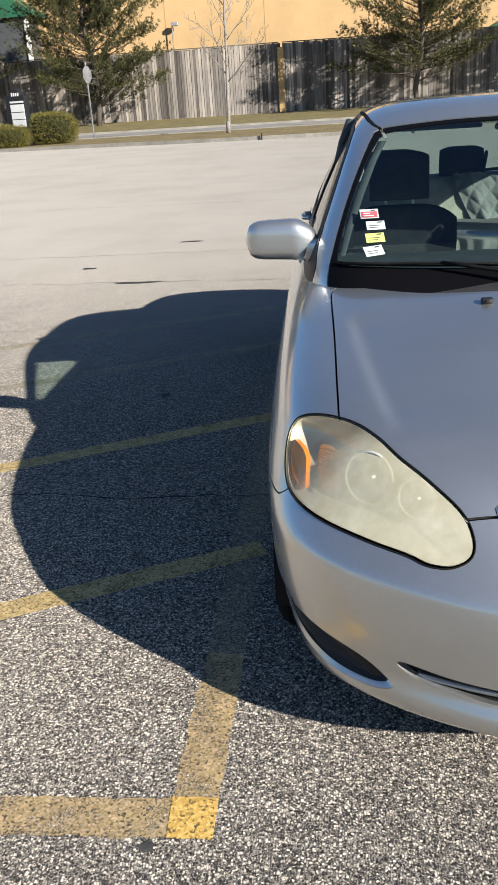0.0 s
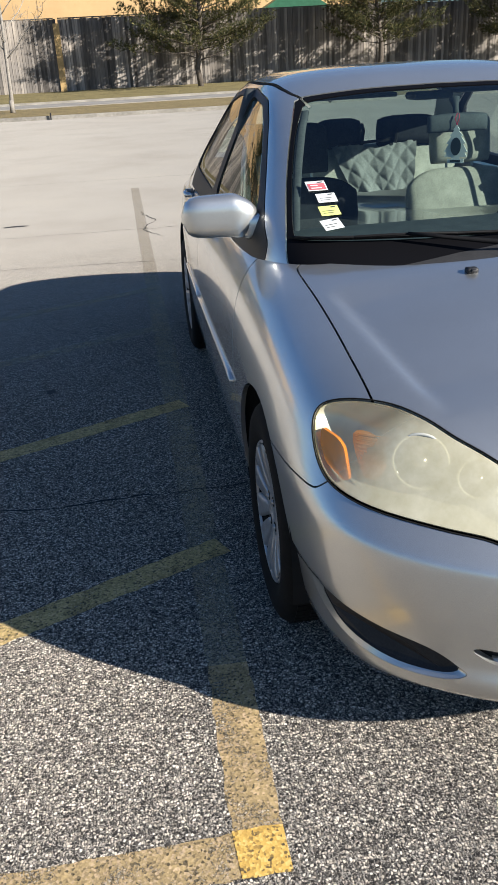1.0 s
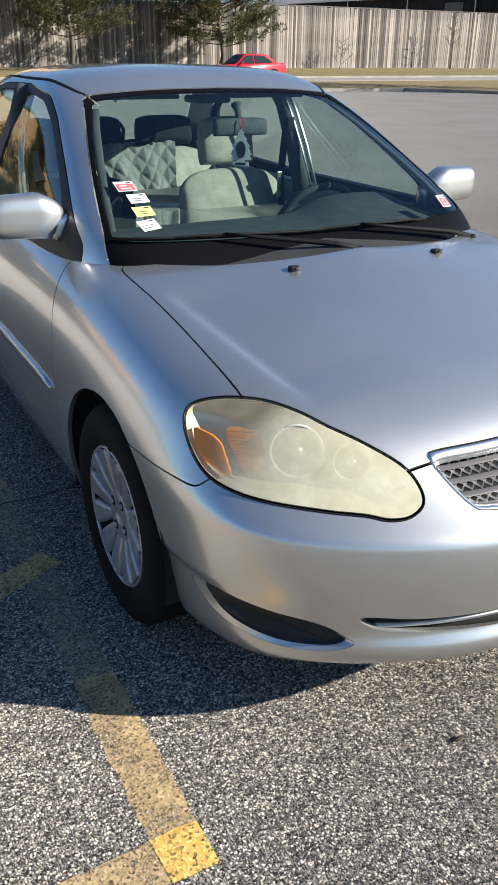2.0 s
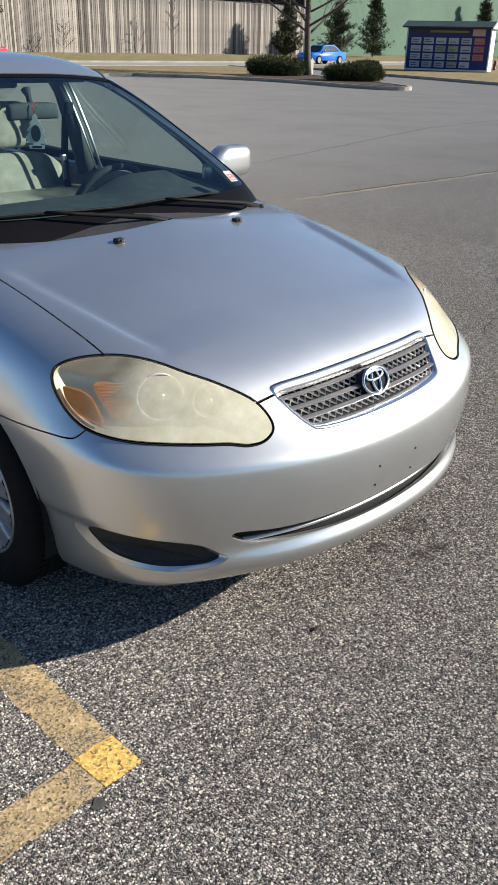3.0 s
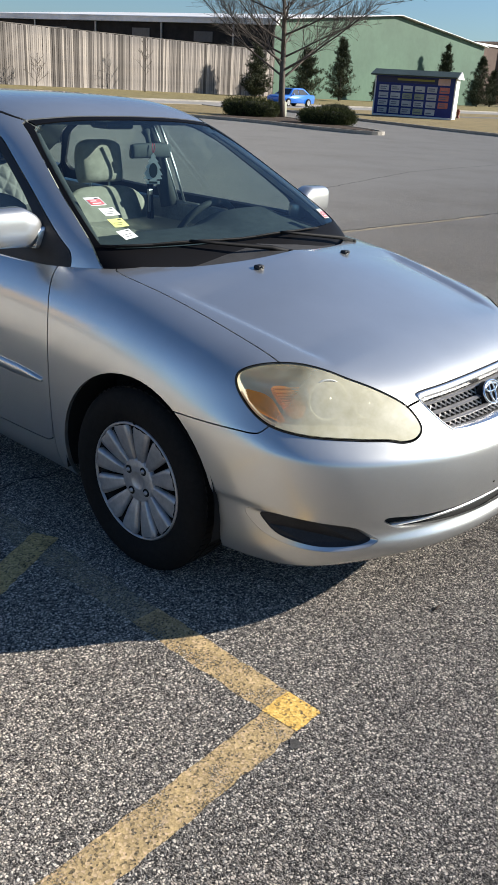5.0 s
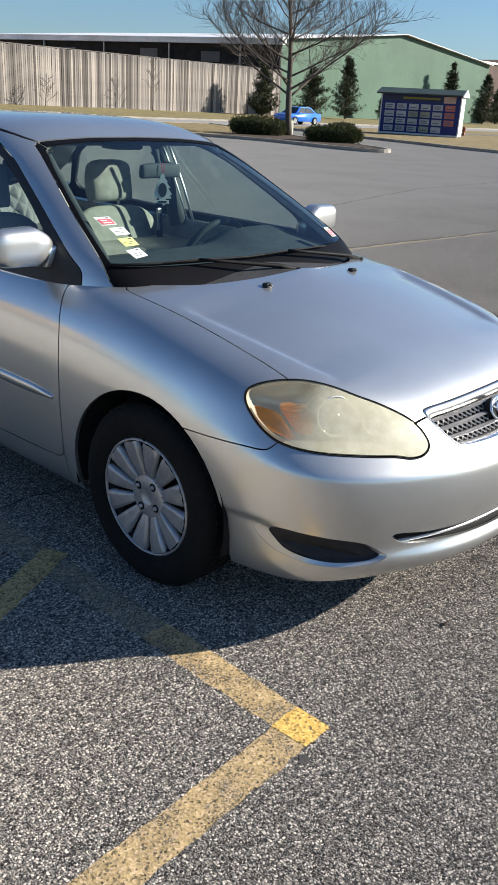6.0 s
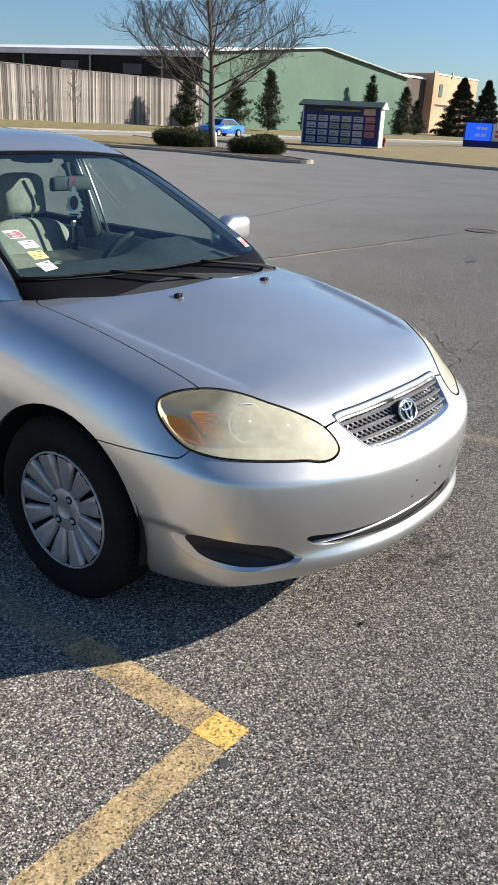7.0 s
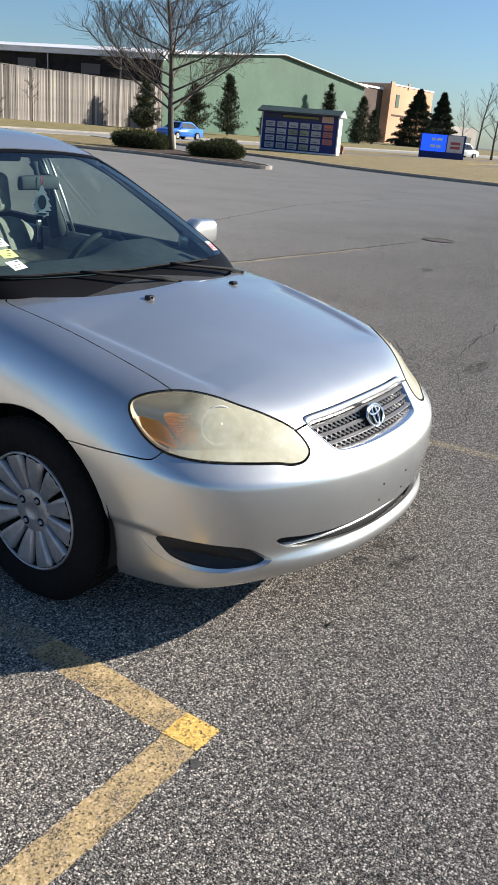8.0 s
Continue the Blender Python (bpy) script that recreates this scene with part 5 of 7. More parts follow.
front_seat(.37, beige_cloth, beige_cloth)
front_seat(-.37, dark_cloth, dark_cloth)
bm = bmesh.new()
cushion(bm, curve_through([(3.08, .55), (3.20, .85), (3.30, 1.03), (3.36, 1.07), (3.43, 1.04), (3.40, .8), (3.28, .52)], 4, True), -.62, .62)
cushion(bm, curve_through([(2.70, .50), (2.76, .55), (3.1, .53), (3.2, .48), (3.2, .36), (2.75, .36)], 4, True), -.62, .62)
rear_seat = part("rear_bench", bm, beige_cloth, car, "beige cloth rear bench", smooth=True)
for x, w in ((.36, .15), (0, .11), (-.36, .14)):
    bm = bmesh.new()
    cushion(bm, curve_through([(3.27, 1.09), (3.28, 1.17), (3.31, 1.205), (3.37, 1.20), (3.40, 1.13), (3.37, 1.06)], 4, True), x - w, x + w)
    part("rear_headrest", bm, dark_cloth, rear_seat, smooth=True)


# quilted cover over the rear bench: a padded grid of diamonds, gathered at its top
quilt_mat = grained("quilt", (0.15, 0.157, 0.155), (0.24, 0.247, 0.24), 120.0, 0.75, 0.4, 0.002, spec=0.4)
bm = bmesh.new()
nx, nz = 72, 84
rows = []
for j in range(nz + 1):
    v = j / nz
    row = []
    for i in range(nx + 1):
        u = i / nx
        left, right = -.05 + .27 * (1 - v) ** 1.3, .40 - .11 * (1 - v)
        x = left + (right - left) * u
        z = .56 + .52 * v
        p, q = (u * 5.0 + v * 6.0) % 1.0, (u * 5.0 - v * 6.0) % 1.0
        puff = .016 * (min(p, 1 - p, q, 1 - q) * 2) ** .5
        fold = .018 * math.sin(u * 15 + v * 2.0) * (1 - v * .5)
        row.append(bm.verts.new((x, 3.02 + .27 * v - puff + fold, z + .02 * math.sin(u * 9) * v)))
    rows.append(row)
for a, b in zip(rows, rows[1:]):
    for i in range(nx):
        bm.faces.new((a[i], a[i + 1], b[i + 1], b[i]))
quilt = part("seat_cover", bm, quilt_mat, car, "grey quilted cover hung on the rear bench", smooth=True)
bm = bmesh.new()
tube(bm, [rows_x for rows_x in [(-.02, 3.27, 1.085), (.1, 3.275, 1.09), (.25, 3.28, 1.095), (.4, 3.28, 1.085)]], .008, 6)
for x in (.10, .28):
    tube(bm, [(x, 3.26, 1.08), (x + .01, 3.26, 1.15), (x + .03, 3.36, 1.17)], .010, 6)
part("cover_strap", bm, black_rubber, quilt)

# inside mirror, air freshener, visors, pillars, belts
bm = bmesh.new()
cushion(bm, curve_through([(1.855, 1.235), (1.850, 1.265), (1.860, 1.292), (1.885, 1.287), (1.89, 1.24)], 4, True), -.055, .160)
tube(bm, [(.05, 1.875, 1.285), (.05, 1.885, 1.315), (.05, 1.90, 1.34)], [.012, .011, .02], 8)
part("inside_mirror", bm, dash_mat, car, smooth=True)
bm = bmesh.new()
box(bm, (-.05, 2.03, 1.335), (.10, 2.15, 1.362), .012)
part("map_light", bm, dash_mat, car)
for s in (-1, 1):
    bm = bmesh.new()
    box(bm, (.27 * s - .16, 2.04, 1.352), (.27 * s + .16, 2.19, 1.368), .007)
    part("sun_visor", bm, dash_mat, car)
    bm = bmesh.new()
    tube(bm, [(.665 * s, 2.40, .93), (.645 * s, 2.44, 1.1), (.60 * s, 2.48, 1.30), (.565 * s, 2.50, 1.38)], [.045, .042, .038, .04], 8)
    part("pillar_trim", bm, dash_mat, car, smooth=True)
    # silver strips added to imitate sunlight along the door frame edges
    for d, r in ((-.075, .008), (-.025, .005)):
        bm = bmesh.new()
        tube(bm, [((.672 + d * .1) * s, 2.36 + d, .96), (.645 * s, 2.42 + d, 1.13), (.615 * s, 2.46 + d, 1.26), (.58 * s, 2.48 + d, 1.35)], r, 6)
        part("pillar_glint", bm, silver, car, "silver strip added as the sunlit edge of the door frame", smooth=True)
    bm = bmesh.new()
    for k, (x, z, r) in enumerate(((.636, 1.03, .010), (.611, 1.10, .013), (.570, 1.19, .015), (.521, 1.28, .015), (.482, 1.335, .014))):
        q = (x * s, glass_at(x * s, z) + .035, z - .005)
        ring = [bm.verts.new((q[0] + r * math.cos(a), q[1] + r * math.sin(a), q[2])) for a in (2 * math.pi * j / 8 for j in range(8))]
        if k:
            for j in range(8):
                bm.faces.new((last[j], last[(j + 1) % 8], ring[(j + 1) % 8], ring[j]))
        last = ring
    bmesh.ops.recalc_face_normals(bm, faces=bm.faces)
    part("front_pillar_trim", bm, pillar_grey, car, smooth=True)
    bm = bmesh.new()
    tube(bm, [(.60 * s, 2.455, 1.22), (.585 * s, 2.47, 1.0), (.60 * s, 2.46, .62)], .017, 4)
    box(bm, (.605 * s - .02, 2.42, 1.19), (.605 * s + .02, 2.48, 1.25), .008)
    part("seat_belt", bm, dark_cloth, car)
bm = bmesh.new()
box(bm, (.552, 2.44, .90), (.572, 2.45, 1.0), .003)
box(bm, (.548, 2.435, .985), (.578, 2.452, 1.015), .004)
part("belt_tongue", bm, dull_metal, car)
rows = []
bm = bmesh.new()
for k in range(15):
    y = 2.06 + 1.12 * k / 14
    rows.append([bm.verts.new((x, y, 1.372 + .05 * (1 - (x / .56) ** 2) * math.sin(math.pi * min(1, (k + 3) / 18)) - (.0 if abs(x) < .5 else .02))) for x in (-.51, -.4, -.2, 0, .2, .4, .51)])
for p, q in zip(rows, rows[1:]):
    for k in range(6):
        bm.faces.new((p[k], p[k + 1], q[k + 1], q[k]))
part("headliner", bm, grey_trim, car, smooth=True)
bm = bmesh.new()
box(bm, (-.60, 3.42, .955), (.60, 3.90, 1.0), .02)
part("parcel_shelf", bm, dash_mat, car)
bm = bmesh.new()
tube(bm, [(-.35, 2.05, 1.395), (-.35, 2.05, 1.36), (-.362, 2.05, 1.345), (-.372, 2.05, 1.358)], .003, 6)
part("coat_hook", bm, black_trim, car)

fresh_white = mat("card_white", (0.80, 0.82, 0.76), 0.6)
freshener = thing("air_freshener", "white and green card air freshener hung from the mirror", "air freshener", pose(.038, 1.835, 1.13, 0, 0, -34))
bm = bmesh.new()
half = [(0, .128), (.009, .112), (.007, .108), (.019, .092), (.014, .090), (.028, .066), (.021, .064), (.034, .038), (.026, .036), (.033, .022), (.012, .020), (.012, .014), (.024, .014), (.024, 0)]
half = [(a * 1.2, b) for a, b in half]
prism(bm, half + [(-a, b) for a, b in half[::-1]], FRONT, -.002, .002)
bmesh.ops.recalc_face_normals(bm, faces=bm.faces)
part("card", bm, fresh_white, freshener)
bm = bmesh.new()
prism(bm, [(.018 * math.cos(2 * math.pi * k / 24), .056 + .030 * math.sin(2 * math.pi * k / 24)) for k in range(24)], FRONT, -.0035, .0035)
prism(bm, [(-.018, .003), (.018, .003), (.018, .011), (-.018, .011)], FRONT, -.0035, .0035)
bmesh.ops.recalc_face_normals(bm, faces=bm.faces)
part("print", bm, mat("print_green", (0.02, 0.03, 0.025), 0.6), freshener)
bm = bmesh.new()
tube(bm, [(0, 0, .125), (-.006, 0, .15), (-.002, .01, .165)], .0016, 5)
tube(bm, [(0, 0, .125), (.007, 0, .15), (.003, .01, .165)], .0016, 5)
part("cord", bm, mat("red_cord", (0.5, 0.02, 0.06), 0.7), freshener)

# permit stickers inside the windshield
paper = {"red": (0.62, 0.14, 0.16), "white": (0.72, 0.76, 0.74), "yellow": (0.70, 0.76, 0.24)}
ink = mat("ink", (0.06, 0.065, 0.07), 0.6)
pale = mat("sticker_paper", (0.74, 0.76, 0.74), 0.6)


def sticker(x, z, w, h, tilt, colour, label, flip=False):
    """A small printed slip that follows the glass."""
    m = mat("slip_" + colour, paper[colour], 0.6)
    s = thing("sticker", label, "sticker")

    def spot(u, v, lift):
        a, b = u * math.cos(radians(tilt)) - v * math.sin(radians(tilt)), u * math.sin(radians(tilt)) + v * math.cos(radians(tilt))
        y = glass_at(x + a, z + b * .48)
        return (x + a, y - lift, z + b * .48 + lift)

    def patch(u0, v0, u1, v1, lift, material, name):
        bm = bmesh.new()
        g = [[bm.verts.new(spot(u0 + (u1 - u0) * i / 4, v0 + (v1 - v0) * j / 3, lift)) for i in range(5)] for j in range(4)]
        for p, q in zip(g, g[1:]):
            for k in range(4):
                bm.faces.new((p[k], p[k + 1], q[k + 1], q[k]))
        part(name, bm, material, s)
    patch(-w / 2, -h / 2, w / 2, h / 2, .0012, pale if colour == "red" else m, "slip")
    if colour == "red":
        patch(-w / 2 + .004, -h / 2 + .004, w / 2 - .004, h * .22, .0022, m, "band")
        for k in range(2):
            patch(-w / 2 + .010, -h * .32 + k * h * .27, w / 2 - .016 - .01 * k, -h * .22 + k * h * .27, .0032, pale, "bar")
    else:
        for k in range(2):
            patch(-w / 2 + .008, -h * .27 + k * h * .22, w * (.15 + .12 * k), -h * .22 + k * h * .22, .0022, ink, "bar")
    patch(w * .12, h * .28, w * .36, h * .38, .0026, ink, "bar")


sticker(-.547, 1.133, .058, .048, 4, "red", "white slip with a red printed band on the glass")
sticker(-.529, 1.104, .058, .044, 4, "white", "white printed slip stuck on the glass")
sticker(-.533, 1.074, .058, .046, 5, "yellow", "yellow printed slip stuck on the glass")
sticker(-.539, 1.043, .058, .048, 13, "white", "crooked white printed slip stuck on the glass")
sticker(.588, 1.038, .046, .066, -6, "red", "white slip with red border on the glass")

# ---- fence, trees, buildings and cars beyond the lot ----
wood_grey = mat("fence_wood", (0.3, 0.28, 0.25), 0.9, spec=0.15)


def fence_wood(m, source, socket):
    geo = m.node_tree.nodes.new(source)
    each = ramp(m, geo.outputs[socket], [(0.0, (0.10, 0.092, 0.086)), (0.4, (0.23, 0.213, 0.2)), (0.8, (0.37, 0.342, 0.318)), (1.0, (0.47, 0.43, 0.39))])
    v = coords(m, (6, 6, 0.35), "Object") if socket != "Random" else coords(m, (6, 6, 0.35))
    streak = ramp(m, noise_tex(m, v, 1.0, 6.0, 0.7), [(0.3, (0.50, 0.49, 0.48)), (0.7, (1.2, 1.18, 1.15))])
    broad = ramp(m, noise_tex(m, coords(m, (0.12, 0.12, 0.3)), 1.0, 4.0, 0.6), [(0.35, (0.82, 0.83, 0.85)), (0.65, (1.1, 1.06, 1.0))])
    base(m, mix(m, 1.0, mix(m, 1.0, each, streak, "MULTIPLY"), broad, "MULTIPLY"))
    return m


fence_wood(wood_grey, "ShaderNodeNewGeometry", "Random Per Island")
wood_near = mat("board_wood", (0.3, 0.28, 0.25), 0.9, spec=0.15)
fence_wood(wood_near, "ShaderNodeObjectInfo", "Random")
fence_rail = grained("fence_rail", (0.10, 0.09, 0.08), (0.18, 0.165, 0.15), 8.0, 0.9)


def fence_run(x0, x1, seed, near=0):
    """A tall board fence: upright boards on rails, each a little out of line."""
    rng = random.Random(seed)
    f = thing("fence", "tall weathered grey board fence along the street", "fence", pose(0, 64.2, 0), kind="structure")
    pts, faces = [], []
    x = x0
    while x < x1:
        w = rng.uniform(0.17, 0.215)
        top, y, lean = 5.02 + rng.uniform(-0.04, 0.05) + 0.06 * math.sin(x * 0.06), rng.uniform(-0.012, 0.012), rng.uniform(-0.02, 0.02)
        k = len(pts)
        for dy in (-0.02, 0.012):
            pts += [(x, y + dy, 0.25), (x + w - 0.022, y + dy, 0.25), (x + w - 0.022 + lean, y + dy, top), (x + lean, y + dy, top)]
        faces += [(k, k + 1, k + 2, k + 3), (k + 5, k + 4, k + 7, k + 6), (k + 1, k + 5, k + 6, k + 2), (k + 4, k, k + 3, k + 7), (k + 3, k + 2, k + 6, k + 7)]
        x += w
    if near:
        shapes = []
        for v in range(9):
            w, top, lean = rng.uniform(0.165, 0.19), 4.78 + rng.uniform(-0.05, 0.05), rng.uniform(-0.02, 0.02)
            q = []
            for dy in (-0.02, 0.012):
                q += [(0, dy, 0), (w, dy, 0), (w + lean, dy, top), (lean, dy, top)]
            me = bpy.data.meshes.new("board")
            me.from_pydata(q, [], [(0, 1, 2, 3), (5, 4, 7, 6), (1, 5, 6, 2), (4, 0, 3, 7), (3, 2, 6, 7)])
            me.materials.append(wood_near)
            shapes.append(me)
        for k in range(near):
            b = new("board", shapes[rng.randrange(9)])
            b.parent = f
            b.matrix_basis = pose(x1 + 0.2 * k, rng.uniform(-0.012, 0.012), 0.25 + rng.uniform(-0.02, 0.02))
        x1 += 0.2 * near
    me = bpy.data.meshes.new("boards")
    me.from_pydata(pts, [], faces)
    me.materials.append(wood_grey)
    boards = new("boards", me)
    boards.parent = f
    tagged(boards, "weathered upright fence boards", kind="stuff")
    bm = bmesh.new()
    for z in (0.9, 2.6, 4.4):
        box(bm, (x0, 0.014, z), (x1, 0.09, z + 0.12))
    box(bm, (x0, -0.03, 5.03), (x1, 0.06, 5.10))
    part("rail", bm, fence_rail, f)
    bm = bmesh.new()
    box(bm, (x0, 0.10, 0.2), (x1, 0.13, 5.0))
    part("backing", bm, fence_rail, f)


fence_run(-95.0, -4.55, 3)
fence_run(-4.25, 13.8, 4, 300)
bm = bmesh.new()
box(bm, (-4.62, -.05, 0), (-4.2, .12, 4.75), .01)
tagged(part("fence_post", bm, grained("post_wood", (0.42, 0.28, 0.12), (0.55, 0.38, 0.18), 10, 0.85)), "newer yellowish post in the board fence", "post", kind="structure").matrix_basis = pose(0, 64.1, 0)

bark = grained("bark", (0.065, 0.054, 0.045), (0.155, 0.132, 0.11), 14.0, 0.95, 0.7, 0.02)
bark_pale = grained("bark_pale", (0.20, 0.18, 0.155), (0.36, 0.33, 0.29), 14.0, 0.95, 0.6, 0.02)


def leaf_mat(name, a, b, c):
    m = mat(name, a, 0.8, spec=0.2)
    geo = m.node_tree.nodes.new("ShaderNodeNewGeometry")
    base(m, ramp(m, geo.outputs["Random Per Island"], [(0.0, a), (0.55, b), (1.0, c)]))
    return m


pine_leaf = leaf_mat("pine_needles", (0.022, 0.030, 0.012), (0.058, 0.064, 0.024), (0.15, 0.125, 0.05))
cedar_leaf = leaf_mat("cedar_leaf", (0.018, 0.026, 0.014), (0.04, 0.05, 0.025), (0.085, 0.088, 0.042))
hedge_core = grained("hedge_core", (0.010, 0.013, 0.005), (0.025, 0.03, 0.012), 20.0, 0.95)
hedge_leaf = leaf_mat("hedge_leaf", (0.022, 0.032, 0.010), (0.05, 0.062, 0.018), (0.10, 0.10, 0.032))
hedge_gold = leaf_mat("hedge_gold", (0.06, 0.06, 0.015), (0.14, 0.125, 0.03), (0.24, 0.20, 0.06))


def tuft(pts, faces, p, d, size, rng, blades=6):
    """A bunch of needles about p that reaches towards d."""
    for _ in range(blades):
        v = (d + Vector((rng.gauss(0, .6), rng.gauss(0, .6), rng.gauss(0, .6)))).normalized() * size * rng.uniform(.6, 1.2)
        s = v.orthogonal().normalized()
        s = (s * math.cos(rng.uniform(0, 6.3)) + v.normalized().cross(s) * math.sin(rng.uniform(0, 6.3))) * size * .065
        k = len(pts)
        pts += [p - s * .4, p + v * .55 - s, p + v, p + v * .55 + s]
        faces.append((k, k + 1, k + 2, k + 3))


def foliage(name, pts, faces, material, parent, label=""):
    me = bpy.data.meshes.new(name)
    me.from_pydata(pts, [], faces)
    me.materials.append(material)
    ob = new(name, me)
    ob.parent = parent
    return tagged(ob, label)


def pine(x, y, z, height, spread, seed, low=1.6, label="broad dark green pine beside the fence"):
    rng = random.Random(seed)
    t = thing("pine_tree", label, "tree", pose(x, y, z), "pines by the fence")
    bm = bmesh.new()
    bend = [Vector((.25 * math.sin(k * .9 + seed), .2 * math.cos(k * .7 + seed), height * k / 9)) for k in range(10)]
    bend[0].x = bend[0].y = 0
    tube(bm, bend, [.20 - .018 * k for k in range(10)], 9)
    part("trunk", bm, bark, t, smooth=True)
    limbs = bmesh.new()
    pts, faces = [], []
    n = 104
    for k in range(n):
        h = low + (height - low) * (k / n) ** .85
        a = k * 2.4 + rng.uniform(-.5, .5)
        f = (h - low) / (height - low)
        reach = spread * (.55 + .45 * math.sin(math.pi * min(1, f * .9 + .28))) * rng.uniform(.65, 1.12) * (1 - .55 * f ** 2)
        i = min(8, int(h / height * 9))
        root = bend[i].lerp(bend[i + 1], h / height * 9 - i)
        d = Vector((math.cos(a), math.sin(a), rng.uniform(-.10, .28) + f * .35))
        line = [root + d * reach * u + Vector((0, 0, .16 * reach * u * u)) for u in (0, .3, .6, .85, 1)]
        tube(limbs, line, [.045, .034, .024, .016, .008], 5)
        for u in np.linspace(.28, 1.0, 8):
            j = min(3, int(u * 4))
            p = line[j].lerp(line[j + 1], u * 4 - j)
            for _ in range(5):
                q = p + Vector((rng.gauss(0, .32), rng.gauss(0, .26), rng.gauss(.05, .14))) * (.6 + .5 * u)
                shoot = Vector((d.x * .6 + rng.gauss(0, .35), d.y * .6 + rng.gauss(0, .35), rng.uniform(.35, 1.0)))
                for w in (0, .22, .44):
                    tuft(pts, faces, q + shoot * w, shoot, rng.uniform(.17, .30), rng, 11)
    tagged(part("limb", limbs, bark, t, smooth=True), kind="stuff")
    foliage("crown", pts, faces, pine_leaf, t)
    return t


pine(5.0, 60.0, .28, 10.8, 5.2, 11)
pine(-17.2, 60.0, .28, 10.5, 5.2, 12, 1.3)
pine(17.5, 60.2, .3, 9.8, 4.3, 13, 1.9, "open-crowned pine with browning needles beside the fence")
pine(29.0, 60.0, .3, 9.5, 4.6, 14, 1.6)
pine(-27.5, 58.5, .25, 10.0, 5.0, 15, 1.4)


def cedar(x, y, z, height, width, seed):
    rng = random.Random(seed)
    t = thing("cedar_tree", "narrow dark evergreen by the street", "tree", pose(x, y, z), "evergreens by the street")
    bm = bmesh.new()
    tube(bm, [(0, 0, 0), (.03, 0, height * .5), (0, .02, height * .96)], [.10, .07, .02], 7)
    part("trunk", bm, bark, t, smooth=True)
    pts, faces = [], []
    for k in range(int(70 + height * 9)):
        f = rng.random() ** 1.2
        h = .15 + (height - .15) * f
        a = rng.uniform(0, 2 * math.pi)
        reach = max(.18, width / 2 * (1 - f) ** .8 * rng.uniform(.55, 1.18))
        d = Vector((math.cos(a), math.sin(a), rng.uniform(.1, .5)))
        for u in np.linspace(.15, 1.0, 7):
            p = Vector((0, 0, h)) + d * reach * u + Vector((0, 0, .22 * reach * u * u))
            for _ in range(3):
                q = p + Vector((rng.gauss(0, .12), rng.gauss(0, .12), rng.gauss(0, .10)))
                tuft(pts, faces, q, d * .6 + Vector((0, 0, .5)), rng.uniform(.18, .40), rng, 7)
    for k in range(30):
        tuft(pts, faces, Vector((0, 0, height * (.9 + .1 * k / 30))), Vector((0, 0, 1.2)), .28, rng, 5)
    foliage("crown", pts, faces, cedar_leaf, t)


for k, (x, y, z, h, w) in enumerate(((67.2, 60.9, .35, 4.9, 3.4), (74.3, 60, .35, 5.0, 4.4), (80.6, 60, .38, 6.3, 3.9), (110.0, 63.6, .4, 7.6, 3.4), (118.5, 62.5, .4, 6.5, 4.6), (125.5, 64, .4, 5.0, 3.4), (93.0, 63, .4, 3.2, 2.0))):
    cedar(x, y, z, h, w, 31 + k)


def spruce(x, y, z, height, width, seed):
    rng = random.Random(seed)
    t = thing("spruce_tree", "wide dark conical spruce by the far building", "tree", pose(x, y, z), "spruces by the far building")
    bm = bmesh.new()
    tube(bm, [(0, 0, 0), (0, 0, height * .95)], [.22, .03], 7)
    part("trunk", bm, bark, t, smooth=True)
    pts, faces = [], []
    for k in range(6200):
        f = rng.random() ** 1.3
        h = .4 + (height - .4) * f
        a = rng.uniform(0, 2 * math.pi)
        tier = .80 + .20 * math.cos(h * 5.2)
        r = width / 2 * (1 - f) ** .9 * tier * rng.uniform(.5, 1.05)
        d = Vector((math.cos(a), math.sin(a), -.1))
        tuft(pts, faces, Vector((0, 0, h)) + d * r, d, rng.uniform(.3, .62), rng, 9)
    foliage("crown", pts, faces, cedar_leaf, t)


spruce(146.5, 66, .4, 9.6, 10.5, 51)
spruce(160.0, 67, .4, 10.0, 9.0, 52)


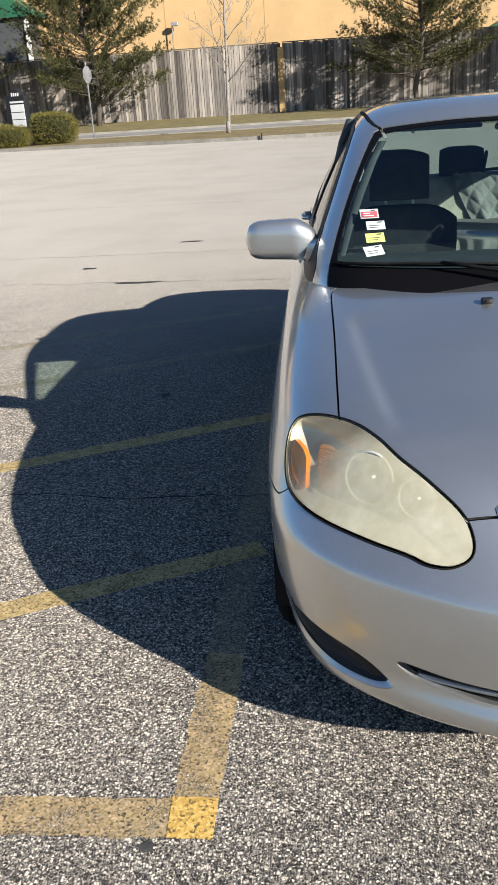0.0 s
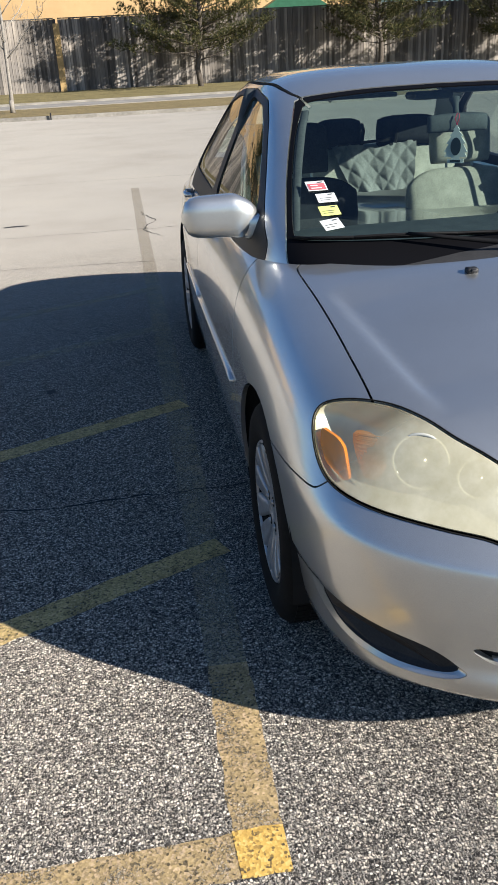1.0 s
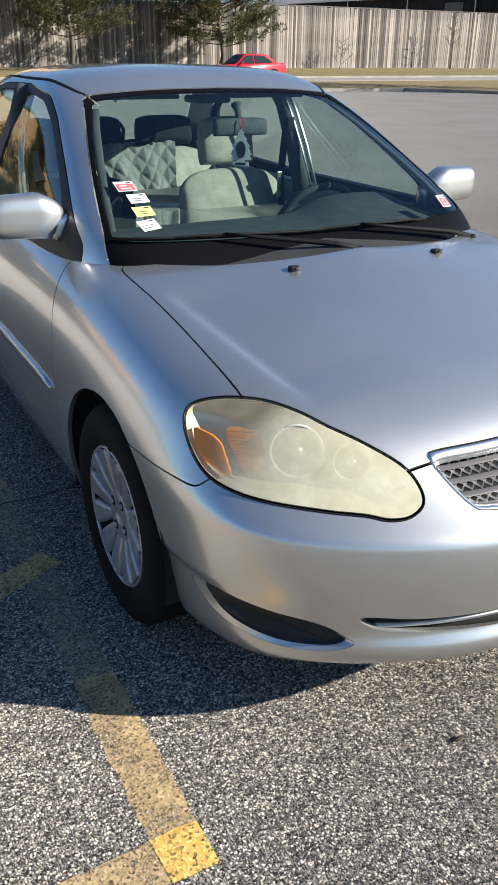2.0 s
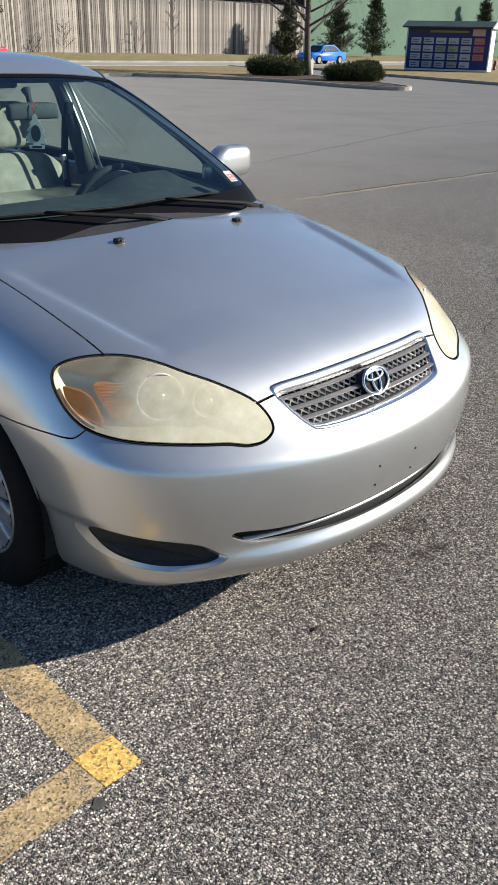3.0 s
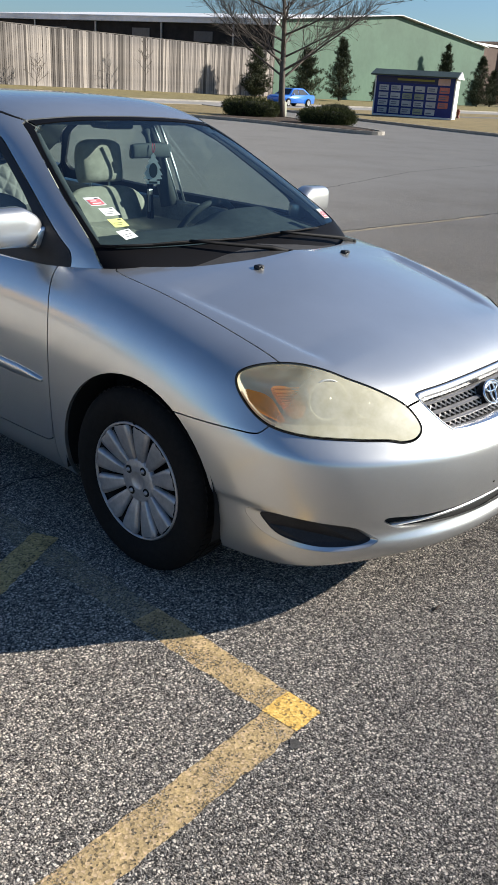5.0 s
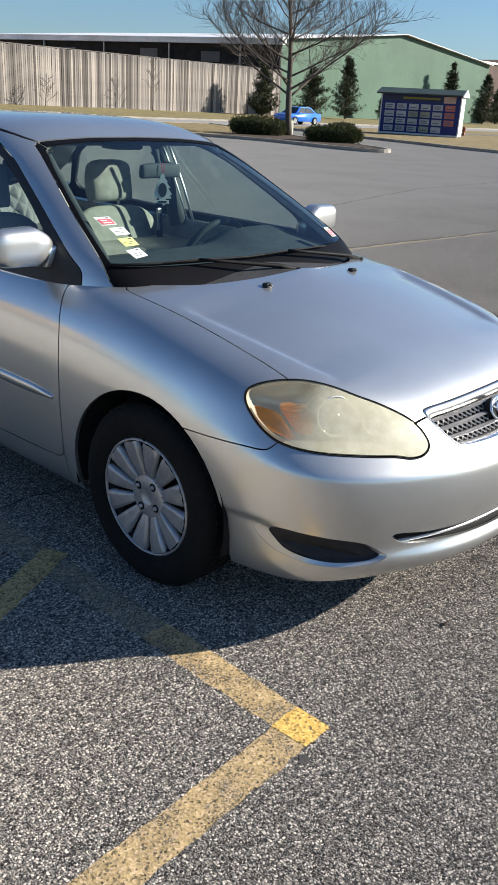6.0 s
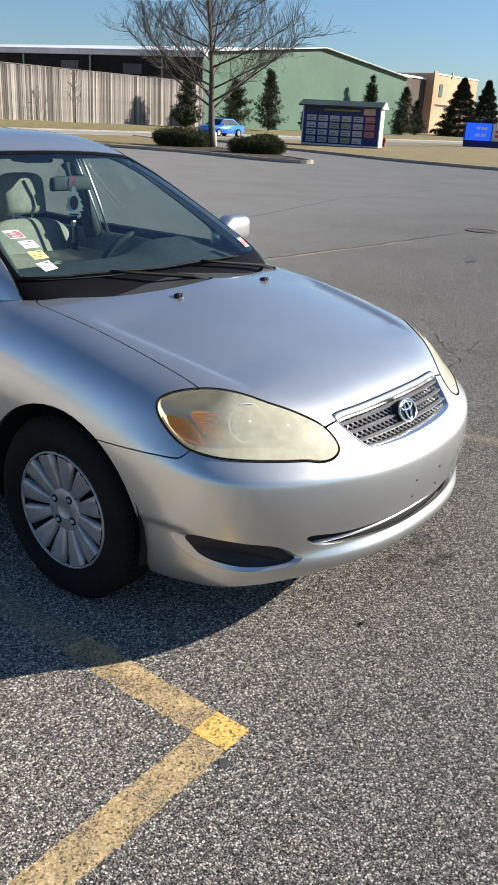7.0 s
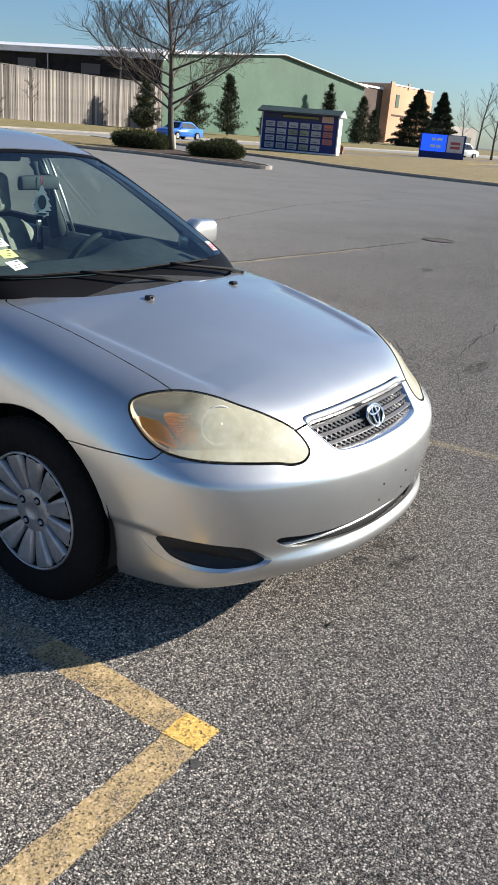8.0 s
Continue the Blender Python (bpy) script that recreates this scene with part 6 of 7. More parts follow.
def bare_tree(x, y, z, height, seed, trunk_r, label, low=.22, limbs=20, reach=.45, rise=.6, fine=(8, 6, 2), pale_foot=0.0, bark_m=None):
    """A leader with upswept limbs, branches along them and twigs along those."""
    rng = random.Random(seed)
    t = thing("bare_tree", label, "tree", pose(x, y, z))
    m = bark_m or bark
    trunk, boughs = bmesh.new(), bmesh.new()
    tp, tf = [], []

    def way(p, d, length, bend, up, n):
        pts, v = [p], d.normalized()
        for k in range(n):
            v = (v + Vector((rng.gauss(0, bend), rng.gauss(0, bend), rng.gauss(up, bend * .6)))).normalized()
            pts.append(pts[-1] + v * length / n)
        return pts

    def reed(line, radii, sides):
        """A thin tapered stem added to the twigs."""
        first = None
        for k, (p, r) in enumerate(zip(line, radii)):
            v = (line[min(k + 1, len(line) - 1)] - line[max(k - 1, 0)]).normalized()
            s = v.orthogonal().normalized()
            c = v.cross(s)
            b = len(tp)
            tp.extend(p + (s * math.cos(2 * math.pi * j / sides) + c * math.sin(2 * math.pi * j / sides)) * r for j in range(sides))
            if k:
                tf.extend((b - sides + j, b - sides + (j + 1) % sides, b + (j + 1) % sides, b + j) for j in range(sides))

    def taper(r0, r1, n):
        return [r0 + (r1 - r0) * k / n for k in range(n + 1)]

    def at(pts, u):
        f = u * (len(pts) - 1)
        i = min(len(pts) - 2, int(f))
        return pts[i].lerp(pts[i + 1], f - i), (pts[i + 1] - pts[i]).normalized()

    lead = way(Vector((0, 0, 0)), Vector((.02, .01, 1)), height, .035, .03, 12)
    rad = [trunk_r * (1.25 if k == 0 else 1.0) * max(.07, (1 - k / 12.5)) ** .85 for k in range(13)]
    tube(trunk, lead, rad, 10)
    if pale_foot:
        tube(trunk, [(0, 0, 0), (0, 0, pale_foot)], [trunk_r * 1.35, trunk_r * 1.15], 9)
    small = max(.007, trunk_r * .042)
    for k in range(limbs):
        u = low + (.97 - low) * ((k + rng.random() * .6) / limbs) ** 1.1
        p, _ = at(lead, u)
        a = k * 2.4 + rng.uniform(-.4, .4)
        length = height * reach * (1 - .72 * ((u - low) / (1 - low)) ** 1.4) * rng.uniform(.8, 1.12)
        d = Vector((math.cos(a), math.sin(a), rise * rng.uniform(.6, 1.3) + .35 * u))
        r = trunk_r * (1 - u * .85) * .42
        bough = way(p, d, length, .09, .035, 7)
        tube(boughs, bough, taper(r, small * 1.6, 7), 6)
        for j in range(fine[0]):
            q, v = at(bough, .18 + .80 * (j + rng.random()) / fine[0])
            side = Vector((rng.gauss(0, 1), rng.gauss(0, 1), rng.gauss(.25, .5))).normalized()
            branch = way(q, v * .9 + side * .75, length * rng.uniform(.22, .42) * (1.1 - .4 * j / fine[0]), .13, .06, 4)
            reed(branch, taper(max(small * 1.4, r * .30), small, 4), 4)
            for i in range(fine[1]):
                q2, v2 = at(branch, .15 + .85 * (i + rng.random()) / fine[1])
                side = Vector((rng.gauss(0, 1), rng.gauss(0, 1), rng.gauss(.2, .6))).normalized()
                twig = way(q2, v2 * .8 + side * .8, length * rng.uniform(.07, .17), .16, .05, 2)
                reed(twig, taper(small, small * .7, 2), 3)
                for _ in range(fine[2]):
                    q3, v3 = at(twig, rng.uniform(.3, 1))
                    side = Vector((rng.gauss(0, 1), rng.gauss(0, 1), rng.gauss(.2, .6))).normalized()
                    reed(way(q3, v3 + side * .8, length * rng.uniform(.05, .10), .1, .03, 1), [small * .8, small * .6], 3)
    part("trunk", trunk, m, t, smooth=True)
    tagged(part("limb", boughs, m, t, smooth=True), kind="stuff")
    tagged(foliage("twig", tp, tf, m, t), kind="stuff")
    return t


bare_tree(32.1, 27.9, .10, 10.2, 8, .175, "leafless grey tree spreading in the lot's island", .17, 36, .60, .30, (12, 8, 3))
bare_tree(-5.45, 38.7, .10, 9.5, 21, .085, "slim leafless street tree with a pale foot", .22, 20, .26, .75, (5, 4, 1), .5, bark_pale)
bare_tree(53.0, 62.0, .38, 4.6, 22, .05, "small leafless sapling in front of the fence", .3, 12, .30, .8, (5, 4, 0))
bare_tree(41.5, 62.6, .38, 2.4, 23, .03, "low leafless shrub in front of the fence", .1, 12, .6, .7, (5, 4, 0))
bare_tree(152.0, 56.0, .2, 12.0, 24, .20, "leafless tree beside the lit sign", .25, 16, .40, .7, (6, 5, 0))
bare_tree(128.0, 49.5, .2, 9.0, 25, .10, "slim leafless tree by the lit sign", .3, 14, .25, .9, (5, 4, 0))
bare_tree(100.5, 35.0, .1, 8.2, 26, .14, "leafless tree on the grass strip", .22, 16, .42, .7, (6, 5, 0))


def hedge(x, y, z, rx, ry, h, seed, material, label, turn=0):
    rng = random.Random(seed)
    t = thing("hedge", label, "shrub", pose(x, y, z, 0, 0, turn))
    bm = bmesh.new()
    bmesh.ops.create_icosphere(bm, subdivisions=3, radius=1.0)
    for v in bm.verts:
        c = v.co
        l = (abs(c.x) ** 3 + abs(c.y) ** 3 + abs(c.z) ** 3) ** (-1 / 3) * (.86 + .07 * noise.noise(c * 2.3 + Vector((seed, 0, 0))))
        v.co = Vector((c.x * rx, c.y * ry, c.z * h * .5)) * l + Vector((0, 0, h * .47))
    core = [(v.co.copy(), v.normal.copy()) for v in bm.verts]
    bm.normal_update()
    core = [(v.co.copy(), v.normal.copy()) for v in bm.verts if v.co.z > .03]
    part("core", bm, hedge_core, t, smooth=True)
    pts, faces = [], []
    for _ in range(5200):
        p, nrm = core[rng.randrange(len(core))]
        q = p + Vector((rng.gauss(0, .09), rng.gauss(0, .09), rng.gauss(0, .06)))
        tuft(pts, faces, q + nrm * rng.uniform(-.02, .07), nrm + Vector((0, 0, .3)), rng.uniform(.07, .14), rng, 5)
    foliage("leaves", pts, faces, material, t)


hedge(30.2, 28.3, .11, 1.4, .9, .78, 61, hedge_leaf, "clipped dark green hedge in the island", 128)
hedge(29.2, 22.8, .11, 1.25, .75, .62, 62, hedge_leaf, "low clipped green hedge in the island", 128)
hedge(-13.55, 38.2, .10, 1.15, 1.0, 1.35, 63, hedge_gold, "round yellow-green clipped shrub by the sign")
hedge(-15.4, 36.9, .10, 1.15, 1.0, .85, 64, hedge_gold, "low yellow-green clipped shrub by the sign")
hedge(43.6, 33.0, .10, 1.1, .5, .45, 65, cedar_leaf, "low dark creeping shrub on the grass")

# monument sign by the far entrance
white_panel = grained("white_panel", (0.70, 0.70, 0.68), (0.80, 0.80, 0.78), 3.0, 0.5, 0.0)
sign_black = mat("sign_black", (0.015, 0.015, 0.017), 0.5)
ms = thing("monument_sign", "black sign with an arched head and white panels", "sign", pose(-14.7, 37.6, .1, 0, 0, -16))
bm = bmesh.new()
box(bm, (-.62, -.16, 0), (.42, .16, 2.15), .02)
prism(bm, [(-.40 + .30 * math.cos(math.pi * k / 12) + .3, 2.15 + .24 * math.sin(math.pi * k / 12)) for k in range(13)], FRONT, -.14, .14)
bmesh.ops.recalc_face_normals(bm, faces=bm.faces)
part("body", bm, sign_black, ms)
for z0, z1, x0 in ((.82, 1.12, -.36), (1.15, 1.42, -.36), (1.45, 1.76, -.36), (1.82, 1.90, -.36)):
    bm = bmesh.new()
    box(bm, (x0, -.185, z0), (.36, -.162, z1), .004)
    part("panel", bm, white_panel, ms)
bm = bmesh.new()
for k in range(4):
    box(bm, (-.25 + .11 * k, -.165, 2.10), (-.18 + .11 * k, -.142, 2.24), .004)
part("crest", bm, white_panel, ms)

steel = grained("galvanised", (0.30, 0.30, 0.30), (0.45, 0.45, 0.45), 12.0, 0.5, 0.1, metal=0.5)
ss = thing("street_sign", "grey back of a street sign on a steel post", "sign", pose(-13.5, 45.0, 0.0, 0, 0, 72))
bm = bmesh.new()
box(bm, (-.03, -.03, 0), (.03, .03, 3.75), .006)
part("post", bm, steel, ss)
bm = bmesh.new()
prism(bm, [(.42 * math.cos(math.pi / 8 + math.pi / 4 * k), 3.15 + .42 * math.sin(math.pi / 8 + math.pi / 4 * k)) for k in range(8)], FRONT, -.05, -.032)
bmesh.ops.recalc_face_normals(bm, faces=bm.faces)
part("plate", bm, steel, ss)

# kerb marker stub
bm = bmesh.new()
box(bm, (-3.46, 32.36, 0), (-3.41, 32.41, .24), .006)
tagged(part("marker_post", bm, sign_black), "short dark marker post at the kerb", "post")

# big yellow store behind the fence
yellow_wall = grained("yellow_stucco", (0.56, 0.375, 0.185), (0.62, 0.42, 0.215), 1.2, 0.9, 0.15)
green_roof = grained("green_roof", (0.02, 0.10, 0.055), (0.035, 0.14, 0.08), 3.0, 0.5, 0.0)
store = thing("store_building", "large yellow stucco store with green canopies", "building", pose(0, 72, 0))
bm = bmesh.new()
box(bm, (-70, 0, 0), (21, 40, 13.5))
part("wall", bm, yellow_wall, store)
joint = grained("joint", (0.46, 0.31, 0.15), (0.52, 0.355, 0.18), 3.0)
for k in range(11):
    bm = bmesh.new()
    box(bm, (-62 + k * 8, -.02, 4), (-61.96 + k * 8, 0.0, 13.4))
    part("wall_joint", bm, joint, store)
bm = bmesh.new()
box(bm, (-70.2, -.3, 13.4), (21.2, 40.2, 13.8), .03)
part("parapet", bm, green_roof, store)
for x0, x1, z0, zr in ((10.8, 16.4, 4.6, 6.4), (-31.5, -24.2, 8.4, 11.0)):
    bm = bmesh.new()
    xm = (x0 + x1) / 2
    prism(bm, [(x0 - .4, z0), (x1 + .4, z0), (x1 + .4, z0 + .35), (xm, zr + .35), (x0 - .4, z0 + .35)], FRONT, -3.4, 0.0)
    bmesh.ops.recalc_face_normals(bm, faces=bm.faces)
    part("canopy", bm, green_roof, store, "green pitched canopy roof")
bm = bmesh.new()
for x in (-31.2, -28.0, -24.6):
    box(bm, (x, -3.2, 4.8), (x + .3, -2.9, 8.5))
box(bm, (-31.2, -3.2, 4.8), (-24.3, -2.9, 5.1))
part("window_frame", bm, white_panel, store)
bm = bmesh.new()
box(bm, (-31.0, -3.0, 0.3), (-24.5, -.02, 8.45))
part("porch_wall", bm, grained("porch_wall", (0.05, 0.055, 0.06), (0.09, 0.095, 0.10), 3.0, 0.6), store)
lamp = thing("wall_lamp", "grey lamp on a bracket at the store wall", "lamp", pose(-13.4, 71.6, 7.2))
bm = bmesh.new()
tube(bm, [(0, .4, -1.8), (0, -.1, -1.6), (0, -.1, 0)], .05, 8)
part("bracket", bm, steel, lamp)
bm = bmesh.new()
box(bm, (-.05, -.35, -.05), (.55, 0, .25), .05)
part("head", bm, steel, lamp)

# green gabled hall at the fence's end, open side painted shade-dark under a white eave
def hall():
    green = grained("green_cladding", (0.055, 0.112, 0.072), (0.070, 0.134, 0.088), 1.5, 0.6, 0.05)
    dark = grained("open_side_shade", (0.012, 0.011, 0.011), (0.035, 0.032, 0.03), 1.0, 0.9)
    white = grained("white_eave", (0.72, 0.72, 0.72), (0.82, 0.82, 0.82), 2.0, 0.5, 0.0)
    h = thing("hall_building", "green clad gabled hall with a white eave", "building")
    foot = [(75.7, 66.0), (125.0, 66.0), (119.0, 118.0), (64.5, 118.0)]
    a, b, c, d = foot
    ridge0, ridge1 = ((a[0] + b[0]) / 2, 66.0, 10.75), ((c[0] + d[0]) / 2, 118.0, 10.75)
    bm = bmesh.new()
    v = [bm.verts.new(p) for p in ((*a, 0), (*b, 0), (*b, 8.7), ridge0, (*a, 8.35))]
    bm.faces.new(v)
    w = [bm.verts.new(p) for p in ((*b, 0), (*c, 0), (*c, 8.7), (*b, 8.7))]
    bm.faces.new(w)
    bm.faces.new([bm.verts.new(p) for p in ((*d, 0), (*c, 0), (*c, 8.7), ridge1, (*d, 8.35))])
    part("wall", bm, green, h)
    # near-black sheet: the shade of the open side put into a solid wall
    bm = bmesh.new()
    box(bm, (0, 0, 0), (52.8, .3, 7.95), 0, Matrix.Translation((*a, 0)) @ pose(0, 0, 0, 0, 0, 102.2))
    part("side_shade", bm, dark, h, "near-black sheet painted as shade in the open side of the hall")
    bm = bmesh.new()
    for s in (0, 1):
        p = [(a, d), (b, c)][s]
        o, low = (-1.0, 8.28) if s == 0 else (.3, 8.7)
        bm.faces.new([bm.verts.new(q) for q in ((p[0][0] + o, 65.4, low), (p[1][0] + o, 118.4, low), (ridge1[0], 118.4, 10.88), (ridge0[0], 65.4, 10.88))])
    part("roof", bm, white, h)
    bm = bmesh.new()
    box(bm, (-.5, -.1, 7.75), (53.5, .9, 8.4), .02, Matrix.Translation((*a, 0)) @ pose(0, 0, 0, 0, 0, 102.2))
    part("eave", bm, white, h)
    bm = bmesh.new()
    tube(bm, [(a[0] - .8, 65.5, 8.38), (ridge0[0], 65.5, 10.92), (b[0] + .3, 65.5, 8.74)], .06, 6)
    part("verge_trim", bm, white, h)
    for k, (u, z, w2) in enumerate(((8.0, 5.8, 2.6), (17.0, 6.0, 2.6), (30, 5.9, 3.0))):
        bm = bmesh.new()
        box(bm, (u, .32, z), (u + w2, .40, z + 1.1), .02, Matrix.Translation((*a, 0)) @ pose(0, 0, 0, 0, 0, 102.2))
        part("sign_board", bm, grained("board_grey", (0.12, 0.115, 0.11), (0.17, 0.165, 0.16), 2.0), h)
    for u in (5.0, 15.0, 25.0, 35.0, 45.0):
        bm = bmesh.new()
        box(bm, (u, .5, 0), (u + .18, .68, 7.8), .02, Matrix.Translation((*a, 0)) @ pose(0, 0, 0, 0, 0, 102.2))
        part("column", bm, steel, h)


hall()

# brown and salmon block further along
salmon = grained("salmon_stucco", (0.56, 0.33, 0.20), (0.63, 0.38, 0.24), 0.8, 0.9, 0.1)
brown = grained("dark_brown", (0.085, 0.06, 0.05), (0.11, 0.08, 0.065), 0.8, 0.9, 0.1)
far = thing("office_building", "salmon and brown flat-roofed office block", "building", pose(0, 98, 0))
bm = bmesh.new()
box(bm, (199.5, 0, 0), (226, 20, 14.2))
box(bm, (199.3, -.3, 0), (201.0, .1, 14.7))
box(bm, (209.5, -.25, 13.6), (210.1, .1, 15.0))
part("wall", bm, salmon, far)
# the shade on this wing is put into its dark brown colour
bm = bmesh.new()
box(bm, (180, 2, 0), (199.5, 20, 13.0))
part("side_wing", bm, brown, far)
bm = bmesh.new()
box(bm, (180, 1.7, 12.7), (199.3, 20, 13.15))
box(bm, (201, -.15, 14.0), (226.2, 20.2, 14.35))
part("coping", bm, white_panel, far)
for x, z in ((203.2, 9.0), (184.5, 8.6)):
    w = bmesh.new()
    box(w, (x, -.12 if x > 199 else 1.85, z), (x + 1.9, .05 if x > 199 else 2.05, z + 3.0), .02)
    win = part("window", w, mat("far_glass", (0.06, 0.10, 0.08), 0.1), far)
bm = bmesh.new()
box(bm, (201.0, -.12, 6.9), (226, .02, 7.3))
part("band", bm, brown, far)
dome = bmesh.new()
pts = [(k, 2.0 * math.sin(math.pi * k / 14)) for k in range(15)]
prism(dome, [(165 + a * 1.2, 11.2 + b * .9) for a, b in pts], FRONT, 0, 20)
bmesh.ops.recalc_face_normals(dome, faces=dome.faces)
part("arched_roof", dome, sign_black, far)
far_stucco = grained("far_stucco", (0.28, 0.25, 0.22), (0.34, 0.31, 0.28), 0.8, 0.9, 0.1)
for x, y, w, h2, c in ((230, 120, 45, 7, salmon), (290, 130, 60, 8, far_stucco)):
    b2 = thing("low_building", "pale low building far along the street", "building", pose(x, y, 0))
    bm = bmesh.new()
    box(bm, (0, 0, 0), (w, 20, h2))
    part("wall", bm, c, b2)
    low_glass = mat("low_glass", (0.05, 0.06, 0.07), 0.15)
    for k in range(6):
        bm = bmesh.new()
        box(bm, (3 + k * w / 6.5, -.08, 2), (3 + k * w / 6.5 + w / 12, .02, 4.5))
        part("window", bm, low_glass, b2)

# covered notice kiosk on the grass
blue = grained("kiosk_blue", (0.010, 0.020, 0.13), (0.016, 0.032, 0.19), 4.0, 0.45, 0.0)
navy = mat("kiosk_navy", (0.008, 0.012, 0.06), 0.45)
kiosk = thing("notice_kiosk", "blue notice kiosk with rows of white cards under a small roof", "kiosk", pose(49.6, 31.0, .10, 0, 0, -72))
bm = bmesh.new()
box(bm, (-2.65, -.30, .12), (2.65, .90, 2.55), .02)
body = part("body", bm, blue, kiosk)
bm = bmesh.new()
box(bm, (-2.55, -.325, 2.12), (2.0, -.302, 2.46), .004)
part("header", bm, navy, kiosk)
bm = bmesh.new()
box(bm, (-1.2, -.345, 2.26), (1.3, -.327, 2.38), .003)
part("header_bar", bm, mat("header_yellow", (0.22, 0.20, 0.03), 0.6), kiosk)
bm = bmesh.new()
box(bm, (1.55, -.35, 2.08), (2.35, -.327, 2.48), .004)
part("notice", bm, grained("pink_card", (0.55, 0.38, 0.34), (0.62, 0.46, 0.42), 6.0), kiosk)
cards = [grained("card_pale", (0.36, 0.38, 0.40), (0.50, 0.52, 0.53), 9.0, 0.6, 0.0), grained("card_red", (0.45, 0.12, 0.09), (0.5, 0.2, 0.16), 9.0, 0.6, 0.0), grained("card_green", (0.18, 0.25, 0.16), (0.4, 0.4, 0.3), 9.0, 0.6, 0.0)]
card_ink = mat("card_ink", (0.10, 0.12, 0.18), 0.6)
rng = random.Random(5)
for r in range(4):
    for c in range(6):
        if c == 5 and r == 3:
            continue
        x, z = -2.40 + c * .82, 1.60 - r * .46
        bm = bmesh.new()
        box(bm, (x, -.33, z), (x + .66, -.302, z + .36), .004)
        m = cards[1] if c == 5 else (cards[2] if rng.random() < .15 else cards[0])
        card = part("card", bm, m, kiosk)
        bm = bmesh.new()
        for q in range(rng.choice((1, 2, 2))):
            box(bm, (x + .08, -.338, z + .09 + .12 * q), (x + rng.uniform(.42, .58), -.3305, z + .15 + .12 * q))
        part("bar", bm, card_ink, card)
bm = bmesh.new()
prism(bm, [(-.75, 2.52), (1.35, 2.52), (1.38, 2.60), (.30, 2.94), (-.78, 2.60)], SIDE, -2.95, 2.85)
bmesh.ops.recalc_face_normals(bm, faces=bm.faces)
part("roof", bm, grained("kiosk_roof", (0.03, 0.05, 0.05), (0.06, 0.085, 0.08), 5.0, 0.6), kiosk)
bm = bmesh.new()
prism(bm, [(-.78, 2.50), (1.38, 2.50), (.30, 2.97)], SIDE, 2.852, 2.92)
box(bm, (2.66, -.30, .05), (2.74, .90, 2.5), .01)
box(bm, (-2.74, -.30, .05), (-2.66, .90, 2.5), .01)
box(bm, (-2.7, -.34, .02), (2.7, -.28, .13), .01)
bmesh.ops.recalc_face_normals(bm, faces=bm.faces)
part("trim", bm, white_panel, kiosk)
hyd = thing("fire_hydrant", "small orange-brown hydrant in the grass", "hydrant", pose(57.5, 31.9, .1))
bm = bmesh.new()
lathe(bm, [(.16, 0), (.16, .05), (.10, .07), (.10, .45), (.13, .47), (.11, .58), (0, .66)], 14)
tube(bm, [(-.18, 0, .38), (.18, 0, .38)], .06, 8)
part("body", bm, mat("hydrant_paint", (0.22, 0.05, 0.02), 0.6), hyd, smooth=True)
for x, y in ((33.6, 29.2), (35.2, 30.3)):
    u = thing("utility_box", "pale green utility box near the island", "utility box", pose(x, y, .1, 0, 0, 20))
    bm = bmesh.new()
    w = .28 if x < 34 else .05
    box(bm, (-w, -w * .8, 0), (w, w * .8, .70 if x < 34 else .75), .02)
    part("body", bm, grained("box_green", (0.26, 0.27, 0.21), (0.34, 0.35, 0.28), 6.0), u)

# lit sign further along
led = mat("led_blue", (0.0, 0.04, 0.30), 0.4)
led.node_tree.nodes["Principled BSDF"].inputs["Emission Color"].default_value = (0.008, 0.06, 0.80, 1)
led.node_tree.nodes["Principled BSDF"].inputs["Emission Strength"].default_value = 0.8
ls = thing("lit_sign", "low blue sign with a lit screen and a white poster", "sign", pose(80.0, 33.0, .1, 0, 0, -64))
bm = bmesh.new()
box(bm, (-2.2, -.15, 0), (2.2, .4, 2.25), .03)
part("body", bm, blue, ls)
bm = bmesh.new()
box(bm, (-2.1, -.19, .62), (.35, -.152, 2.2), .005)
screen = part("screen", bm, led, ls, "lit blue screen")
led_white = mat("led_white", (0.7, 0.8, 0.9), 0.4)
for x0, x1, z0 in ((-1.1, -.75, 1.62), (-.65, -.1, 1.62), (-1.2, -.7, .98), (-.6, -.15, .98)):
    bm = bmesh.new()
    box(bm, (x0, -.205, z0), (x1, -.192, z0 + .26), .02)
    part("bar", bm, led_white, screen)
bm = bmesh.new()
box(bm, (.45, -.19, .62), (2.0, -.152, 2.2), .005)
part("poster", bm, grained("poster_white", (0.55, 0.50, 0.50), (0.68, 0.66, 0.66), 4.0), ls)
poster_red = mat("poster_red", (0.4, 0.08, 0.08), 0.6)
for z in (.95, 1.35):
    bm = bmesh.new()
    box(bm, (.75, -.2, z), (1.7, -.192, z + .25), .02)
    part("bar", bm, poster_red, ls)


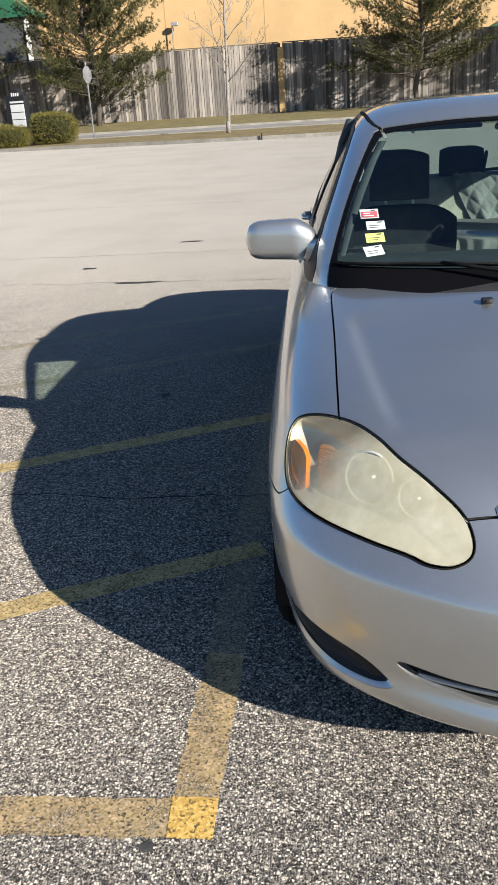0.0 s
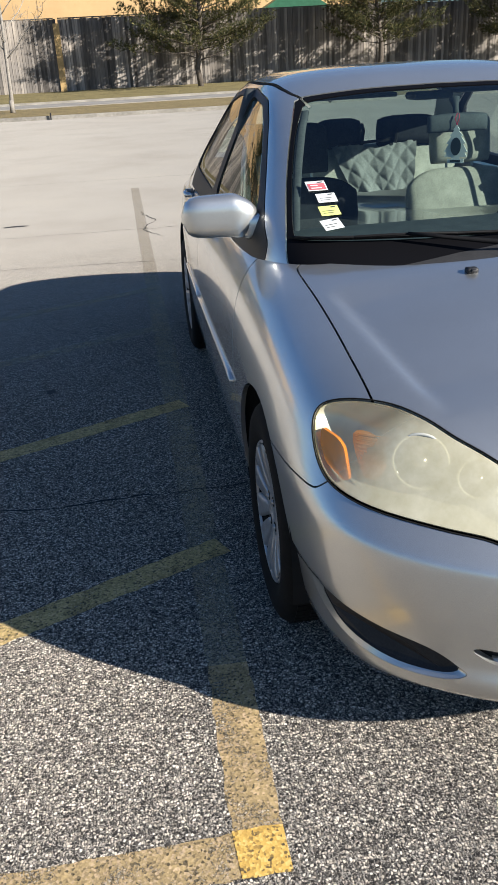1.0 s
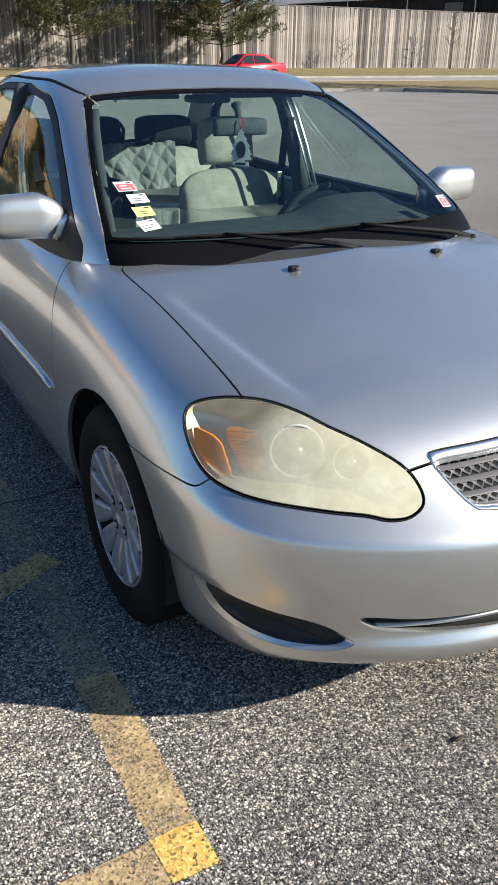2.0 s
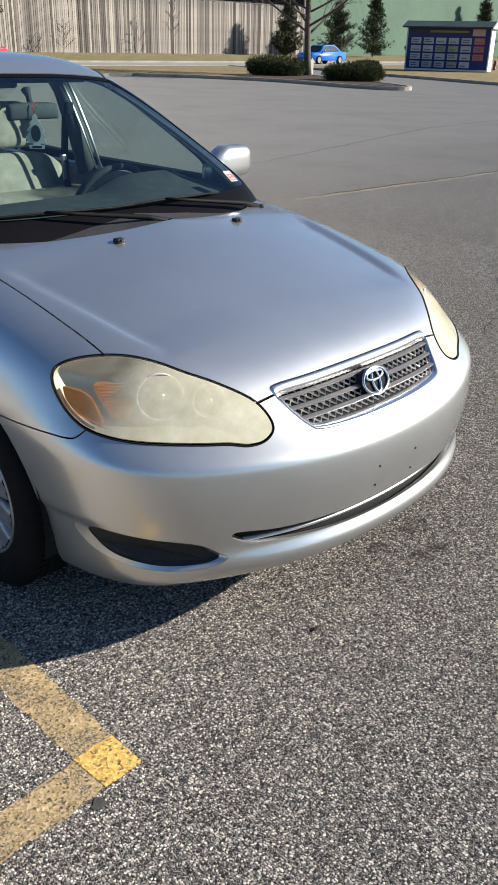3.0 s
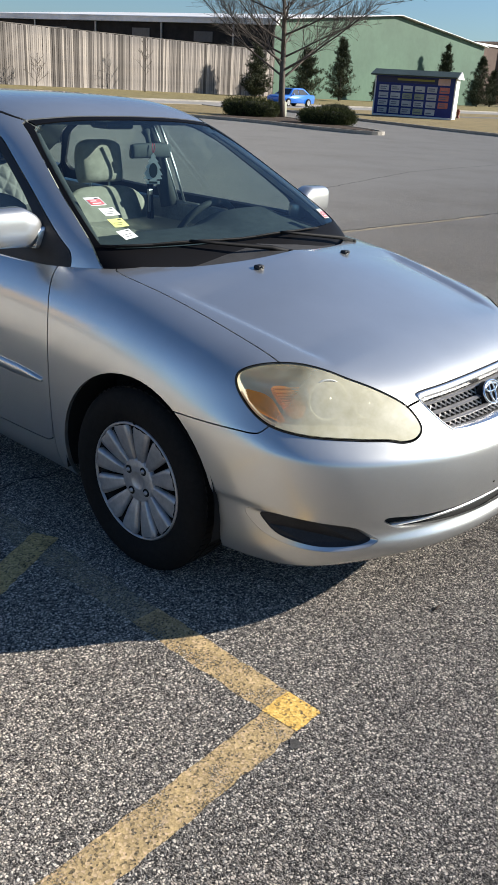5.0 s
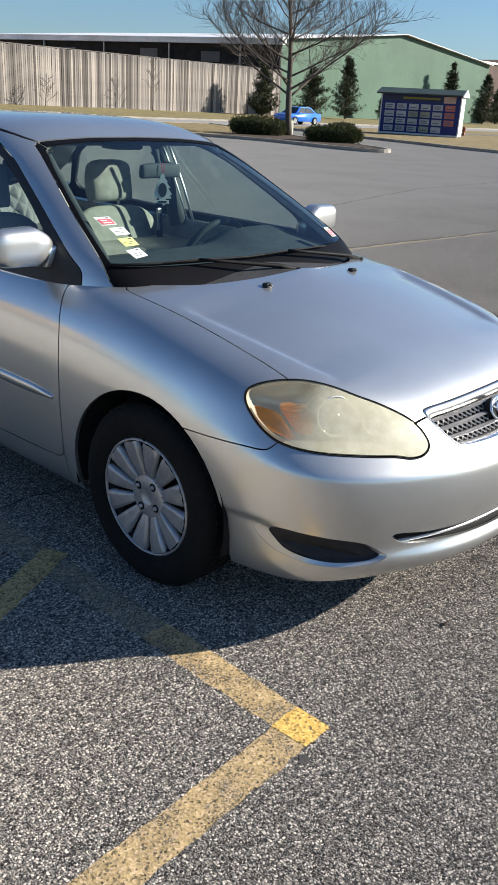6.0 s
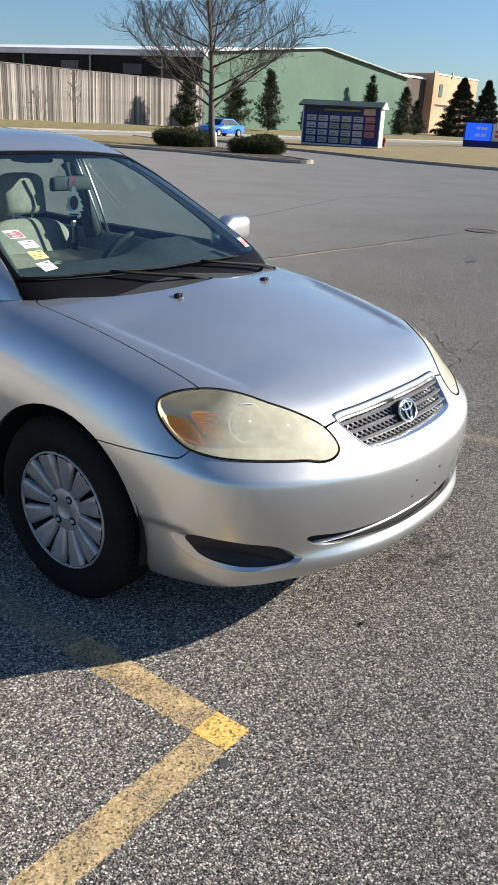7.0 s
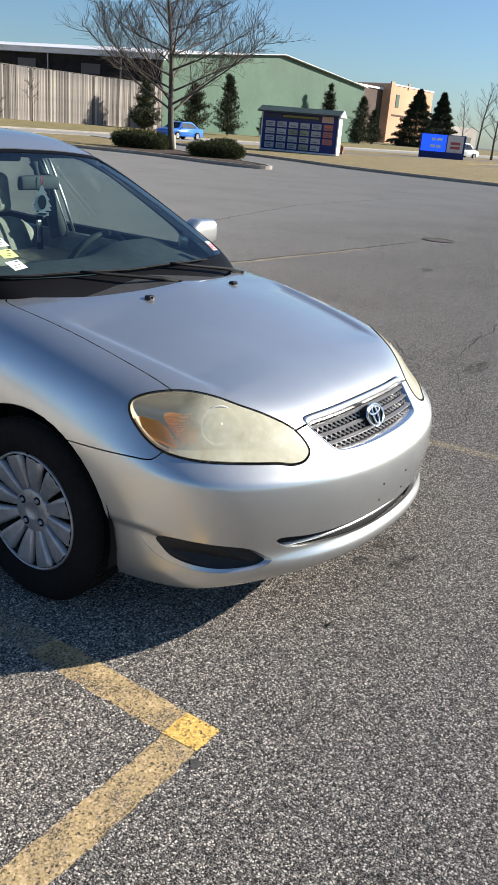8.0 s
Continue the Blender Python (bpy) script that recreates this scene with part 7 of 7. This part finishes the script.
# cars on the street
def street_car(colour, m, label, tall=False):
    paint = mat("paint_" + label.split()[0], colour, 0.3, 0.1, 1.0)
    c = thing("street_car", label, "car", m)
    roof, belt = (1.72, 1.05) if tall else (1.46, .92)
    side = curve_through([(-2.2, .28), (-2.28, .55), (-2.2, .78), (-1.6, belt - .02), (-1.25, belt), (-.62, roof - .08), (-.2, roof), (.55, roof), (.95, roof - .05), (1.62, belt + .06), (2.12, belt + .04), (2.26, .75), (2.24, .40), (2.15, .28)], 4)
    bm = bmesh.new()
    rings = []
    n = len(side)
    for t in (-1, -.93, -.6, 0, .6, .93, 1):
        ring = []
        for a, z in side:
            tuck = .22 * max(0, (z - belt) / (roof - belt)) if z > belt else 0
            half = (.87 - tuck) * (1 - .06 * (abs(a) / 2.28) ** 4)
            e = 1 if abs(t) < .97 else .985
            ring.append(bm.verts.new((a * e, half * t, .25 + (z - .25) * (1 if abs(t) < .97 else .975))))
        rings.append(ring)
    for p, q in zip(rings, rings[1:]):
        for k in range(n - 1):
            bm.faces.new((p[k], p[k + 1], q[k + 1], q[k]))
    bm.faces.new(rings[0])
    bm.faces.new(rings[-1][::-1])
    bmesh.ops.recalc_face_normals(bm, faces=bm.faces)
    part("body", bm, paint, c, smooth=True)
    dark = mat("car_glass", (0.02, 0.025, 0.03), 0.08)
    for s in (-1, 1):
        for loop in ([(-1.02, belt + .03), (-.55, roof - .11), (-.02, roof - .07), (-.02, belt + .03)], [(.06, belt + .03), (.06, roof - .07), (.72, roof - .10), (1.28, belt + .08)]):
            bm = bmesh.new()
            pts = rounded(loop, .05)
            f = [bm.verts.new((a, s * (.885 - .22 * (z - belt) / (roof - belt)), z)) for a, z in pts]
            g = [bm.verts.new((a, s * (.84 - .22 * (z - belt) / (roof - belt)), z)) for a, z in pts]
            bm.faces.new(f)
            for k in range(len(f)):
                j = (k + 1) % len(f)
                bm.faces.new((f[k], f[j], g[j], g[k]))
            part("side_window", bm, dark, c)
    for s, a0, a1 in ((-1, -1.20, -.60), (1, 1.55, 1.0)):
        bm = bmesh.new()
        bm.faces.new([bm.verts.new(p) for p in ((a0 + s * .03, -.70, belt + .05), (a0 + s * .03, .70, belt + .05), (a1 + s * .05, .56, roof - .07), (a1 + s * .05, -.56, roof - .07))])
        part("screen", bm, dark, c)
    for a in (-1.38, 1.36):
        for s in (-1, 1):
            bm = bmesh.new()
            q = Matrix.Translation((a, s * .80, .33)) @ pose(0, 0, 0, -90 * s, 0, 0)
            lathe(bm, [(.0, -.1), (.33, -.1), (.33, .08), (.30, .10), (.21, .10)], 24, q)
            w = part("wheel", bm, black_rubber, c, smooth=True)
            bm = bmesh.new()
            lathe(bm, [(.21, .095), (.19, .085), (.05, .09), (0, .095)], 18, q)
            for k in range(5):
                box(bm, (.04, -.02, .085), (.2, .02, .105), 0, q @ pose(0, 0, 0, 0, 0, 72 * k))
            part("rim", bm, dull_metal, w)
    for s in (-1, 1):
        bm = bmesh.new()
        box(bm, (2.16, s * .55 - .16, .72), (2.27, s * .55 + .16, .86), .02)
        part("tail_lamp", bm, mat("tail_red", (0.4, 0.02, 0.02), 0.3), c)
        bm = bmesh.new()
        box(bm, (-2.27, s * .58 - .16, .62), (-2.14, s * .58 + .16, .74), .02)
        part("head_lamp", bm, mat("head_clear", (0.7, 0.7, 0.68), 0.2), c)
        bm = bmesh.new()
        box(bm, (-.95, s * .98 - .09, belt), (-.85, s * .98 + .06, belt + .12), .03)
        part("wing_mirror", bm, paint, c)
    return c


street_car((0.45, 0.012, 0.02), pose(24.6, 47.5, .012), "red sedan driving along the street")
street_car((0.01, 0.14, 0.58), pose(57.6, 48.2, .012), "blue hatchback driving along the street", False)
street_car((0.62, 0.63, 0.64), pose(101.0, 39.0, .012, 0, 0, 160), "white sport utility car beyond the lit sign", True)
